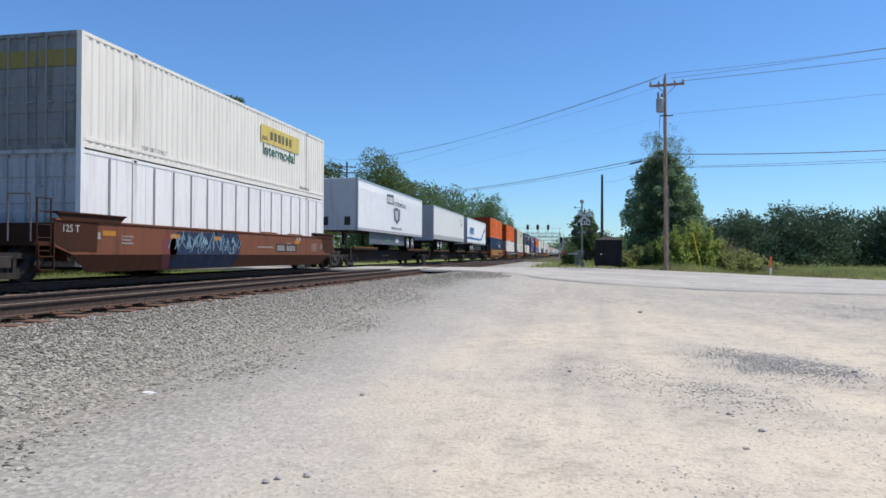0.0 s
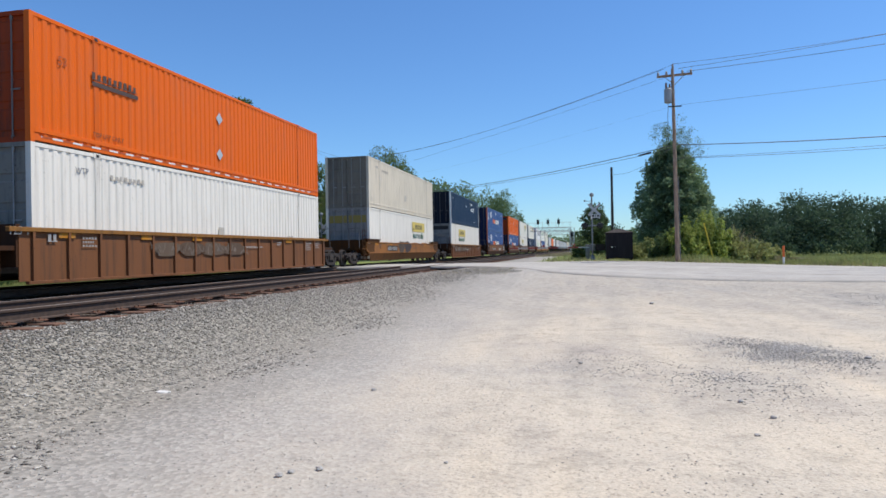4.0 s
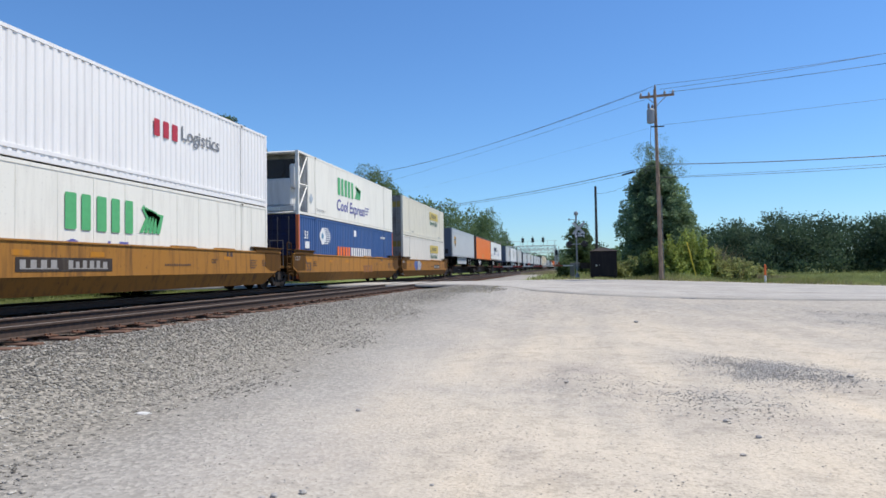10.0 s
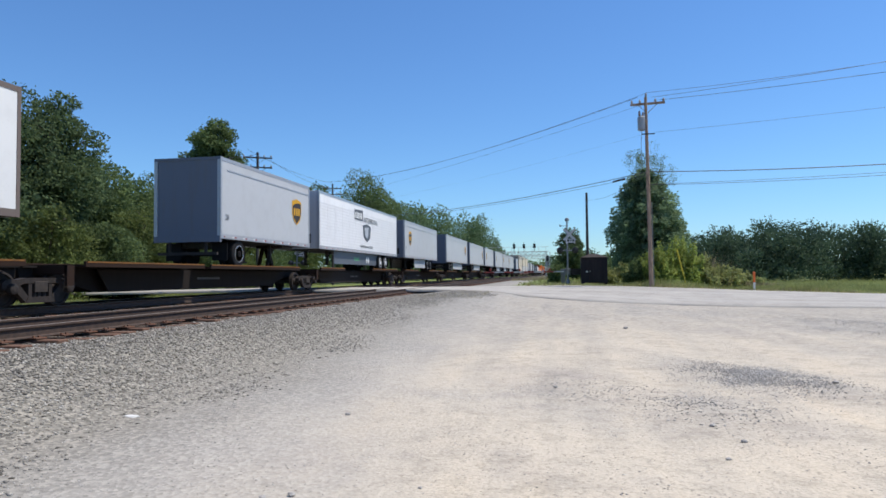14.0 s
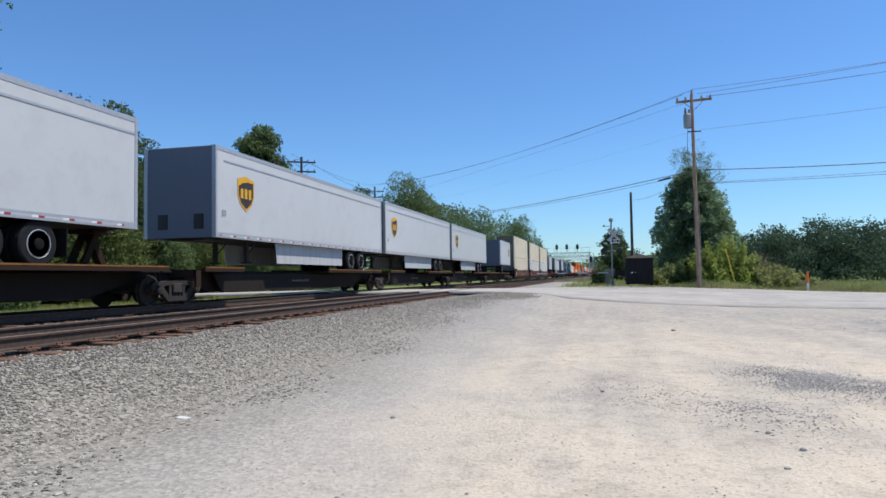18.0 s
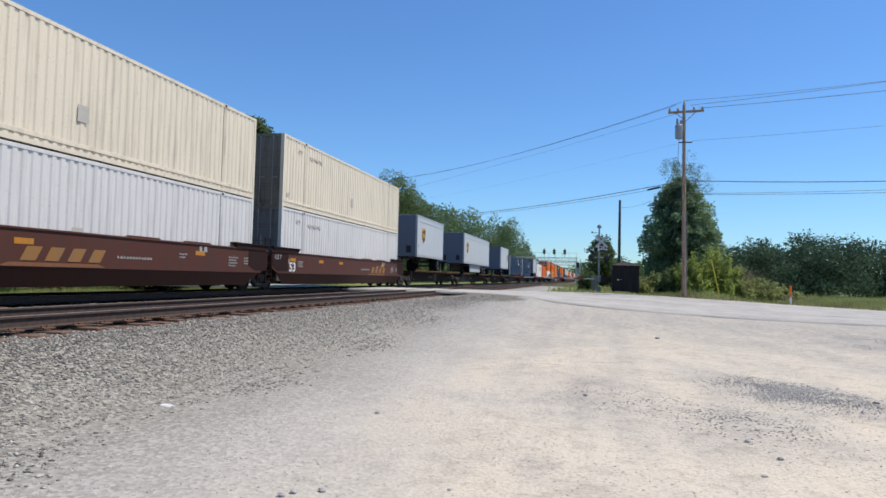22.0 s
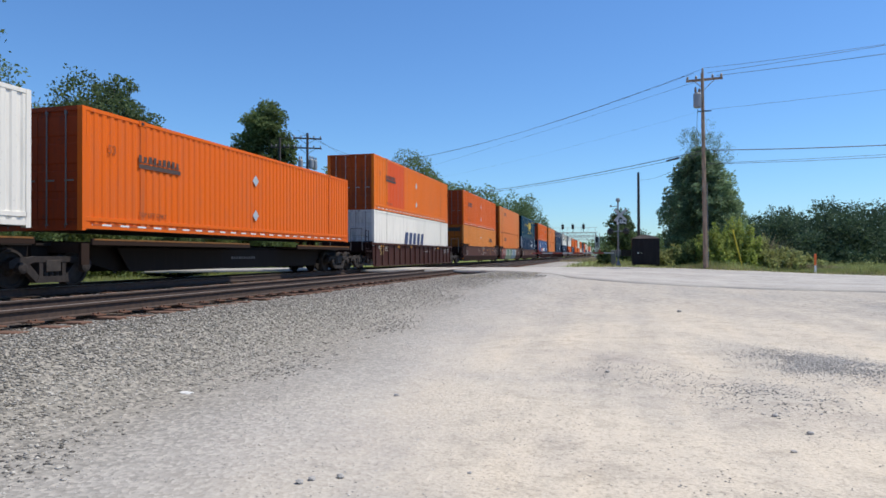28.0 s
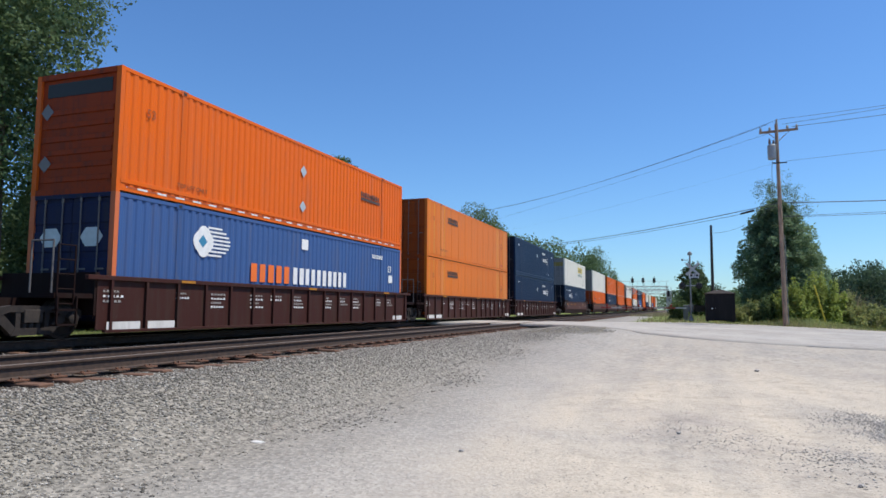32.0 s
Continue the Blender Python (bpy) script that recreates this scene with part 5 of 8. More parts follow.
def scribbled(e, x, L):
    """Stencilled data, yellow stripes, a letter and a faded round emblem."""
    letter(e, "A", 7.3, .74, .34, PLATE_INK, x)
    ring(e, 8.0, .92, .19, PLATE_INK, x + .004, "painted_circle")
    bars(e, 8.45, 8.95, .88, .97, 4, PLATE_INK, x, seed=31)
    bars(e, 9.1, 9.7, .88, .97, 6, PLATE_INK, x, seed=32)
    bars(e, 7.7, 8.8, 1.38, 1.45, 10, PLATE_INK, x + .003, seed=33)
    bars(e, 10.9, 11.7, 1.36, 1.39, 9, PLATE_INK, x, seed=34)
    for y in (8.0, 10.35, 13.1):
        patch(e, y, y + .45, 1.14, 1.27, AMBER, x - .002, "yellow_stripe")
    for r in (.30, .20):
        ring(e, 11.95, 1.04, r, FADED_GOLD, x, "round_emblem")
    patch(e, 11.92, 11.98, .76, 1.32, FADED_GOLD, x - .001, "emblem_bar")
    for q in range(4):
        bars(e, 14.0, 14.35, 1.34 - .11 * q, 1.40 - .11 * q, 2, PLATE_INK, x, seed=35 + q)


def big_53(col):
    def go(e, x, L):
        letter(e, "53", 0.52, 0.74, 0.52, col, x, narrow=1.2)
    return go


def plate_marks(y, w=3.1, z=0.78, ink=None):
    def go(e, x, L):
        patch(e, y, y + w, z, z + .33, paint((.05, .04, .034), .7, .4), x, "number_plate_patch")
        bars(e, y + .12, y + w * .42, z + .06, z + .27, 4, PLATE_INK, x + .003, seed=84)
        bars(e, y + w * .5, y + w - .12, z + .06, z + .27, 6, PLATE_INK, x + .003, seed=85)
    return go


def logo_plate(y, w):
    def go(e, x, L):
        patch(e, y, y + w, .70, 1.10, paint((.045, .034, .028), .7, .4), x, "logo_plate")
        bars(e, y + .15, y + w - .1, .74, 1.06, 3, plain((.55, .50, .40), .6), x + .003, seed=88)
    return go


def big_name(y, w, z0, z1, ink, n=3, slant=0.2):
    def go(e, x, L):
        if n == 4:      # a faded company mark over a pointed flash
            flat_poly(e, "painted_flash", [(y - .5, .675), (y + w, .675), (y + w * .9, z0 - .04), (y - .2, z0 - .04)], paint((0.20, 0.085, 0.04), .65, .4), x + .001)
        bars(e, y, y + w, z0, z1, n, ink, x + .002, slant=slant, seed=86)
    return go


def graf(y0, y1, cols, seed, z0=.5, z1=1.42):
    def go(e, x, L):
        graffiti(e, y0, y1, max(z0, .68) if L > 0 and x > 1.42 else z0, z1, cols, seed, x + .001)
    return go


def sprayed(y0, y1, col):
    """A sprayed ground coat over the side and its turned-under lower half."""
    def go(e, x, L):
        m = paint(col, .65, .5, (.10, .08, .07))
        flat_poly(e, "graffiti_ground", [(y0 - .1, .668), (y1, .668), (y1 + .15, 1.0), (y1 - .1, 1.40), (y0 + .3, 1.36), (y0 - .15, 1.05)], m, x - .004)
        bm = bmesh.new()
        v = [bm.verts.new((WELL_X + .023 - (.66 - z) * .42, max(y, .65 + (.66 - z) * 2), z)) for y, z in ((y0 - .1, .655), (y1, .655), (y1 - .2, .26), (y0 + .1, .26))]
        bm.faces.new(v)
        part("graffiti_ground", bm, m, e)
    return go


def data_block(e, x, L):
    r = random.Random(4)
    for y in (-0.3, 1.9, 3.2, 4.9, 5.9, 7.2, 9.1, 10.2, 11.3, 13.2, 14.3):
        k = r.randint(2, 5)
        for i in range(k):
            bars(e, y, y + r.uniform(.35, .7), 1.0 - i * .11, 1.05 - i * .11, 5, WHITE_TXT if i % 2 else PLATE_INK, x - .026, seed=i + 3)
    for y in (-0.2, 0.9, 14.9):
        patch(e, y, y + .95, .14, .36, paint((.66, .64, .60), .6, .4), x + .004, "white_panel")
    for y in (2.0, 8.0, 13.9):
        patch(e, y, y + .5, 1.28, 1.34, AMBER, x + .040, "yellow_stripe")


def spine_unit(y0, y1, trucks, label, pads):
    """A skeleton flat unit: centre sill, platforms for trailer wheels, hitch."""
    L = y1 - y0
    e = rider("spine_car", y0, 0.0, label, "freight car", "cars of the train")
    M = paint((0.020, 0.016, 0.014), 0.8, 0.4, (0.035, 0.025, 0.02))
    MB = paint((0.032, 0.018, 0.012), 0.8, 0.5, (0.02, 0.015, 0.012))
    MY = paint((0.21, 0.095, 0.028), 0.65, 0.7, (0.05, 0.032, 0.02))
    place("centre_sill", cached(("centre_sill", round(L, 1)), lambda bm: (prism(bm, [(0.0, .95), (0.0, .70), (1.6, .55), (2.6, .30), (L - 2.6, .30), (L - 1.6, .55), (L, .70), (L, .95)], -.38, .38), box(bm, -.5, .5, 0, L, .95, 1.0))), M, e)
    place("side_skirt_plate", cached(("side_skirt_plate", round(L, 1)), lambda bm: [prism(bm, [(2.4, .92), (2.9, .28), (L - 2.9, .28), (L - 2.4, .92)], s * .62 - .02, s * .62 + .02) for s in (-1, 1)]), M, e)
    for k, (a, b) in enumerate(pads):
        d = place("wheel_platform", cached(("wheel_platform", round(b - a, 1)), lambda bm: box(bm, -1.33, 1.33, 0, b - a, .98, 1.03)), MB, e, (0, a - y0, 0))
        for s in (-1, 1):
            place("kerb", cached(("kerb", round(b - a, 1)), lambda bm: box(bm, -.035, .035, 0, b - a, .96, 1.11), .006), MB, d, (s * 1.365, 0, 0))
        place("edge_strip", cached(("edge_strip", round(b - a, 1)), lambda bm: box(bm, 1.401, 1.407, .05, (b - a) - .05, 1.07, 1.11)), MY, d)
    place("hitch", cached(("hitch",), lambda bm: (prism(bm, [(-.6, 0), (-.4, 0), (.1, .95), (-.1, .95)], -.25, -.15), prism(bm, [(-.6, 0), (-.4, 0), (.1, .95), (-.1, .95)], .15, .25), prism(bm, [(.6, 0), (.4, 0), (-.1, .9), (.1, .95)], -.1, .1), box(bm, -.4, .4, -.3, .3, .95, 1.05))), MB, e, (0, L - 2.2, 1.0))
    place("end_sheet", cached(("end_sheet",), lambda bm: (box(bm, -1.3, 1.3, -.12, .12, .78, 1.0), box(bm, -1.34, -1.26, -.12, .12, .5, 1.0), box(bm, 1.26, 1.34, -.12, .12, .5, 1.0))), MB, e, (0, .55, 0))
    bars(e, L * .45, L * .45 + 1.6, .60, .68, 10, plain((.13, .12, .11), .6), .646, seed=91)
    for y in trucks:
        truck(e, y - y0)
    return e


def tyre_mesh(bm):
    lathe(bm, [(.30, -.14), (.46, -.14), (.505, -.11), (.515, 0), (.505, .11), (.46, .14), (.30, .14)], "x", 24)


def rim_mesh(bm):
    lathe(bm, [(.31, -.12), (.31, .143), (.285, .150), (.255, .118), (.14, .122), (.12, .17), (.07, .18)], "x", 20)


TAPE_GREY = tape_material("tape_on_grey", (0.40, 0.41, 0.43), 0.85, 0.20, 0.19)


def trailer(y0, col, label, L=CL, rear_near=True, skirt=None, style="plain", wheels_near=None, top_band=True, shaded_end_col=None, single=False, dark_top=False, chrome=False, grey_rim=False, skirt_col=(.44, .45, .46)):
    """A semi-trailer body on its running gear, standing on a spine car's platforms; the floor is at z 2.05."""
    e = rider("semi_trailer", y0, 1.03, label, "trailer", "trailers on the train")
    ZB, ZT = 1.02, 3.95
    M = paint(col, 0.45, 0.12, streak=False)
    # trailer ends: shade on the end wall is put into the paint colour
    ME = paint(shaded_end_col or tuple(c * 0.62 for c in col), 0.5, 0.3)
    MR = plain((0.42, 0.43, 0.45), 0.45, 0.4) if not dark_top else paint((.16, .13, .115), .6, .3)
    h = 1.29

    def wall(bm, s):
        box(bm, min(s * (h - .05), s * h), max(s * (h - .05), s * h), .06, L - .06, ZB + .16, ZT - .12)

    y = 1.22
    while style != "smooth" and y < L - .6:
        place("batten", cached(("t_batten",), lambda bm: box(bm, h - .01, h + .004, -.02, .02, ZB + .16, ZT - .12)), M, e, (0, y, 0))
        y += 1.22
    for s in (-1, 1):
        place("side_wall", cached(("trailer_wall", round(L, 1), style == "smooth", s), lambda bm: wall(bm, s)), M, e)
    place("roof", cached(("trailer_roof", round(L, 1)), lambda bm: box(bm, -h + .02, h - .02, .05, L - .05, ZT - .04, ZT)), M, e)
    place("floor", cached(("trailer_floor", round(L, 1)), lambda bm: box(bm, -h + .02, h - .02, .05, L - .05, ZB + .02, ZB + .14)), STEEL_DARK, e)
    for s in (-1, 1):
        place("bottom_rail", cached(("t_bottom_rail", round(L, 1), s), lambda bm: box(bm, min(s * (h - .06), s * (h + .012)), max(s * (h - .06), s * (h + .012)), .03, L - .03, ZB, ZB + .17)), MR if style != "orange" else M, e)
        place("top_rail", cached(("t_top_rail", round(L, 1), s), lambda bm: box(bm, min(s * (h - .06), s * (h + .010)), max(s * (h - .06), s * (h + .010)), .03, L - .03, ZT - .13, ZT - .002)), MR if not chrome else ALU, e)
        for y in (0.0, L - .1):
            place("corner_post", cached(("t_corner_post", s), lambda bm: box(bm, min(s * (h - .12), s * (h + .014)), max(s * (h - .12), s * (h + .014)), 0, .1, ZB, ZT + .002)), MR, e, (0, y, 0))
    if top_band and not dark_top and style != "ribs":
        place("top_band", cached(("t_top_band", round(L, 1)), lambda bm: box(bm, h, h + .014, .5, L - .1, ZT - .46, ZT - .40)), MR, e)
    # near and far ends
    if rear_near:
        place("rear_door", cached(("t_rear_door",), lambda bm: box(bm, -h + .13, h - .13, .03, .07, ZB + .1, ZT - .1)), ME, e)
        place("bumper", cached(("t_bumper",), lambda bm: (box(bm, -1.15, 1.15, .02, .12, .44, .54), box(bm, -.75, -.66, .03, .11, .5, ZB), box(bm, .66, .75, .03, .11, .5, ZB))), STEEL_DARK, e)
        place("rear_sill", cached(("t_rear_sill",), lambda bm: box(bm, -h, h, -.03, .1, ZB - .12, ZB + .1)), MR if not grey_rim else ME, e)
        place("rear_header", cached(("t_rear_header",), lambda bm: box(bm, -h, h, -.002, .1, ZT - .1, ZT)), MR if not grey_rim else ME, e)
    else:
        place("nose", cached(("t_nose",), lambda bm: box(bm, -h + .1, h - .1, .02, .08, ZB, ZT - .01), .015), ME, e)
        for x in (-.78, .52):
            place("nose_hatch", cached(("t_nose_hatch",), lambda bm: (box(bm, 0, .34, .0, .022, 0, .48), box(bm, .03, .31, -.012, .0, .03, .45))), STEEL_BLACK, e, (x, 0, ZB + .28))
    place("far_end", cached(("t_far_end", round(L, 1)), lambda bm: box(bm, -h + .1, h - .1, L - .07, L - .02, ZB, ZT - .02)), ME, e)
    # running gear
    wn = wheels_near if wheels_near is not None else rear_near
    axles = ([1.5] if wn else [L - 1.5]) if single else ([2.3, 3.55] if wn else [L - 4.4, L - 3.05])
    if wheels_near == "mid":
        axles = [3.1, 4.3]
    for y in axles:
        place("axle", cached(("t_axle",), lambda bm: beam(bm, (-1.1, 0, .5), (1.1, 0, .5), .07, 8)), STEEL_BLACK, e, (0, y, 0))
        for s in (-1, 1):
            w = place("tyre", cached(("tyre",), tyre_mesh), RUBBER, e, pose(s * 1.10, y, .505, 0, 0, 0 if s > 0 else 180))
            place("rim", cached(("rim",), rim_mesh), plain((.80, .81, .82), .35, .1) if not grey_rim else plain((.010, .010, .010), .9), w)
            if grey_rim and s > 0:
                place("rim_flange", cached(("rim_flange",), lambda bm: lathe(bm, [(.318, .142), (.318, .150), (.304, .154), (.298, .150), (.298, .142)], "x", 24)), plain((.62, .62, .62), .3, .6), w)
            w2 = place("tyre", cached(("tyre",), tyre_mesh), RUBBER, e, pose(s * .76, y, .505, 0, 0, 0 if s > 0 else 180))
    ya, yb = min(axles) - .8, max(axles) + .8
    place("slider_frame", cached(("t_slider", round(yb - ya, 1)), lambda bm: ([box(bm, s * .55 - .06, s * .55 + .06, 0, yb - ya, .72, ZB) for s in (-1, 1)], [box(bm, -.6, .6, yy, yy + .1, .72, .9) for yy in (.1, (yb - ya) / 2, yb - ya - .2)])), STEEL_BLACK, e, (0, ya, 0))
    for s in (-1, 1):
        place("mud_flap", cached(("t_mud_flap",), lambda bm: box(bm, -.3, .3, -.01, .01, .25, .9)), RUBBER, e, (s * .92, (ya - .05) if wn else yb + .0, 0))
    yl = (L - 3.0) if wn else 3.0
    for s in (-1, 1):
        place("landing_leg", cached(("t_landing",), lambda bm: (box(bm, -.07, .07, -.07, .07, .3, ZB), box(bm, -.14, .14, -.14, .14, .24, .3), beam(bm, (0, 0, .5), (0, .7, ZB), .03))), STEEL_DARK, e, (s * .62, yl, 0))
    kp = (L - 1.0) if wn else 1.0
    place("king_pin_plate", cached(("t_kingpin",), lambda bm: (box(bm, -.6, .6, -.6, .6, ZB - .06, ZB), beam(bm, (0, 0, ZB - .1), (0, 0, ZB), .06))), STEEL_BLACK, e, (0, kp, 0))
    if skirt:
        a, b = skirt
        for s in (-1, 1):
            place("side_skirt", cached(("t_skirt", round(b - a, 1), s), lambda bm: prism(bm, [(0.0, ZB), (b - a, ZB), (b - a - .05, .26), (.14, .26)], s * 1.08 - .01, s * 1.08 + .01)), paint(skirt_col, .5, .4), e, (0, a, 0))
    if not dark_top:
        bm = bmesh.new()
        box(bm, h + .0125, h + .016, .25, L - .5, ZB + .05, ZB + .10)
        part("reflective_tape", bm, TAPE_GREY, e, "white and red reflective tape")
    return e


TX = 1.305


def shield(e, y, z):
    """A brown and gold shield emblem."""
    w, hh = 1.06, 1.2
    body = [(y, z + hh * .9), (y + w * .5, z + hh), (y + w, z + hh * .9), (y + w, z + hh * .45), (y + w * .85, z + hh * .2), (y + w * .5, z), (y + w * .15, z + hh * .2), (y, z + hh * .45)]
    flat_poly(e, "shield_rim", body, GOLD, TX)
    inner = [(y + w * .5 + (p - y - w * .5) * .88, z + hh * .46 + (q - z - hh * .46) * .86) for p, q in body]
    flat_poly(e, "shield_field", [(y + w * .06, z + hh * .70), (y + w * .3, z + hh * .80), (y + w * .6, z + hh * .845), (y + w * .94, z + hh * .84)] + inner[3:], BROWN_S, TX + .002)
    bars(e, y + w * .15, y + w * .88, z + hh * .36, z + hh * .64, 3, GOLD, TX + .005, seed=95)


GREY_T = (0.475, 0.49, 0.505)


def trailer_grey(y0, at, L=CL, rear_near=False, skirt=True, single=False):
    e = trailer(y0, GREY_T, "grey semi-trailer with a brown and gold shield emblem" if not single else "short grey pup trailer with a brown and gold shield emblem", L, rear_near, (4.3, 10.9) if skirt and not rear_near else (5.4, 12.6) if skirt else None, "smooth", single=single, shaded_end_col=(0.145, 0.165, 0.205), grey_rim=True)
    if at is not None:
        shield(e, at, 1.98)
    letter(e, "53" if L > 12 else "28", 0.34, 1.72, 0.28, GREY_TXT, TX)
    return e


def trailer_prime(y0):
    e = trailer(y0, (0.80, 0.80, 0.80), "white ribbed semi-trailer with dark lettering and a shield emblem", CL, False, None, "ribs", chrome=True, shaded_end_col=(0.55, 0.55, 0.56))
    z = 1.28
    while z < 3.5:
        place("side_rib", cached(("side_rib",), lambda bm: box(bm, 1.294, 1.302, .12, CL - .12, 0, .05)), paint((0.76, 0.76, 0.76), .45, .2), e, (0, 0, z))
        z += .16
    flat_poly(e, "logo_block", [(5.85, 2.98), (7.5, 2.96), (7.5, 3.62), (5.85, 3.56)], plain((.09, .09, .10), .5), TX + .004)
    bars(e, 5.95, 7.35, 3.05, 3.42, 5, WHITE_TXT, TX + .008, seed=101)
    letter(e, "INTERMODAL", 7.7, 2.93, 0.44, GREY_TXT, TX + .004, narrow=1.12)
    flat_poly(e, "shield_rim", [(7.5, 2.72), (8.36, 2.84), (9.2, 2.72), (9.05, 2.0), (8.36, 1.72), (7.66, 2.0)], plain((.10, .11, .13), .5), TX + .004)
    flat_poly(e, "shield_field", [(7.85, 2.6), (8.7, 2.66), (8.6, 2.1), (8.36, 1.95), (8.0, 2.1)], plain((.45, .47, .50), .5), TX + .007)
    bars(e, 6.95, 9.7, 1.36, 1.5, 14, GREY_TXT, TX + .004, seed=103)
    diamond(e, 8.9, 0.62, 0.22, WHITE_TXT, 1.12)
    diamond(e, 9.3, 0.62, 0.22, WHITE_TXT, 1.12)
    bm = bmesh.new()
    box(bm, 1.08, 1.10, 2.8, 11.6, .30, 1.02)
    part("side_skirt", bm, plain((.10, .115, .14), .5), e)
    bars(e, 6.3, 7.4, .55, .75, 5, LGREEN_TXT, 1.105, seed=104)
    return e


def trailer_white(y0):
    e = trailer(y0, (0.72, 0.71, 0.68), "off-white semi-trailer with a small grey name", CL, True, None, "ribs", shaded_end_col=(0.40, 0.40, 0.39))
    bars(e, 13.55, 14.35, 3.05, 3.42, 3, paint((.55, .42, .28), .6, .2), TX + .004, seed=111)
    patch(e, .1, CL - .1, 1.2, 1.42, paint((.42, .42, .41), .5, .3), TX + .001, "kick_panel")
    letter(e, "logistics", 13.8, 2.78, 0.4, GREY_TXT, TX + .004)
    return e


def trailer_marten(y0):
    e = trailer(y0, (0.80, 0.80, 0.79), "white semi-trailer with blue name and a rising blue stripe", CL, True, (5.4, 12.6), "ribs", wheels_near="mid", shaded_end_col=(0.50, 0.52, 0.55), skirt_col=(.022, .022, .024))
    bars(e, 1.75, 5.15, 2.08, 2.9, 6, BLUE_TXT, TX + .004, slant=.15, seed=121)
    letter(e, "INTERMODAL", 1.95, 1.66, 0.34, plain((.30, .32, .36), .5), TX + .004, narrow=1.12)
    flat_poly(e, "blue_stripe", [(0, 1.5), (11.2, 1.5), (11.2, 1.72), (0, 1.72)], BLUE_TXT, TX + .003)
    flat_poly(e, "rising_stripe", [(11.2, 1.5), (11.6, 1.5), (14.7, 2.85), (14.4, 3.05), (11.2, 1.72)], BLUE_TXT, TX + .003)
    flat_poly(e, "arrow_head", [(14.1, 3.0), (14.5, 3.1), (14.9, 3.42), (15.0, 3.05), (15.4, 2.9), (14.9, 2.75), (14.8, 2.5)], NAVY_TXT, TX + .006)
    diamond(e, 8.6, 1.35, .2, SILVER, TX + .006)
    diamond(e, 9.0, 1.35, .2, SILVER, TX + .006)
    return e


def trailer_alliance(y0):
    e = trailer(y0, (0.74, 0.74, 0.72), "white semi-trailer with a dark blue name and round dots", CL, True, None, "ribs", wheels_near="mid", shaded_end_col=(0.42, 0.43, 0.44), dark_top=True)
    DB = plain((.04, .055, .14), .5)
    bars(e, 4.45, 7.75, 2.55, 3.1, 8, DB, TX + .004, slant=.2, seed=131)
    letter(e, "shippers inc.", 7.85, 2.62, 0.52, GREY_TXT, TX + .004)
    patch(e, 4.45, 11.3, 2.47, 2.52, DB, TX + .004, "underline")
    for y in (5.0, 5.65, 9.95, 10.5):
        n = 16
        flat_poly(e, "blue_dot", [(y + .26 * math.cos(2 * math.pi * i / n), 2.05 + .29 * math.sin(2 * math.pi * i / n)) for i in range(n)], plain((.06, .10, .26), .5), TX + .004)
    letter(e, "53'", 7.5, 1.5, 0.32, GREY_TXT, TX + .004)
    bars(e, 0.6, 2.5, 1.62, 1.8, 9, GREY_TXT, TX + .004, seed=133)
    return e


def trailer_orange(y0):
    e = trailer(y0, (0.75, 0.165, 0.010), "orange semi-trailer with faded patches", CL, True, None, "orange", wheels_near="mid", shaded_end_col=(0.22, 0.06, 0.03), dark_top=True)
    patch(e, 5.7, 6.9, 1.24, 1.74, paint((0.72, 0.30, 0.10), .6, .3), TX + .003, "repainted_patch")
    patch(e, 6.95, 8.15, 1.24, 1.56, paint((0.70, 0.26, 0.08), .6, .3), TX + .003, "repainted_patch")
    return e


# ---------------------------------------------------------------- train: order of cars
YELLOW_CAR, TAN_CAR, RUST_CAR, BROWN_CAR, MAROON_CAR = (0.36, 0.165, 0.035), (0.165, 0.068, 0.027), (0.185, 0.078, 0.034), (0.088, 0.034, 0.024), (0.052, 0.018, 0.014)
AMBER_CAR = (0.28, 0.115, 0.032)
LOW, HIGH, FLAT = 0.36, 3.262, 1.30
BLUE_GRAF = (None, (0.24, 0.38, 0.46), (0.03, 0.07, 0.13))
GREY_GRAF = ((0.105, 0.070, 0.048), (0.17, 0.13, 0.098), (0.125, 0.088, 0.062))
WHITE_GRAF = (None, (0.42, 0.40, 0.36), (0.34, 0.31, 0.27))
COLOR_GRAF = ((0.30, 0.09, 0.085), (0.10, 0.03, 0.03), (0.36, 0.14, 0.12))
COLOR_GRAF2 = ((0.10, 0.26, 0.15), (0.03, 0.075, 0.05), (0.44, 0.50, 0.40))
COLOR_GRAF3 = ((0.10, 0.24, 0.40), (0.04, 0.08, 0.12), (0.45, 0.50, 0.50))
SMOOTH_L = {"red": "red-brown smooth-sided double-stack well car with blue graffiti", "yellow": "yellow-painted smooth-sided double-stack well car", "tan": "tan and rust smooth-sided double-stack well car", "amber": "faded orange-tan smooth-sided double-stack well car with dark graffiti", "brown": "oxide-brown smooth-sided double-stack well car", "rust": "rust-brown ribbed double-stack well car with graffiti", "maroon": "dark maroon ribbed double-stack well car"}


def stack(y, upper, lower, tone, kind, trucks, marks, drop=0.0):
    col = {"yellow": YELLOW_CAR, "tan": TAN_CAR, "amber": AMBER_CAR, "brown": BROWN_CAR, "rust": RUST_CAR, "maroon": MAROON_CAR, "red": (0.185, 0.070, 0.038)}[tone]
    well_car(y, y + CL, trucks, col, kind, SMOOTH_L[tone], marks=marks, chord=tone == "rust", top=1.30 if tone == "amber" else 1.50)
    lower(y, LOW - drop)
    if upper:
        upper(y, HIGH - drop)


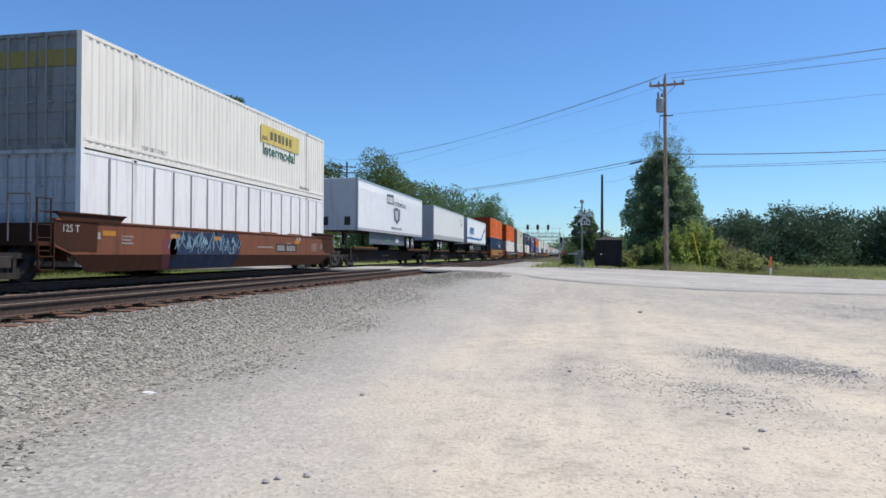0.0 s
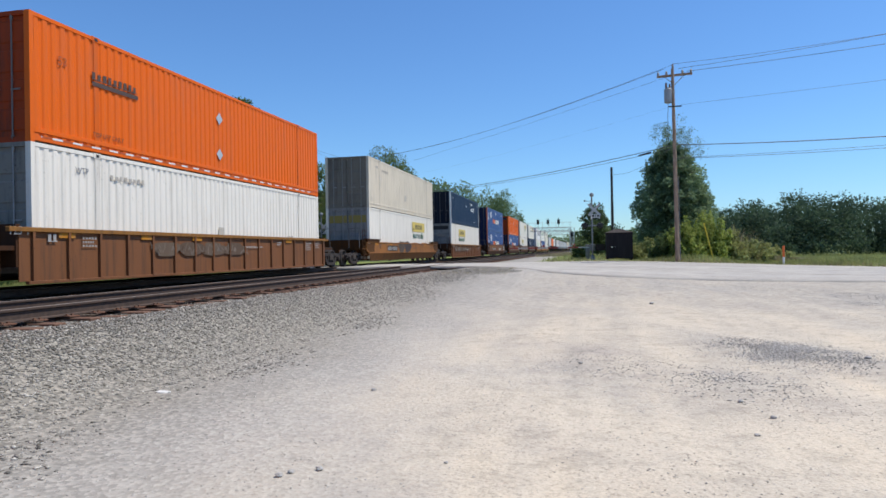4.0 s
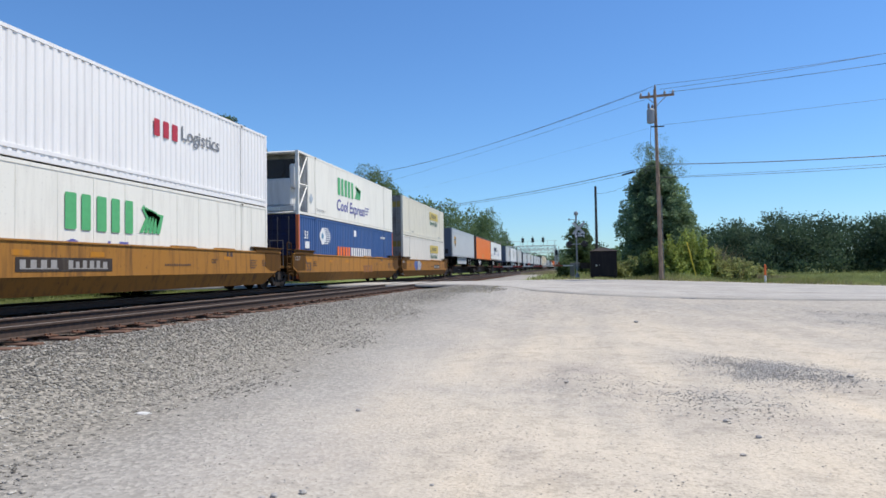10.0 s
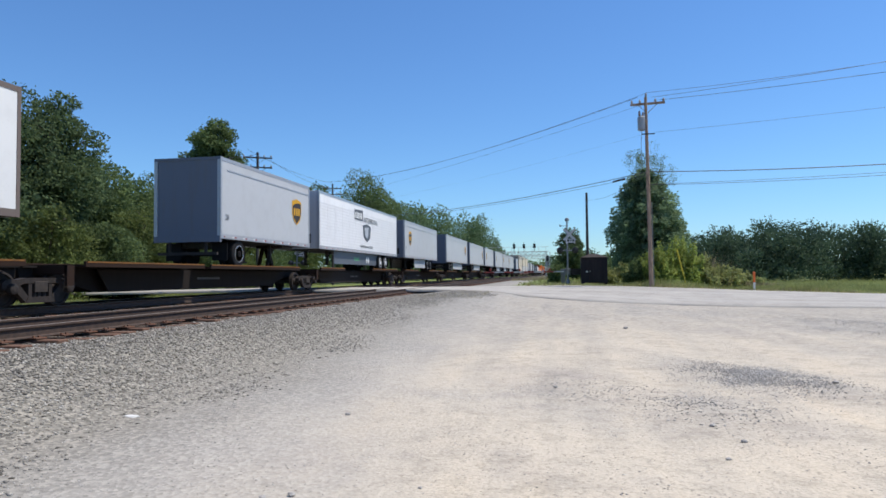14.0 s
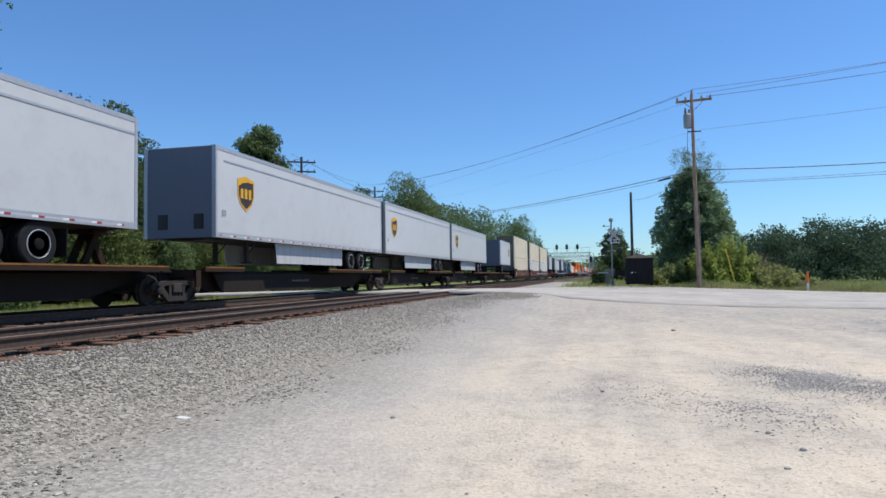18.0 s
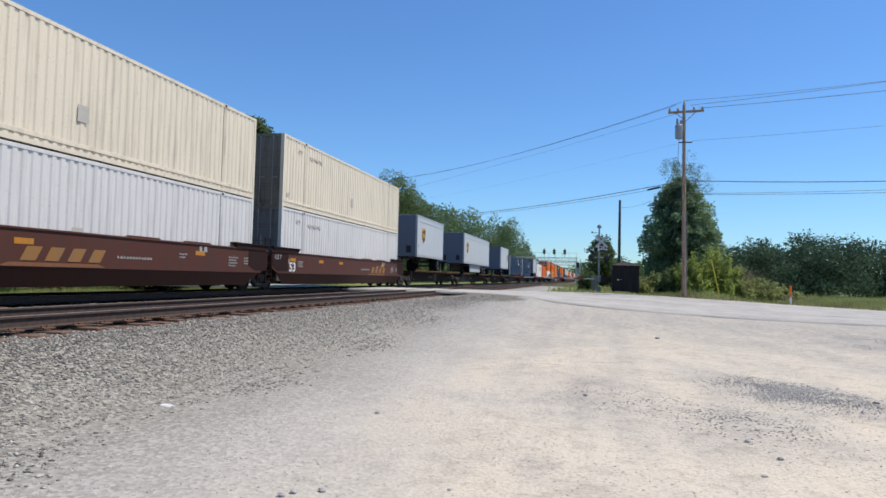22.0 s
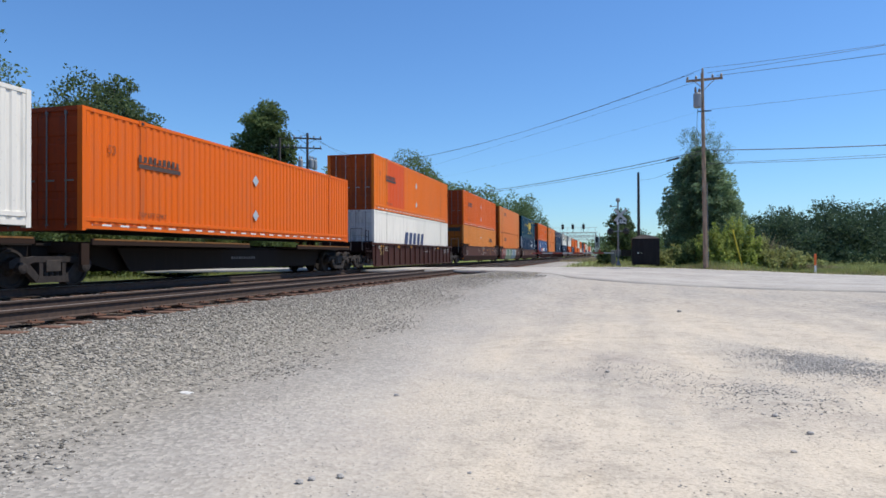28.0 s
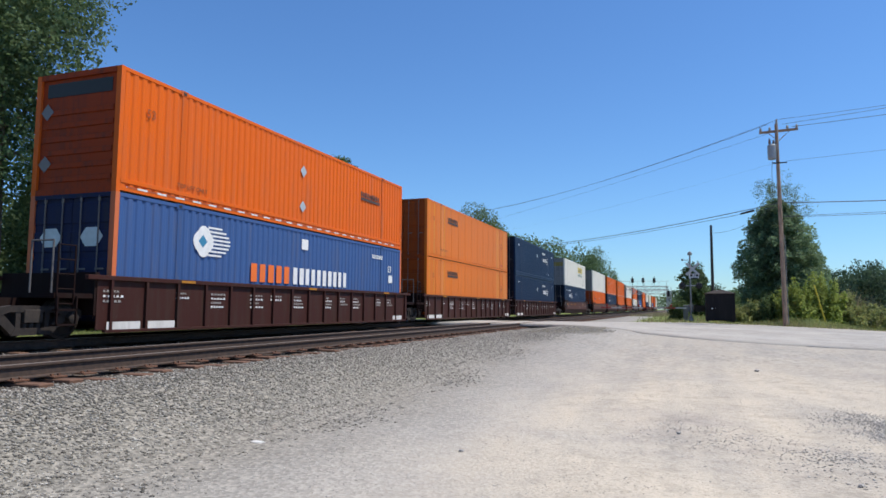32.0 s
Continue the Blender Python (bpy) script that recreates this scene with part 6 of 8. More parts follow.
dk, lt = data_marks(False), data_marks(True)
hunt, orange, navy, pacer, cream = box_hunt, box_orange, box_navy, box_pacer, box_cream
hunt_n = lambda y, z: box_hunt(y, z, WHITE_C, 3.6, "front")
hunt_c = lambda y, z: box_hunt(y, z, (0.74, 0.70, 0.58))
orange_f = lambda y, z: box_orange(y, z, ORANGE_C, 12.0, "front")
orange_l = box_striped
orange_r = lambda y, z: box_orange(y, z, (0.70, 0.24, 0.05), 12.0, "front", 0.3)
navy_far = lambda y, z: box_navy(y, z, 10.6)
navy_p = lambda y, z: box_navy(y, z, 10.8, post=(0.72, 0.72, 0.70))
white_c = lambda y, z: box_cream(y, z, WHITE_C, 0.25)
white_g = lambda y, z: box_cream(y, z, (0.62, 0.60, 0.565), 0.3)
beige = lambda y, z: box_cream(y, z, BEIGE_C, 0.4)
tiger_r = lambda y, z: box_tiger(y, z, True)
tiger = lambda y, z: box_tiger(y, z, False)


def ribs48(y, z):
    """A container with broad upright posts."""
    e = container(y, z, (0.77, 0.755, 0.73), "white freight container with dark upright posts", "door", (0.45, 0.45, 0.46), wall="smooth")
    for i in range(16):
        patch(e, 1.0 + i * .94, 1.085 + i * .94, .2, CH - .12, plain((.22, .22, .23), .6), HALF - .006, "upright_post")
    return e


stack(-9.3, hunt, white_c, "tan", "smooth", (-11.3, 8.9), (dk,))
stack(14.2, hunt, ribs48, "red", "smooth", (12.2, 32.4), (lt, plate_marks(10.6, 2.0), sprayed(3.2, 3.8, (0.16, 0.05, 0.05)), sprayed(3.6, 7.6, (0.022, 0.036, 0.075)), graf(3.4, 7.7, BLUE_GRAF, 3), graf(3.6, 7.5, BLUE_GRAF, 8)))
spine_unit(33.6, 53.3, (34.9, 53.3), "dark brown skeleton flat car carrying a trailer", ((34.5, 39.0), (46.5, 52.5)))
trailer_prime(35.4)
spine_unit(53.4, 72.9, (72.9,), "dark brown skeleton flat car carrying a trailer", ((55.5, 62.5), (66.0, 72.0)))
trailer_white(55.8)
spine_unit(73.0, 92.6, (91.3,), "dark brown skeleton flat car carrying a trailer", ((74.0, 82.5), (85.0, 91.5)))
trailer_marten(74.2)
stack(95.6, orange, navy_far, "yellow", "smooth", (93.7, 113.7), (dk, plate_marks(9.0)))
stack(118.9, orange, white_c, "rust", "ribbed", (117.0, 137.0), (lt, graf(4, 9, GREY_GRAF, 7, .3, 1.1)))
stack(142.3, beige, hunt, "amber", "smooth", (140.3, 160.4), (dk, plate_marks(3.0, 2.2), graf(5.5, 8.5, ((0.07, .05, .045), (.03, .025, .025), (.10, .07, .05)), 11)))
stack(165.8, navy_p, hunt_n, "rust", "ribbed", (163.8, 184.0), (lt, graf(1.0, 8.0, GREY_GRAF, 15, .3, 1.1), graf(0.6, 3.6, WHITE_GRAF, 17, .3, 1.05), graf(5.0, 9.0, WHITE_GRAF, 19, .35, 1.1)))
stack(189.0, pacer, pacer, "tan", "smooth", (187.0, 207.1), (dk, plate_marks(3.3), logo_plate(9.85, 2.5), big_53(DARK_TXT), graf(14.2, 16.0, ((.02, .02, .02), (.50, .48, .44), (.025, .025, .025)), 21)))
stack(212.4, orange_f, pacer, "tan", "smooth", (210.5, 230.0), (dk, plate_marks(4.0), graf(0.3, 3.4, GREY_GRAF, 23)))
stack(231.5, hunt, hunt_n, "tan", "smooth", (249.3,), (dk, logo_plate(9.2, 2.3), graf(3.0, 7.0, GREY_GRAF, 25)))
stack(251.0, hunt, navy, "tan", "smooth", (269.1,), (dk, plate_marks(9.8, 2.6), graf(0.0, 1.8, WHITE_GRAF, 26), graf(2.0, 7.2, GREY_GRAF, 27)))
stack(274.1, box_xpo, tiger, "yellow", "smooth", (272.2, 291.7), (dk, plate_marks(3.6)))
stack(293.3, tiger_r, pacer, "yellow", "smooth", (310.9,), (dk, big_53(DARK_TXT), big_name(9.0, 1.9, .6, 1.0, plain((.25, .10, .03), .6))))
stack(312.3, hunt_c, hunt, "yellow", "smooth", (330.1,), (dk, plate_marks(10.5, 2.4), graf(3.0, 5.2, ((.45, .45, .46), (.06, .10, .30), (.10, .15, .36)), 31, .35)))
spine_unit(332.0, 350.4, (333.4, 350.4), "dark brown skeleton flat car carrying a trailer", ((333.5, 338.0), (342.5, 349.6)))
trailer_grey(333.0, 1.3)
spine_unit(350.5, 367.4, (367.4,), "dark brown skeleton flat car carrying a trailer", ((351.5, 358.0), (361.5, 366.6)))
trailer_orange(351.1)
spine_unit(367.5, 384.4, (384.4,), "dark brown skeleton flat car carrying a trailer", ((368.3, 376.0), (378.0, 383.6)))
trailer_alliance(367.45)
spine_unit(384.5, 401.2, (401.2,), "dark brown skeleton flat car carrying a short trailer", ((385.5, 391.2), (391.6, 399.5)))
trailer_grey(392.4, 6.4, 8.5, True, False, True)
spine_unit(401.3, 419.0, (417.6,), "dark brown skeleton flat car carrying a trailer", ((402.2, 406.0), (411.5, 418.0)))
trailer_prime(402.2)
spine_unit(419.4, 438.6, (421.2, 438.6), "dark brown skeleton flat car carrying a trailer", ((420.4, 425.5), (430.0, 437.5)))
trailer_grey(420.8, 1.4, 13.7)
spine_unit(438.7, 457.3, (457.3,), "dark brown skeleton flat car carrying a trailer", ((439.8, 446.5), (450.5, 456.5)))
trailer_grey(440.0, 13.6, rear_near=True)
spine_unit(457.4, 475.3, (473.9,), "dark brown skeleton flat car carrying a trailer", ((458.5, 465.5), (468.5, 474.5)))
trailer_grey(458.5, 14.0, rear_near=True)
spine_unit(475.5, 492.3, (476.9, 492.3), "dark brown skeleton flat car carrying a trailer", ((476.5, 479.0), (484.5, 491.5)))
trailer_grey(476.8, 1.5, 13.5, skirt=False)
spine_unit(492.4, 510.4, (510.4,), "dark brown skeleton flat car carrying a trailer", ((493.2, 495.5), (502.5, 509.6)))
trailer_grey(493.9, 1.3)
spine_unit(510.5, 527.0, (527.0,), "dark brown skeleton flat car carrying a trailer", ((511.2, 514.0), (519.5, 526.3)))
trailer_grey(510.6, 1.15)
spine_unit(527.1, 544.2, (544.2,), "dark brown skeleton flat car carrying a trailer", ((527.9, 531.0), (536.0, 543.4)))
trailer_grey(527.3, 1.4)
spine_unit(544.3, 562.4, (561.4,), "dark brown skeleton flat car carrying a short trailer", ((545.0, 551.8), (552.4, 560.0)))
trailer_grey(553.0, 6.6, 8.5, True, False, True)
stack(565.7, cream, cream, "brown", "smooth", (563.9, 583.6), (lt, big_53(WHITE_TXT), big_name(6.0, 2.6, .80, 1.11, FADED_GOLD, 4, .6)))
stack(585.1, cream, white_g, "brown", "smooth", (602.4,), (lt, big_53(WHITE_TXT), big_name(6.0, 2.6, .80, 1.11, FADED_GOLD, 4, .6)))
stack(603.4, cream, white_g, "brown", "smooth", (621.2,), (lt, big_53(WHITE_TXT), big_name(10.6, 2.6, .80, 1.11, FADED_GOLD, 4, .6)))
spine_unit(622.2, 640.4, (623.2, 640.4), "dark brown skeleton flat car carrying a short trailer", ((623.5, 632.6), (633.4, 639.0)))
trailer_grey(624.2, 1.3, 8.4, False, False, True)
spine_unit(640.5, 659.0, (659.0,), "dark brown skeleton flat car carrying a trailer", ((641.3, 645.0), (650.5, 658.0)))
trailer_grey(641.9, 1.3)
spine_unit(659.1, 677.3, (675.9,), "dark brown skeleton flat car carrying a short trailer", ((660.0, 667.5), (668.0, 676.5)))
trailer_grey(668.6, 6.5, 8.4, True, False, True)
spine_unit(677.7, 697.1, (679.0, 697.1), "dark brown skeleton flat car carrying one container", ((678.6, 684.0), (690.0, 696.2)))
navy_p(679.6, FLAT)
spine_unit(697.2, 714.6, (714.6,), "dark brown skeleton flat car carrying one container", ((698.0, 703.5), (708.5, 713.8)))
navy_p(698.1, FLAT)
spine_unit(714.7, 730.3, (730.3,), "dark brown skeleton flat car carrying a short trailer", ((715.4, 720.6), (721.0, 729.6)))
trailer_grey(721.3, None, 8.2, True, False, True)
spine_unit(730.4, 747.2, (747.2,), "dark brown skeleton flat car carrying one container", ((731.2, 736.5), (741.0, 746.4)))
box_hunt(730.35, FLAT)
spine_unit(747.3, 764.6, (763.3,), "dark brown skeleton flat car carrying one container", ((748.0, 755.0), (758.5, 763.8)))
box_orange(747.8, FLAT)
stack(767.4, box_two_tone, box_swift, "maroon", "ribbed", (765.9, 785.3), (lt, big_53(paint((.30, .20, .08), .6, .3))), .18)
stack(789.1, orange, orange_r, "brown", "smooth", (787.7, 806.9), (scribbled, big_53(GREY_TXT), graf(7.7, 8.5, WHITE_GRAF, 41, .74, 1.1), graf(7.4, 8.9, WHITE_GRAF, 42, 1.22, 1.44), graf(5.4, 6.6, (None, (.20, .15, .12), None), 40, .9, 1.4), graf(14.6, 16.0, WHITE_GRAF, 44, .9, 1.36)))
stack(807.9, orange_l, orange_l, "brown", "smooth", (825.9,), (lt, sprayed(0.5, 3.4, (0.26, 0.085, 0.08)), sprayed(3.4, 8.2, (0.30, 0.38, 0.26)), sprayed(8.2, 12.0, (0.22, 0.32, 0.36)), graf(1.9, 3.6, COLOR_GRAF, 43), graf(3.4, 8.4, COLOR_GRAF2, 45), graf(8.4, 12.0, COLOR_GRAF3, 46), graf(1.2, 12.0, WHITE_GRAF, 48), plate_marks(6.4, 2.2), big_53(DARK_TXT)))
stack(827.0, box_csx, navy_p, "brown", "smooth", (845.4,), (lt, big_name(9.3, 1.3, .90, 1.06, FADED_GOLD, 5, 0), big_name(10.8, 1.2, .90, 1.06, AMBER, 6, 0), big_53(plain((.45, .35, .25), .6)), graf(3.0, 4.6, (None, (.30, .13, .06), (.35, .30, .25)), 47)))
stack(849.05, orange_f, lambda y, z: box_pacer(y, z, False), "maroon", "ribbed", (847.4, 866.9), (data_block,))
stack(868.3, orange_l, orange_l, "maroon", "ribbed", (885.6,), (data_block,))
stack(886.9, navy_far, navy_far, "maroon", "ribbed", (904.5,), (data_block,))
stack(909.4, hunt, navy, "brown", "smooth", (907.5, 928.0), (lt,))
stack(933.0, white_c, orange, "brown", "smooth", (931.0, 950.6), (lt,))
stack(952.2, orange, navy, "brown", "smooth", (969.8,), (lt,))
stack(971.2, orange, orange, "brown", "smooth", (989.0,), (lt,))
stack(993.0, hunt, orange, "tan", "smooth", (991.0, 1010.5), (dk,))
for i, (up, lo) in enumerate(((orange, hunt), (navy, pacer), (orange, orange), (hunt, navy), (cream, hunt), (orange, pacer), (orange, orange), (cream, white_c))):
    y = 1014.5 + i * 21.6
    stack(y, up, lo, ("brown", "tan", "maroon")[i % 3], "smooth" if i % 3 != 2 else "ribbed", (y - 1.9, y + CL + 1.9), ())

# ---------------------------------------------------------------- trees and grass
def leaves(lumps, n, size, seed, shell=0.55, droop=0.0):
    """Leaf quads spread over egg-shaped lumps (x, y, z, rx, ry, rz), uneven and with gaps."""
    r = np.random.default_rng(seed)
    L = np.array(lumps, float)
    vol = (L[:, 3] * L[:, 4] * L[:, 5]) ** (2 / 3)
    k = r.choice(len(L), n, p=vol / vol.sum())
    d = r.normal(size=(n, 3))
    d /= np.linalg.norm(d, axis=1)[:, None]
    rad = shell + (1 - shell) * r.uniform(0, 1, n) ** 0.6
    ph = L[k, 0] * 1.7 + L[k, 1] * 2.3
    rad *= 1 + 0.22 * np.sin(d[:, 0] * 5 + ph) * np.sin(d[:, 2] * 6 + ph * 1.3) + 0.14 * np.sin(d[:, 1] * 11 + ph) + r.normal(0, 0.05, n)
    C = L[k, :3] + d * rad[:, None] * L[k, 3:]
    # clump the leaves a little
    m = max(8, n // 26)
    g = r.integers(0, n, m)
    near = r.integers(0, m, n)
    pull = r.uniform(0, 0.35, n)[:, None]
    same = (k[g][near] == k)[:, None]
    C = np.where(same & (np.linalg.norm(C[g][near] - C, axis=1) < 1.6)[:, None], C * (1 - pull) + C[g][near] * pull, C)
    a = r.normal(size=(n, 3))
    a /= np.linalg.norm(a, axis=1)[:, None]
    b = np.cross(a, r.normal(size=(n, 3)))
    b /= np.linalg.norm(b, axis=1)[:, None] + 1e-9
    s = size * r.uniform(0.55, 1.35, n)[:, None]
    a, b = a * s, b * s * 0.62
    V = np.stack([C - a, C - b * 0.9, C + a, C + b * 0.9], 1).reshape(-1, 3)
    F = np.arange(4 * n).reshape(n, 4)
    return V, F


def limbs(bm, base, height, r0, seed, spread=0.5, n=7, lean=0.0):
    r = random.Random(seed)
    p = Vector(base)
    pts = [p.copy()]
    for i in range(5):
        p = p + Vector((r.uniform(-.06, .06) * height * .3 + lean * height / 5, r.uniform(-.06, .06) * height * .3, height / 5))
        pts.append(p.copy())
    for i in range(5):
        beam(bm, pts[i], pts[i + 1], r0 * (1 - i / 5.4), 7, r0 * (1 - (i + 1) / 5.4))
    for i in range(n):
        k = r.randint(1, 4)
        a = r.uniform(0, 6.28)
        q = pts[k] + (pts[k + 1] - pts[k]) * r.random()
        ln = height * spread * r.uniform(.35, .75) * (1 - k * .08)
        e = q + Vector((math.cos(a) * ln, math.sin(a) * ln, ln * r.uniform(.35, .9)))
        beam(bm, q, e, r0 * .34, 5, r0 * .08)
        for j in range(2):
            f = q + (e - q) * r.uniform(.4, .8)
            beam(bm, f, f + Vector((r.uniform(-1, 1), r.uniform(-1, 1), r.uniform(.2, 1))) * ln * .35, r0 * .12, 4, r0 * .03)


def tree(x, y, height, radius, leafmat, label, seed, n=6000, size=0.2, bottom=0.25, lumps=9, narrow=1.0, kind="tree", shell=0.5):
    r = random.Random(seed)
    height, radius = height * 1.13, radius * 1.2
    z0 = float(ground_z(x, y)) - 0.05
    e = thing("tree" if kind == "tree" else "shrub", (x, y, z0), label, kind)
    bm = bmesh.new()
    limbs(bm, (0, 0, 0), height * .86, max(.05, height * .016), seed, .45 if narrow >= 1 else .3, 8)
    part("trunk", bm, bark_mat((0.06, 0.048, 0.038), (0.17, 0.14, 0.11)), e)
    ls = []
    zb = height * bottom
    for i in range(lumps):
        f = (i + .5) / lumps
        zz = zb + (height - zb) * (f * .86 + .04)
        env = math.sin(math.pi * min(1, (f * .70 + .16))) ** .6
        rr = radius * env
        a = r.uniform(0, 6.28)
        off = rr * r.uniform(.15, .62)
        s = rr * r.uniform(.42, .66)
        ls.append((off * math.cos(a) * narrow, off * math.sin(a), zz, s * narrow, s, min(s * r.uniform(.6, .95), (height - zz) * .9 + .25)))
        a += math.pi + r.uniform(-.7, .7)
        off = rr * r.uniform(.3, .7)
        s = rr * r.uniform(.34, .55)
        ls.append((off * math.cos(a) * narrow, off * math.sin(a), zz - .03 * height, s * narrow, s, min(s * r.uniform(.6, .9), (height - zz) * .9 + .25)))
    V, F = leaves(ls, int(n * 1.6), size * 0.8, seed + 50, shell)
    V[:, 2] = np.maximum(V[:, 2], 0.02)
    place("crown", mesh_tris("crown", V, F, leafmat), leafmat, e)
    return e


def spruce(x, y, height, radius, label, seed, branches=330, per=190, size=.10):
    """An evergreen of layered, drooping sprays with ragged tips."""
    r = np.random.default_rng(seed)
    z0 = float(ground_z(x, y)) - 0.05
    e = thing("tree", (x, y, z0), label, "tree")
    bm = bmesh.new()
    beam(bm, (0, 0, 0), (0.05, 0, height * .97), .17, 8, .02)
    V = []
    for i in range(branches):
        f = (i + r.uniform(0, 1)) / branches
        z = height * (.04 + .94 * f)
        ln = radius * (1 - f ** 3.4) ** .7 * (.72 + .28 * min(1, f * 3.5)) * r.uniform(.55, 1.10) + .2
        a = i * 2.399 + r.uniform(-.4, .4)
        d, n = np.array((math.cos(a), math.sin(a), 0)), np.array((-math.sin(a), math.cos(a), 0))
        rise = r.uniform(.05, .45)
        beam(bm, (0, 0, z - .1), tuple(d * ln * .8 + np.array((0, 0, z + rise * ln * .5))), .028, 4, .006)
        k = int(per * (.35 + ln / radius))
        t = r.uniform(.12, 1, k) ** .75
        side = r.normal(0, .26, k) * ln * (1.2 - t)
        C = d[None] * (t * ln)[:, None] + n[None] * side[:, None]
        C[:, 2] += z + rise * ln * t - .36 * ln * t ** 2 + r.normal(0, .17, k) - np.abs(side) * .25
        g = d[None] * .8 + n[None] * np.sign(side)[:, None] * .5 + r.normal(0, .35, (k, 3))
        g /= np.linalg.norm(g, axis=1)[:, None]
        h = np.cross(g, r.normal(0, 1, (k, 3)))
        h /= np.linalg.norm(h, axis=1)[:, None]
        s = (size * r.uniform(.6, 1.5, k))[:, None]
        V.append(np.stack([C - g * s, C - h * s * .45, C + g * s, C + h * s * .45], 1).reshape(-1, 3))
    part("trunk", bm, bark_mat((0.06, 0.048, 0.038), (0.17, 0.14, 0.11)), e)
    V = np.concatenate(V)
    V[:, 2] = np.maximum(V[:, 2], .02)
    place("crown", mesh_tris("crown", V, np.arange(len(V)).reshape(-1, 4), LEAF_SPRUCE), LEAF_SPRUCE, e)
    return e


def twiggy_tree(x, y, height, radius, label, seed, n=9000):
    """A half-bare tree: forked grey twigs with small, scattered leaves near their ends."""
    r = random.Random(seed)
    z0 = float(ground_z(x, y)) - 0.05
    e = thing("tree", (x, y, z0), label, "tree")
    bm = bmesh.new()
    tips = []

    def grow(p, d, ln, rad, depth):
        q = p + d * ln
        beam(bm, p, q, rad, 5 if depth < 2 else 3, rad * .62)
        if depth >= 5:
            tips.append(q)
            return
        if depth >= 3:
            tips.append(q)
        for _ in range(3 if depth < 3 else 2):
            w = Vector((r.uniform(-1, 1), r.uniform(-1, 1), r.uniform(-.15, .7))) * .62
            grow(q, (d + w).normalized(), ln * r.uniform(.58, .80), rad * .56, depth + 1)

    grow(Vector((0, 0, 0)), Vector((.02, 0, 1)), height * .36, .10, 0)
    top = max(t.z for t in tips)
    wide = max(math.hypot(t.x, t.y) for t in tips)
    for v in bm.verts:
        v.co = Vector((v.co.x * radius / wide, v.co.y * radius / wide, v.co.z * height / top))
    part("trunk", bm, bark_mat((0.10, 0.085, 0.075), (0.24, 0.21, 0.185)), e)
    g = np.random.default_rng(seed)
    T = np.array([(t.x * radius / wide, t.y * radius / wide, t.z * height / top) for t in tips])
    C = T[g.integers(0, len(T), n)] + g.normal(0, .17, (n, 3))
    a, b = g.normal(0, 1, (n, 3)), g.normal(0, 1, (n, 3))
    a /= np.linalg.norm(a, axis=1)[:, None]
    b = np.cross(a, b)
    b /= np.linalg.norm(b, axis=1)[:, None]
    s = g.uniform(.03, .065, n)[:, None]
    V = np.stack([C - a * s, C - b * s * .6, C + a * s, C + b * s * .6], 1).reshape(-1, 3)
    place("crown", mesh_tris("crown", V, np.arange(4 * n).reshape(n, 4), LEAF_MID), LEAF_MID, e)
    return e


T1 = "leafy green tree beyond the railway tracks"
tree(-31.0, 22.5, 19.5, 4.3, LEAF_FAR, "tall leafy tree beside the tracks", 1, 32000, .14, .30, 13)
tree(-30.5, 27.3, 9.2, 3.8, LEAF_DARK, T1, 2, 16000, .15, .05, 9)
tree(-33.5, 36.5, 11.4, 4.2, LEAF_DARK, "dark dense tree beyond the railway tracks", 3, 30000, .14, .05, 11)
tree(-31.5, 37.5, 12.9, 2.8, LEAF_DARK, "dark dense tree beyond the railway tracks", 4, 16000, .14, .04, 9)
tree(-35.5, 30.5, 9.0, 3.6, LEAF_DARK, T1, 5, 12000, .15, .06, 8)
tree(-33.0, 42.0, 9.6, 3.3, LEAF_MID, T1, 6, 13000, .145, .04, 8)
tree(-32.0, 47.0, 8.0, 3.0, LEAF_MID, T1, 7, 11000, .145, .03, 7)
tree(-36.5, 51.5, 9.0, 3.5, LEAF_DARK, T1, 8, 10000, .16, .05, 7)
tree(-34.0, 61.5, 15.2, 2.6, LEAF_MID, "tall slender tree standing above the others", 17, 17000, .18, .50, 13)
for i, (x, y, h, rr) in enumerate(((-27.2, 31.5, 5.0, 2.4), (-26.5, 36.0, 4.2, 2.2), (-27.5, 40.5, 5.6, 2.5), (-27.0, 45.5, 4.4, 2.3), (-28.5, 52.0, 5.0, 2.6), (-27.5, 25.5, 5.5, 2.5), (-29.0, 57.5, 6.0, 2.8), (-31.5, 68.0, 8.0, 3.4), (-30.0, 76.0, 9.0, 3.6))):
    tree(x, y, h, rr, LEAF_MID if i % 2 else LEAF_SHRUB, "bushy green shrub on the far side of the tracks", 20 + i, 9000, .115, 0.0, 5, 1.0, "shrub")
tree(-33.5, 84.0, 13.0, 4.2, LEAF_MID, T1, 40, 12000, .2, .12, 9)
tree(-29.0, 97.0, 16.0, 4.2, LEAF_MID, "tall open tree with a ragged crown", 41, 9000, .19, .15, 12, shell=.75)
tree(-31.0, 108.0, 15.0, 5.0, LEAF_MID, T1, 42, 10000, .22, .1, 9)


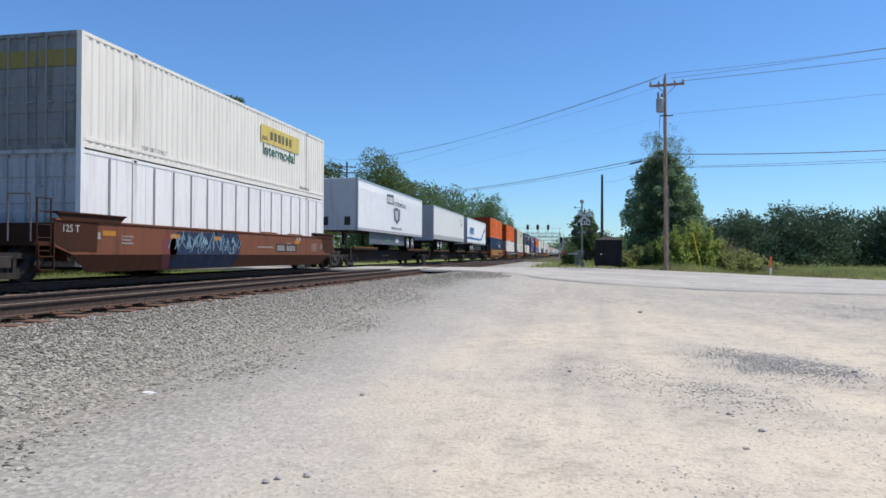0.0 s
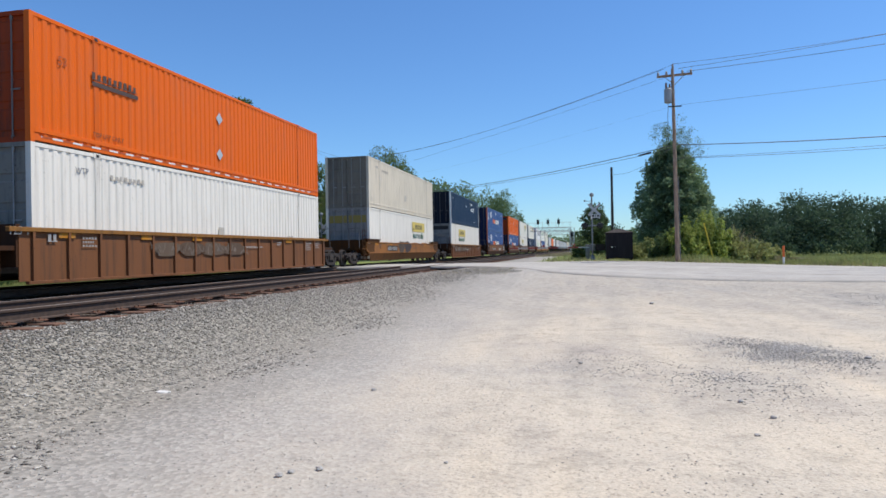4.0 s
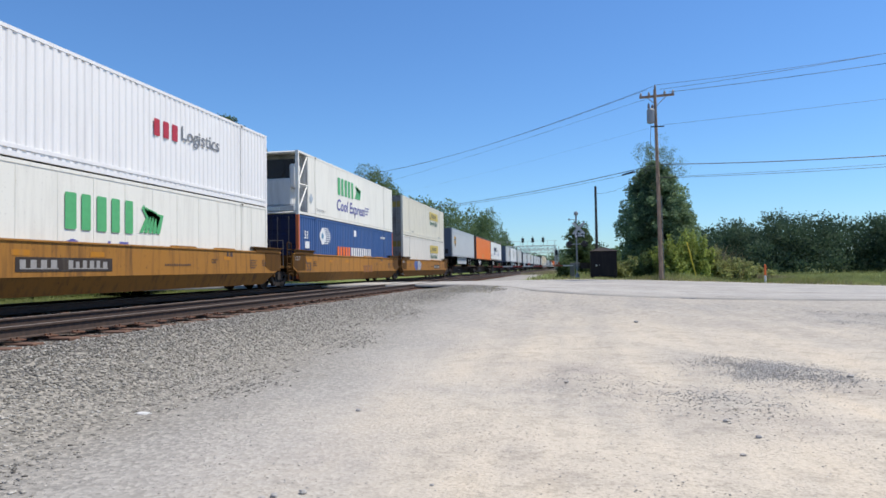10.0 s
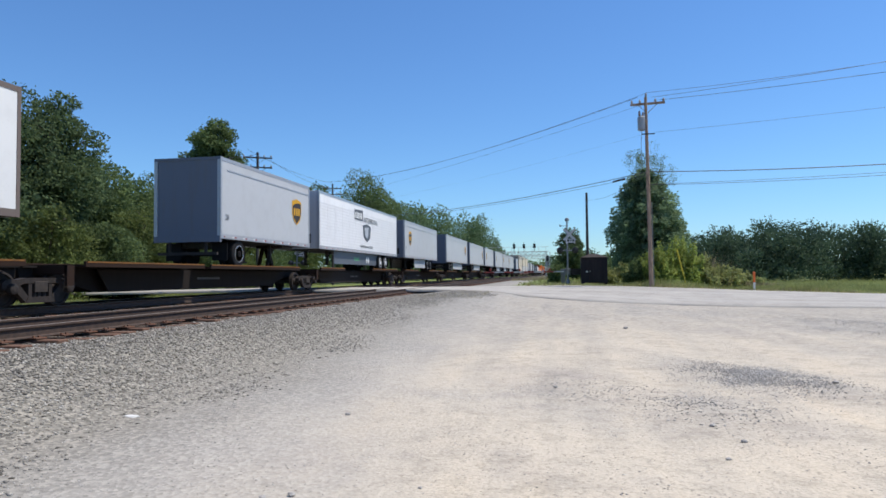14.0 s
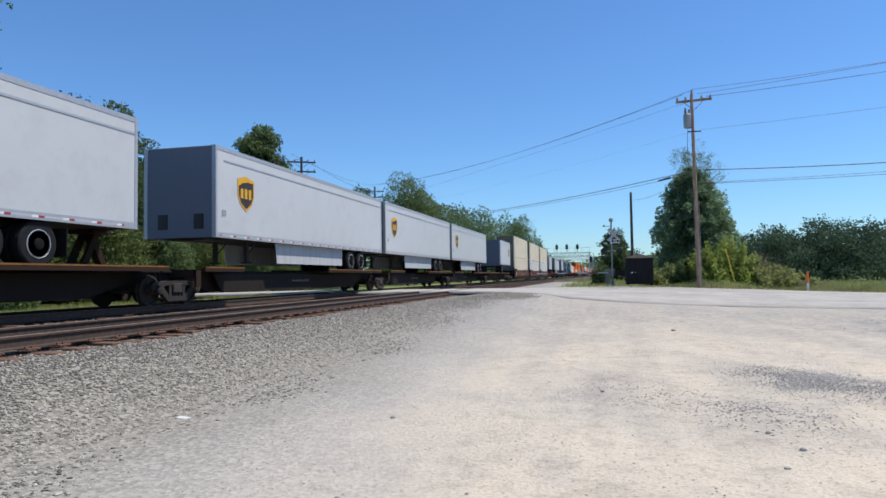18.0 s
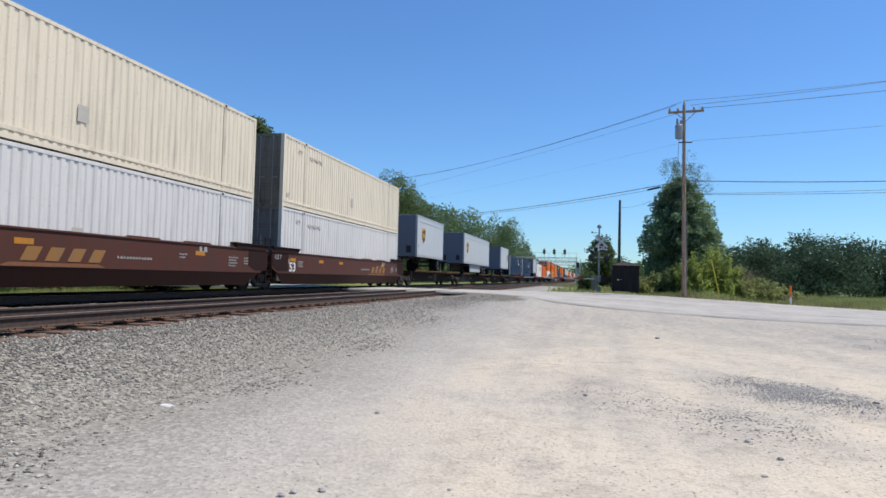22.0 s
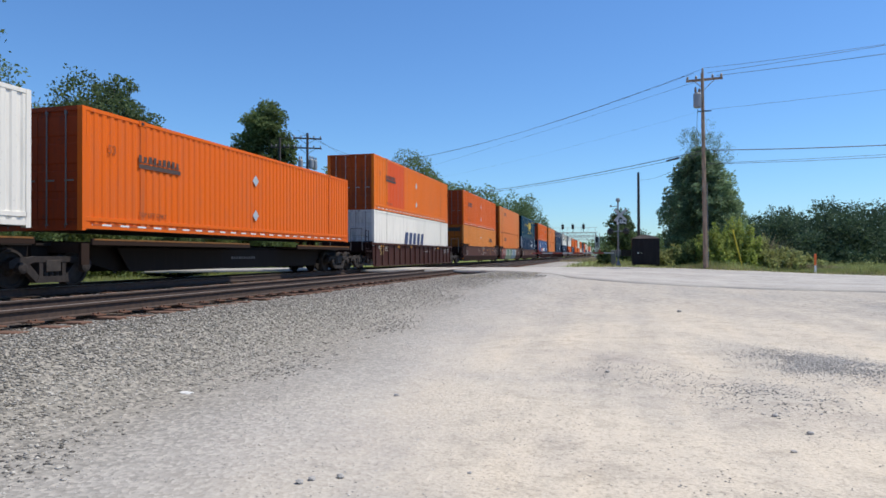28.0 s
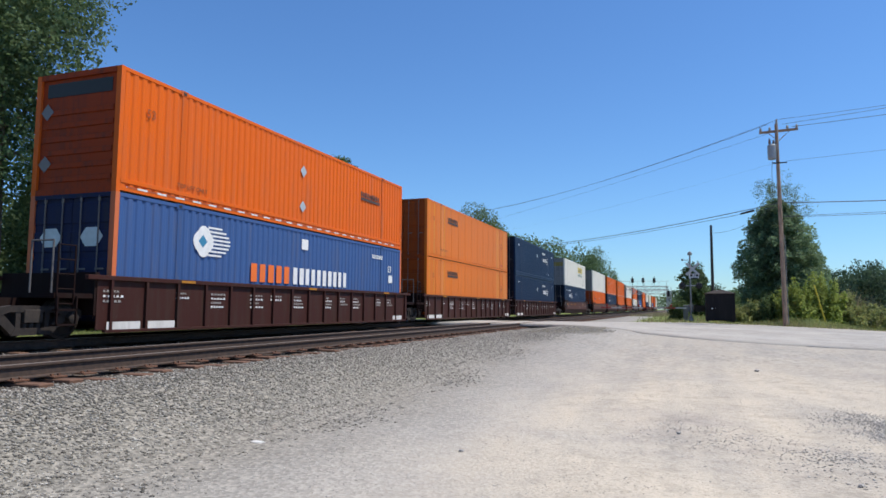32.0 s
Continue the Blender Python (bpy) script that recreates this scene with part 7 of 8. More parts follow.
def woods(name, spots, n, size, mat, label, seed, shell=.45):
    """A far belt of trees as one mass of leaf clumps; spots are (x, y, height, radius)."""
    r = random.Random(seed)
    ls = []
    for x, y, h, rr in spots:
        z0 = float(ground_z(x, y))
        for i in range(6):
            f = (i + .5) / 6
            a = r.uniform(0, 6.28)
            o = rr * r.uniform(.1, .6)
            s = rr * r.uniform(.5, .8) * (1 - .35 * f)
            ls.append((x + o * math.cos(a), y + o * math.sin(a), z0 + h * (.08 + .78 * f), s, s, min(h * .17, (h * (.92 - .78 * f)) + .4)))
    V, F = leaves(ls, n, size, seed, shell)
    keep = V.reshape(-1, 4, 3)[:, :, 2].min(1) > -1.3
    V = V.reshape(-1, 4, 3)[keep].reshape(-1, 3)
    F = np.arange(len(V)).reshape(-1, 4)
    return tagged(new(name, mesh_tris(name, V, F, mat)), label, "woods", kind="stuff")


rw = random.Random(11)
left_spots = [(-33 + rw.uniform(-4, 3) + (y - 115) * 0.02, y, float(np.interp(y, (115, 140, 186, 254, 300, 330), (17.5, 17, 21.5, 21.5, 16, 11))) + rw.uniform(-1.5, 1.5), 6 + rw.uniform(-.8, 1.5)) for y in range(116, 330, 9)]
left_spots += [(-44 + rw.uniform(-5, 4), y, 14 + rw.uniform(-2, 2), 7) for y in range(70, 330, 13)]
woods("woods_along_track", left_spots, 140000, .30, LEAF_FAR, "green woods running along the far side of the railway", 61)
near_back = [(-41 + rw.uniform(-3, 3), y, 8.5 + rw.uniform(-2, 1.5), 4.5) for y in range(8, 72, 6)]
woods("woods_behind_shrubs", near_back, 40000, .24, LEAF_DARK, "dark woods behind the shrubs across the tracks", 62)
right_spots = []
for i in range(34):
    a = radians(9 + i * 1.45)
    d = 118 + rw.uniform(-6, 9)
    right_spots.append((d * math.sin(a), d * math.cos(a), 8.3 + rw.uniform(-1.4, 1.5), 5.2 + rw.uniform(-.7, 1)))
    right_spots.append(((d + 9) * math.sin(a), (d + 9) * math.cos(a), 8.9 + rw.uniform(-1.2, 2.0), 5.5))
right_spots += [(rw.uniform(4, 34), rw.uniform(98, 125), 6.6 + rw.uniform(-1.5, 2), 4) for _ in range(16)]
woods("woods_across_field", right_spots, 220000, .21, LEAF_BELT, "dense dark green belt of trees across the field", 63)
dist = [(x, 330 + rw.uniform(-30, 40) + abs(x) * .1, 12 + rw.uniform(-2, 3), 11) for x in range(-40, 420, 13) if not (-22 < x < -1)]
dist += [(x, 640 + rw.uniform(-30, 60), 17 + rw.uniform(-3, 3), 14) for x in range(-110, 90, 13)]
woods("distant_woods", dist, 50000, .7, LEAF_FAR, "hazy distant woods at the end of the tracks", 64)

# the tree, bushes and tall weeds beside the pole
spruce(6.9, 56.0, 9.4, 3.15, "dense blue-green evergreen tree with ragged layered boughs", 70)
spruce(8.6, 57.5, 6.6, 2.2, "smaller dense evergreen tree beside a taller one", 72, 190, 190)
twiggy_tree(7.4, 56.8, 11.5, 2.6, "half-bare tree with fine grey twigs and few leaves", 71, 4500)


def bush(x, y, height, radius, mat, label, seed, n=9000, shoots=40):
    """A ragged bush: a low mass of small leaves with leafy shoots standing out of it."""
    r = np.random.default_rng(seed)
    z0 = float(ground_z(x, y)) - .03
    e = thing("shrub", (x, y, z0), label, "shrub")
    bm = bmesh.new()
    P = []
    for i in range(shoots):
        a, q = r.uniform(0, 6.28), radius * r.uniform(.05, .95)
        base = np.array((math.cos(a) * q * .6, math.sin(a) * q * .6, 0))
        h = height * (1 - .5 * (q / radius) ** 2) * r.uniform(.7, 1.15)
        tip = np.array((math.cos(a) * q * 1.1, math.sin(a) * q * 1.1, h)) + r.normal(0, .12, 3)
        beam(bm, tuple(base), tuple(tip), .014, 3, .004)
        k = n // (2 * shoots)
        t = r.uniform(.2, 1, k)[:, None]
        P.append(base + (tip - base) * t + r.normal(0, 1, (k, 3)) * (.05 + .16 * (1 - t)))
    part("stem", bm, bark_mat((0.07, 0.06, 0.04), (0.16, 0.14, 0.09)), e)
    k = n // 2
    d = r.normal(0, 1, (k, 3))
    d /= np.linalg.norm(d, axis=1)[:, None]
    d[:, 2] = np.abs(d[:, 2])
    P.append(d * (np.array((radius, radius, height * .82)) * r.uniform(.35, 1, k)[:, None] ** .6) * (1 + .2 * np.sin(d[:, :1] * 7 + seed) * np.sin(d[:, 2:] * 6)))
    C = np.concatenate(P)
    C[:, 2] = np.maximum(C[:, 2], .05)
    k = len(C)
    a = r.normal(0, 1, (k, 3)) + np.array((0, 0, .3))
    a /= np.linalg.norm(a, axis=1)[:, None]
    b = np.cross(a, r.normal(0, 1, (k, 3)))
    b /= np.linalg.norm(b, axis=1)[:, None]
    s = r.uniform(.05, .11, k)[:, None]
    V = np.stack([C - a * s, C - b * s * .55, C + a * s, C + b * s * .55], 1).reshape(-1, 3)
    V[:, 2] = np.maximum(V[:, 2], .01)
    place("foliage", mesh_tris("foliage", V, np.arange(4 * k).reshape(k, 4), mat), mat, e)
    return e


bush(6.1, 42.6, 2.5, 1.25, LEAF_LIGHT, "bright green bush beside the utility pole", 73, 11000, 50)
bush(7.5, 43.4, 2.9, 1.35, LEAF_LIGHT, "bright green bush beside the utility pole", 74, 12000, 60)
bush(4.9, 43.4, 1.9, 1.0, LEAF_MID, "green bush at the foot of the utility pole", 82, 6000, 30)
bush(9.0, 44.2, 1.9, 1.4, LEAF_GRASS, "dull green bush among tall weeds", 75, 9000, 50)
bush(10.4, 44.6, 1.25, 1.4, LEAF_GRASS, "low mound of green weeds", 76, 7000, 40)
bush(11.9, 45.0, .8, 1.3, LEAF_GRASS, "low mound of green weeds", 77, 5000, 30)
bush(3.9, 46.2, 1.25, 1.2, LEAF_GRASS, "low green bush behind the dark hut", 78, 5000, 30)
bush(3.2, 49.0, 1.6, 1.3, LEAF_MID, "low green bush behind the dark hut", 79, 4500, 24)
bush(-0.2, 47.5, 1.5, 0.8, LEAF_MID, "small green bush at the crossing signal", 80, 3600, 20)
tree(1.2, 66.0, 4.6, 1.7, LEAF_DARK, "small dark tree beyond the crossing signal", 81, 5000, .15, .05, 6)


def grass(name, label, n, xr, yr, hr, mat, seed, mask=None, crest=None):
    r = np.random.default_rng(seed)
    x, y = r.uniform(*xr, n), yr[0] + (yr[1] - yr[0]) * r.uniform(0, 1, n) ** 1.6
    if mask is not None:
        k = mask(x, y, r)
        x, y = x[k], y[k]
    n = len(x)
    h = r.uniform(*hr, n) * (0.7 + 0.5 * np.sin(x * .8) * np.sin(y * .55 + 1))
    if crest is not None:
        h = h * crest(x, y)
    a = r.uniform(0, 6.28, n)
    w = 0.012 + 0.018 * r.uniform(0, 1, n)
    z = ground_z(x, y) - 0.02
    lean = r.normal(0, .3, (n, 2)) * h[:, None]
    A = np.stack([x - np.cos(a) * w, y - np.sin(a) * w, z], 1)
    B = np.stack([x + np.cos(a) * w, y + np.sin(a) * w, z], 1)
    C = np.stack([x + lean[:, 0], y + lean[:, 1], z + h], 1)
    V = np.stack([A, B, C], 1).reshape(-1, 3)
    return tagged(new(name, mesh_tris(name, V, np.arange(3 * n).reshape(n, 3), mat)), label, "grass", kind="stuff")


def off_hut(x, y, r):
    """Bare, trodden ground round the hut and the signal; thin near the road's edge."""
    hut = (x > .2) & (x < 3.6) & (y > 41.6) & (y < 45.4)
    thin = r.uniform(0, 1, len(x)) < sstep(38.6, 40.6, y + .5 * np.sin(x * 1.3)) * sstep(-1.5, 4.5, x) + .12
    return ~hut & thin


def mound(x, y):
    return .35 + 1.0 * np.exp(-((x - 8.6) / 2.1) ** 2 - ((y - 45.6) / 2.6) ** 2)


grass("grass_verge", "dull green and dry roadside grass", 70000, (-2.5, 46), (38.9, 75), (.14, .42), LEAF_GRASS, 91, off_hut)
grass("dry_verge", "dry yellowed grass along the road", 22000, (-2.0, 40), (38.8, 47), (.08, .3), LEAF_DRY, 98, off_hut)
grass("tall_weeds", "tall dry weeds with pale seed heads behind the road", 9000, (6.8, 13.5), (43.5, 49), (1.0, 2.0), LEAF_DRY, 92, None, mound)
grass("tall_green_weeds", "tall green weeds behind the road", 22000, (5.2, 18), (40.4, 50), (.5, 1.4), LEAF_GRASS, 97, None, mound)
grass("field_grass", "pale green grass of the field beyond the road", 36000, (8, 95), (46, 112), (.3, .8), LEAF_GRASS, 93)
grass("grass_across_tracks", "green grass strip on the far side of the tracks", 34000, (-27, -20.6), (3, 62), (.08, .34), LEAF_GRASS, 94, lambda x, y, r: ~((y > ROAD_Y0 - .4) & (y < ROAD_Y1 + .4)))
grass("grass_along_track", "thin dry grass along the ballast", 6000, (-5.0, -1.5), (70, 150), (.1, .4), LEAF_DRY, 95)
grass("grass_tuft", "thin dry grass beside the crossing", 500, (-5.8, -3.0), (25.5, 30.5), (.03, .13), LEAF_DRY, 96)

# ---------------------------------------------------------------- poles and wires
def insulator(bm, x, y, z, h=.2):
    lathe(bm, [(.03, 0), (.06, .02), (.07, h * .5), (.04, h * .6), (.065, h * .7), (.03, h)], "z", 8, (x, y, z))


def pole_thing(x, y, height, r, material, label, arms=(), cans=(), lean=0.0):
    z0 = float(ground_z(x, y)) - .1
    e = thing("utility_pole", (x, y, z0), label, "utility pole")
    bm = bmesh.new()
    lathe(bm, [(r * (1 - .35 * i / 6), (height + .1) * i / 6) for i in range(7)], "z", 12)
    for v in bm.verts:
        v.co.x += lean * v.co.z / (height + .1)
    part("post", bm, material, e)
    for z, half, turn in arms:
        bm = bmesh.new()
        c, s = math.cos(turn), math.sin(turn)
        p, q = Vector((-half * c, -half * s, z)), Vector((half * c, half * s, z))
        d = Vector((-s, c, 0)) * .16
        v = [bm.verts.new(w + Vector((-s, c, 0)) * k * .05 + d + Vector((0, 0, m * .06))) for w in (p, q) for k in (-1, 1) for m in (-1, 1)]
        for f in ((0, 1, 3, 2), (4, 6, 7, 5), (0, 4, 5, 1), (2, 3, 7, 6), (0, 2, 6, 4), (1, 5, 7, 3)):
            bm.faces.new([v[i] for i in f])
        arm = part("crossarm", bm, material, e)
        for k in (-.92, -.45, .45, .92):
            bm = bmesh.new()
            w = Vector((half * c * k, half * s * k, z + .06)) + d
            insulator(bm, w.x, w.y, w.z)
            part("insulator", bm, plain((.32, .30, .28), .35), arm)
        bm = bmesh.new()
        for k in (-.55, .55):
            beam(bm, Vector((half * c * k, half * s * k, z - .05)) + d, Vector((0, 0, z - .55)) + d * .8, .018, 5)
        part("arm_brace", bm, material, arm)
    for dx, dy, z in cans:
        bm = bmesh.new()
        lathe(bm, [(.14, 0), (.205, .04), (.215, .1), (.215, .70), (.225, .74), (.18, .82), (.05, .88)], "z", 16, (dx, dy, z))
        can = part("transformer", bm, plain((.30, .32, .34), .5, .2), e, "grey steel transformer can")
        bm = bmesh.new()
        insulator(bm, dx - .1, dy, z + .86, .3)
        insulator(bm, dx + .1, dy, z + .86, .22)
        part("bushing", bm, plain((.25, .18, .14), .4), can)
        bm = bmesh.new()
        beam(bm, (0, 0, z + .55), (dx, dy, z + .55), .035, 5)
        beam(bm, (0, 0, z + .2), (dx, dy, z + .2), .035, 5)
        part("bracket", bm, STEEL_DARK, can)
    return e


PX, PY = 5.1, 39.2
main_pole = pole_thing(PX, PY, 10.85, .125, POLE_WOOD, "brown wooden utility pole with a crossarm and transformer", [(10.62, .95, radians(-9))], [(-.36, -.05, 9.02)], -.1)
bm = bmesh.new()
insulator(bm, -.08, 0, 10.93, .3)
part("top_insulator", bm, plain((.3, .29, .28), .4), main_pole)
bm = bmesh.new()
beam(bm, (.15, -.03, .1), (.11, -.03, 4.9), .018, 6)
part("riser_conduit", bm, plain((.25, .25, .25), .5), main_pole)
bm = bmesh.new()
box(bm, -.36, .34, -.16, -.11, 8.78, 8.84)
part("wire_bracket", bm, STEEL_DARK, main_pole)
bm = bmesh.new()
for q in range(6):
    beam(bm, (-.36 - .05 * math.sin(q * .5), -.1, 8.95 - q * .35), (-.36 - .05 * math.sin(q * .5 + .5), -.1, 8.6 - q * .35), .012, 4)
part("drop_lead", bm, plain((.09, .09, .10), .6), main_pole)
pole_thing(2.5, 62.0, 8.1, .15, POLE_DARK, "bare dark utility pole without a crossarm")
pole_thing(-25.9, 54.1, 12.1, .16, POLE_DARK, "dark utility pole with two crossarms and three transformers", [(11.75, 1.25, .5), (10.9, 1.25, .5)], [(-.45, -.45, 9.0), (.48, .5, 9.0), (.5, -.3, 9.0)])
pole_thing(-28.0, 53.0, 11.6, .13, POLE_DARK, "dark utility pole carrying a switch arm", [(10.9, .8, .3)])
pole_thing(-29.9, 84.9, 13.6, .17, POLE_DARK, "dark utility pole with two crossarms", [(13.1, 1.3, .6), (12.3, 1.3, .6)])
pole_thing(40.0, 30.0, 14.9, .18, POLE_WOOD, "brown wooden utility pole with a crossarm", [(14.3, 1.1, -.3)])


def wire(p, q, sag, r, label, n=18):
    bm = bmesh.new()
    p, q = Vector(p), Vector(q)
    pts = [p.lerp(q, i / n) - Vector((0, 0, sag * 4 * (i / n) * (1 - i / n))) for i in range(n + 1)]
    side = (q - p).cross(Vector((0, 0, 1))).normalized() * r
    rings = [[bm.verts.new(c + d) for d in (side, Vector((0, 0, r)), -side, Vector((0, 0, -r)))] for c in pts]
    for a, b in zip(rings, rings[1:]):
        for i in range(4):
            bm.faces.new((a[i], a[(i + 1) % 4], b[(i + 1) % 4], b[i]))
    ob = place("overhead_wire", finish(bm, "overhead_wire"), plain((.055, .06, .07), .6), None)
    return tagged(ob, label, "wire", "overhead wires")


W0 = "thin dark overhead wire strung between the poles"
wire((PX - .55, PY, 10.75), (-30.2, 84.9, 13.36), .97, .013, W0)
wire((PX - .1, PY, 10.95), (-29.6, 84.9, 13.3), .95, .009, W0)
wire((PX - .4, PY, 10.28), (-29.9, 84.9, 10.9), .2, .0075, W0)
wire((PX, PY, 8.66), (-29.9, 84.9, 9.9), .5, .003, W0)
wire((PX, PY, 6.45), (-29.9, 84.9, 8.8), .95, .021, "thick dark overhead cable strung between the poles")
wire((PX, PY, 6.27), (-29.9, 84.9, 8.65), .92, .012, W0)
bm = bmesh.new()
beam(bm, (3.9, 40.75, 6.30), (3.3, 41.55, 6.24), .055, 8)
tagged(part("splice_case", bm, STEEL_BLACK, None), "short black splice case slung under the cable", "splice case")
wire((PX - .05, PY, 11.0), (40, 30, 13.8), .9, .010, W0)
wire((PX + .2, PY, 10.72), (40.2, 30, 13.7), .6, .011, W0)
wire((PX + .6, PY - .4, 10.44), (40.9, 30, 12.6), .6, .013, W0)
wire((PX + .3, PY - .1, 8.67), (40, 30, 10.0), .3, .007, W0)
wire((PX, PY, 6.45), (40, 30, 7.4), .9, .023, "thick dark overhead cable strung between the poles")
wire((PX, PY, 5.72), (40, 30, 6.6), .5, .010, W0)
wire((PX, PY, 5.68), (40, 30, 6.65), .65, .012, W0)
wire((2.5, 62.0, 7.4), (PX, PY, 6.5), .5, .010, W0)
wire((-30.0, 84.9, 13.2), (-26.9, 54.1, 11.9), .5, .014, W0)
wire((-29.8, 84.9, 12.4), (-25.0, 54.1, 11.0), .5, .014, W0)
wire((-28.0, 53.0, 11.0), (-25.9, 54.1, 11.4), .1, .016, W0)

# yellow guy-wire sleeve and its anchor
bm = bmesh.new()
beam(bm, (6.75, 40.6, 2.05), (7.35, 41.0, float(ground_z(7.35, 41.0)) - .05), .035, 8)
tagged(part("guy_guard", bm, paint((.62, .50, .06), .5, .3), None), "yellow plastic guy-wire guard leaning in the bushes", "guy guard")

# marker post
mk = thing("marker_post", (10.6, 39.3, float(ground_z(10.6, 39.3)) - .03), "slim orange and white marker post in the grass", "marker post")
bm = bmesh.new()
lathe(bm, [(.055, 0), (.055, .45), (.05, .46)], "z", 10)
part("base", bm, plain((.78, .77, .74), .5), mk)
bm = bmesh.new()
lathe(bm, [(.06, .455), (.06, 1.0), (.05, 1.04), (.02, 1.06)], "z", 10)
part("sleeve", bm, plain((.80, .16, .03), .5), mk)

# ---------------------------------------------------------------- crossing equipment
hut = thing("relay_hut", (1.33, 43.0, float(ground_z(2, 43.2)) - .02), "dark painted metal equipment hut with a low hipped roof", "hut")
HUT = paint((.022, .018, .022), .7, .3, (.07, .06, .055), streak=True)
bm = bmesh.new()
box(bm, 0, 1.62, 0, 1.5, .12, 1.74)
part("body", bm, HUT, hut, bevel=.01)
bm = bmesh.new()
v = [bm.verts.new(c) for c in ((-.08, -.08, 1.74), (1.70, -.08, 1.74), (1.70, 1.58, 1.74), (-.08, 1.58, 1.74), (.6, .65, 1.98), (1.02, .65, 1.98), (1.02, .85, 1.98), (.6, .85, 1.98))]
for f in ((3, 2, 1, 0), (0, 1, 5, 4), (1, 2, 6, 5), (2, 3, 7, 6), (3, 0, 4, 7), (4, 5, 6, 7)):
    bm.faces.new([v[i] for i in f])
part("roof", bm, paint((.045, .038, .035), .8, .4), hut)
bm = bmesh.new()
box(bm, .45, 1.25, -.02, 0, .18, 1.62)
door = part("door", bm, HUT, hut, bevel=.008)
bm = bmesh.new()
box(bm, .30, .40, -.03, -.002, .80, .88)
beam(bm, (.55, -.03, .85), (.55, -.06, .85), .02, 8)
part("latch", bm, ALU, door)
for x in (.05, 1.45):
    bm = bmesh.new()
    box(bm, x, x + .12, .1, 1.4, 0, .12)
    part("skid", bm, STEEL_DARK, hut)

GX, GY = 0.5, 44.0


def crossing_mast(x, y, label, flip=1, arm=5.2):
    z0 = float(ground_z(x, y)) - .02
    e = thing("crossing_signal", (x, y, z0), label, "crossing signal")
    MG = plain((.24, .26, .28), .5, .4)
    bm = bmesh.new()
    beam(bm, (0, 0, 0), (0, 0, 4.1), .05, 10)
    lathe(bm, [(.16, 0), (.16, .06), (.10, .30), (.07, .34)], "z", 12)
    part("mast", bm, MG, e)
    for s in (-1, 1):
        bm = bmesh.new()
        q = Matrix.Rotation(radians(45 * s), 4, "Y")
        vs = box(bm, -.52, .52, -.012, .012, -.075, .075)
        for w in vs:
            w.co = q @ w.co + Vector((.15, -.09 * flip - .004 * s, 3.25))
        part("crossbuck_board", bm, plain((.50, .50, .50), .5), e)
    bm = bmesh.new()
    box(bm, -.08, .50, -.10 * flip - .012, -.10 * flip + .012, 2.66, 2.96)
    sign = part("track_count_sign", bm, plain((.72, .72, .71), .5), e)
    for a, b, c, d in ((.0, .14, 2.78, 2.92), (.2, .26, 2.78, 2.92), (.32, .46, 2.78, 2.92), (.02, .44, 2.66, 2.72)):
        bm = bmesh.new()
        box(bm, a, b, -.10 * flip - .016, -.10 * flip + .016, c, d)
        part("sign_bar", bm, STEEL_BLACK, sign)
    for dx in (-.48, .5):
        bm = bmesh.new()
        lathe(bm, [(.03, -.30), (.13, -.28), (.15, -.05), (.16, 0)], "y", 14, (dx, .0, 2.22))
        lamp = part("signal_lamp", bm, STEEL_BLACK, e)
        bm = bmesh.new()
        lathe(bm, [(.20, -.02), (.21, 0), (.20, .02)], "y", 20, (dx, -.06 * flip, 2.22))
        part("backplate", bm, STEEL_BLACK, lamp)
        bm = bmesh.new()
        lathe(bm, [(.12, -.09), (.11, -.11), (.05, -.125)], "y", 14, (dx, 0, 2.22))
        part("lens", bm, plain((.22, .012, .010), .2), lamp)
    bm = bmesh.new()
    beam(bm, (-.5, 0, 2.22), (.5, 0, 2.22), .035, 8)
    part("lamp_bar", bm, MG, e)
    bm = bmesh.new()
    lathe(bm, [(.02, 4.1), (.12, 4.12), (.14, 4.22), (.10, 4.32), (.02, 4.36)], "z", 14)
    part("bell", bm, MG, e)
    bm = bmesh.new()
    beam(bm, (-.45, 0, 3.82), (0, 0, 3.82), .022, 6)
    box(bm, -.5, -.4, -.05, .05, 3.78, 3.9)
    part("side_arm", bm, MG, e)
    bm = bmesh.new()
    box(bm, -.16, .16, .05, .38, .60, 1.05)
    part("gate_mechanism", bm, plain((.16, .17, .18), .6, .3), e, bevel=.02)
    n = 8
    for i in range(n):
        a, b = -.25 - arm * i / n, -.25 - arm * (i + 1) / n
        bm = bmesh.new()
        box(bm, b, a, -.02, .02, .80, .88)
        part("gate_arm_section", bm, plain((.34, .055, .045) if i % 2 else (.52, .52, .51), .5), e)
    for i in (1, 4, 7):
        bm = bmesh.new()
        lathe(bm, [(.03, .90), (.055, .93), (.055, 1.03), (.03, 1.06)], "z", 8, (-.25 - arm * (i + .4) / n, 0, 0))
        part("arm_lamp", bm, plain((.3, .02, .015), .3), e)
    bm = bmesh.new()
    box(bm, .2, .8, -.12, .12, .62, 1.02)
    part("counterweight", bm, STEEL_DARK, e)
    return e


crossing_mast(GX, GY, "railway crossing signal with crossbuck, lamps and lowered gate arm")
crossing_mast(-19.6, 47.6, "railway crossing signal with crossbuck across the tracks", -1, 4.0)
bm = bmesh.new()
box(bm, 0, .3, 0, .25, -.05, 1.0)
cab = part("control_box", bm, plain((.17, .18, .19), .6, .3), None, bevel=.015)
cab.matrix_basis = Matrix.Translation((.05, 46.2, float(ground_z(.2, 46.3))))
tagged(cab, "small grey steel control box behind the crossing signal", "box")


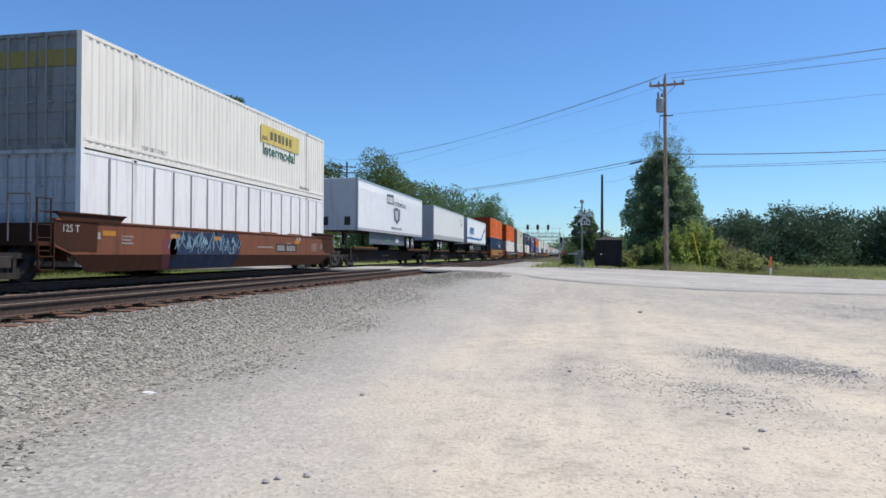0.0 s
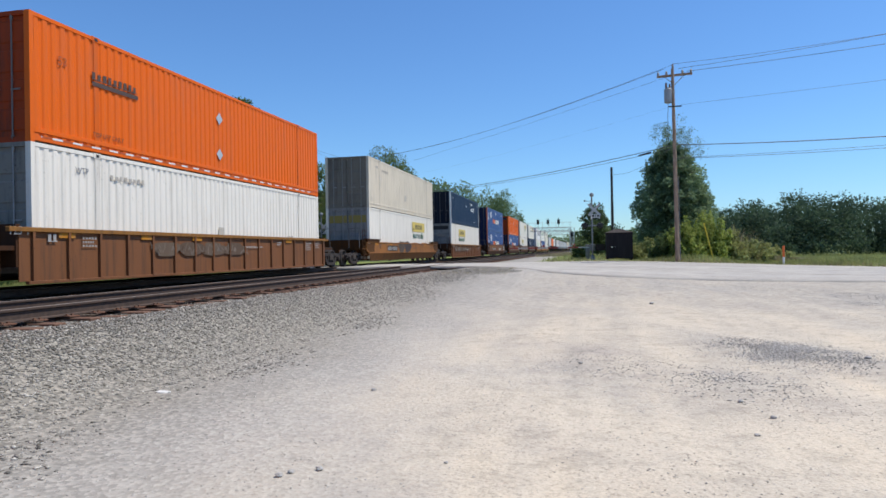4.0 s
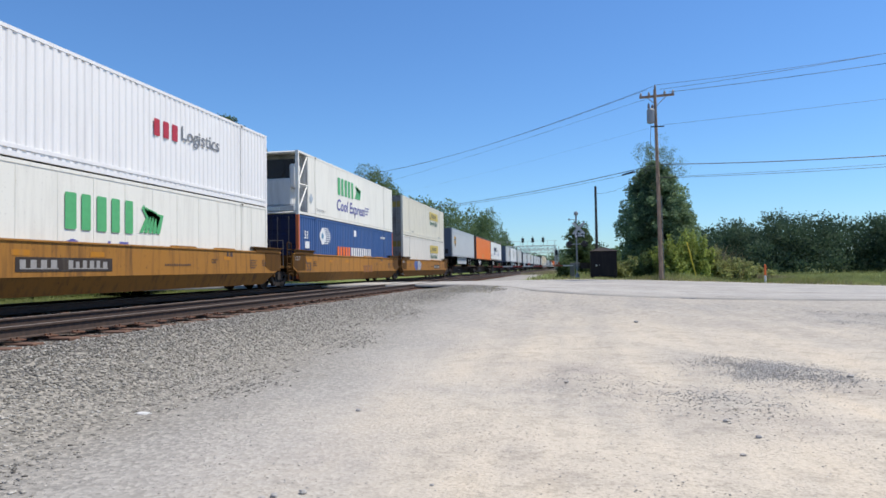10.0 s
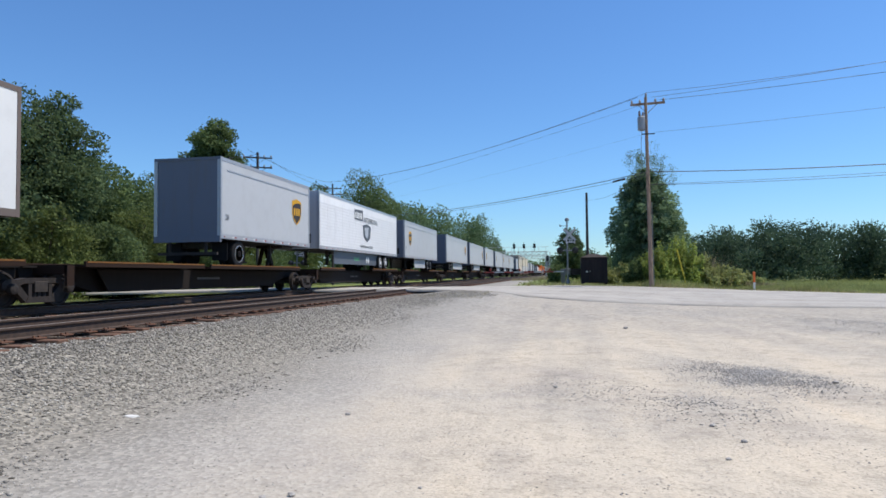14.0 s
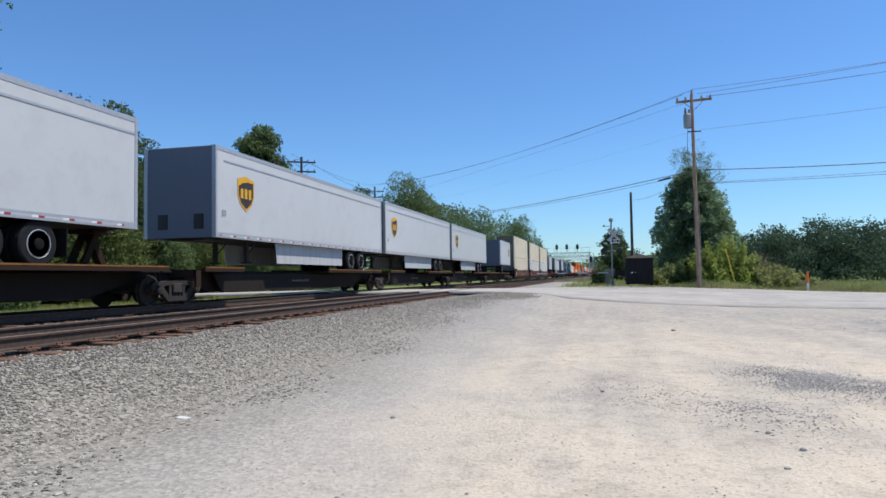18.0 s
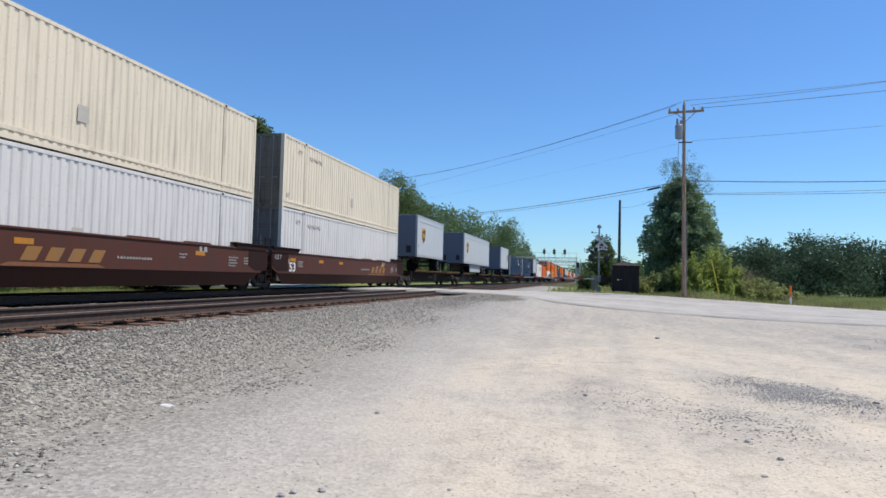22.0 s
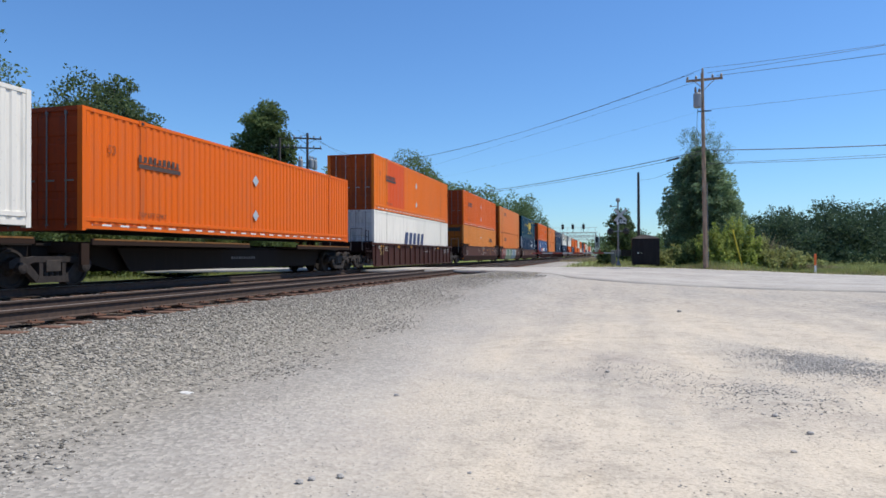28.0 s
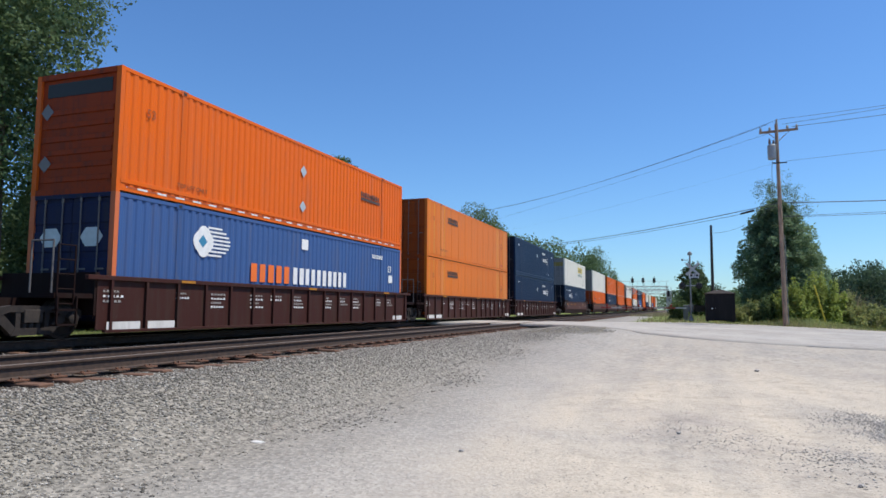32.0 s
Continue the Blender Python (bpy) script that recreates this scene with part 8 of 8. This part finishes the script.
def signal_bridge(y, x0, x1, zt, heads, label):
    e = thing("signal_bridge", (0, y, -.1), label, "signal bridge")
    MG = plain((.36, .39, .42), .5, .3)
    for x in (x0, x1):
        bm = bmesh.new()
        for dx in (-.4, .4):
            for dy in (-.4, .4):
                beam(bm, (x + dx, dy, -.4), (x + dx, dy, zt + .6), .07, 5)
        z = 0
        while z < zt - .3:
            beam(bm, (x - .4, -.4, z), (x + .4, -.4, z + .8), .035, 4)
            beam(bm, (x + .4, -.4, z), (x + .4, .4, z + .8), .035, 4)
            z += .8
        part("lattice_leg", bm, MG, e)
    bm = bmesh.new()
    for dy in (-.4, .4):
        for dz in (0, .75):
            beam(bm, (x0, dy, zt + dz), (x1, dy, zt + dz), .065, 5)
    x = x0
    while x < x1 - .5:
        for dy in (-.4, .4):
            beam(bm, (x, dy, zt), (x + .5, dy, zt + .75), .03, 4)
            beam(bm, (x + .5, dy, zt + .75), (x + 1, dy, zt), .03, 4)
        x += 1
    part("truss", bm, MG, e)
    bm = bmesh.new()
    for dz in (.75, 1.8):
        beam(bm, (x0, -.7, zt + dz), (x1, -.7, zt + dz), .03, 4)
    x = x0
    while x <= x1:
        beam(bm, (x, -.7, zt), (x, -.7, zt + 1.8), .03, 4)
        x += 1.5
    part("walkway_rail", bm, MG, e)
    for x in heads:
        bm = bmesh.new()
        beam(bm, (x, -.5, zt + .7), (x, -.5, zt + 2.9), .06, 6)
        box(bm, x - .28, x + .28, -.75, -.5, zt + 1.5, zt + 2.5)
        part("signal_head", bm, STEEL_BLACK, e, bevel=.03)
        bm = bmesh.new()
        for dz in (1.75, 2.2):
            lathe(bm, [(.12, -.80), (.12, -.76)], "y", 10, (x, 0, zt + dz))
        part("signal_lens", bm, plain((.03, .03, .03), .2), e)
    return e


signal_bridge(150.0, -16.6, -2.6, 5.0, (-10.1, -7.9, -5.6), "grey steel signal bridge over the tracks")
signal_bridge(172.0, -17.5, -3.2, 4.6, (), "grey steel signal bridge farther along the tracks")
for x, y in ((-2.2, 120.0), (-3.4, 190.0)):
    e = thing("trackside_signal", (x, y, -.3), "thin trackside signal mast beside the railway", "signal")
    bm = bmesh.new()
    beam(bm, (0, 0, 0), (0, 0, 4.2), .06, 6)
    part("mast", bm, plain((.3, .32, .34), .5, .3), e)
    bm = bmesh.new()
    box(bm, -.22, .22, -.25, -.05, 3.2, 4.2)
    part("signal_head", bm, STEEL_BLACK, e)


# ---------------------------------------------------------------- what moves
def motions():
    times = [2.0 * k for k in range(17)]
    for ob, y0, z in MOVERS:
        walk(ob, [(t, pose(TRACK_FAR, y0 - S(t), z)) for t in times])


motions()
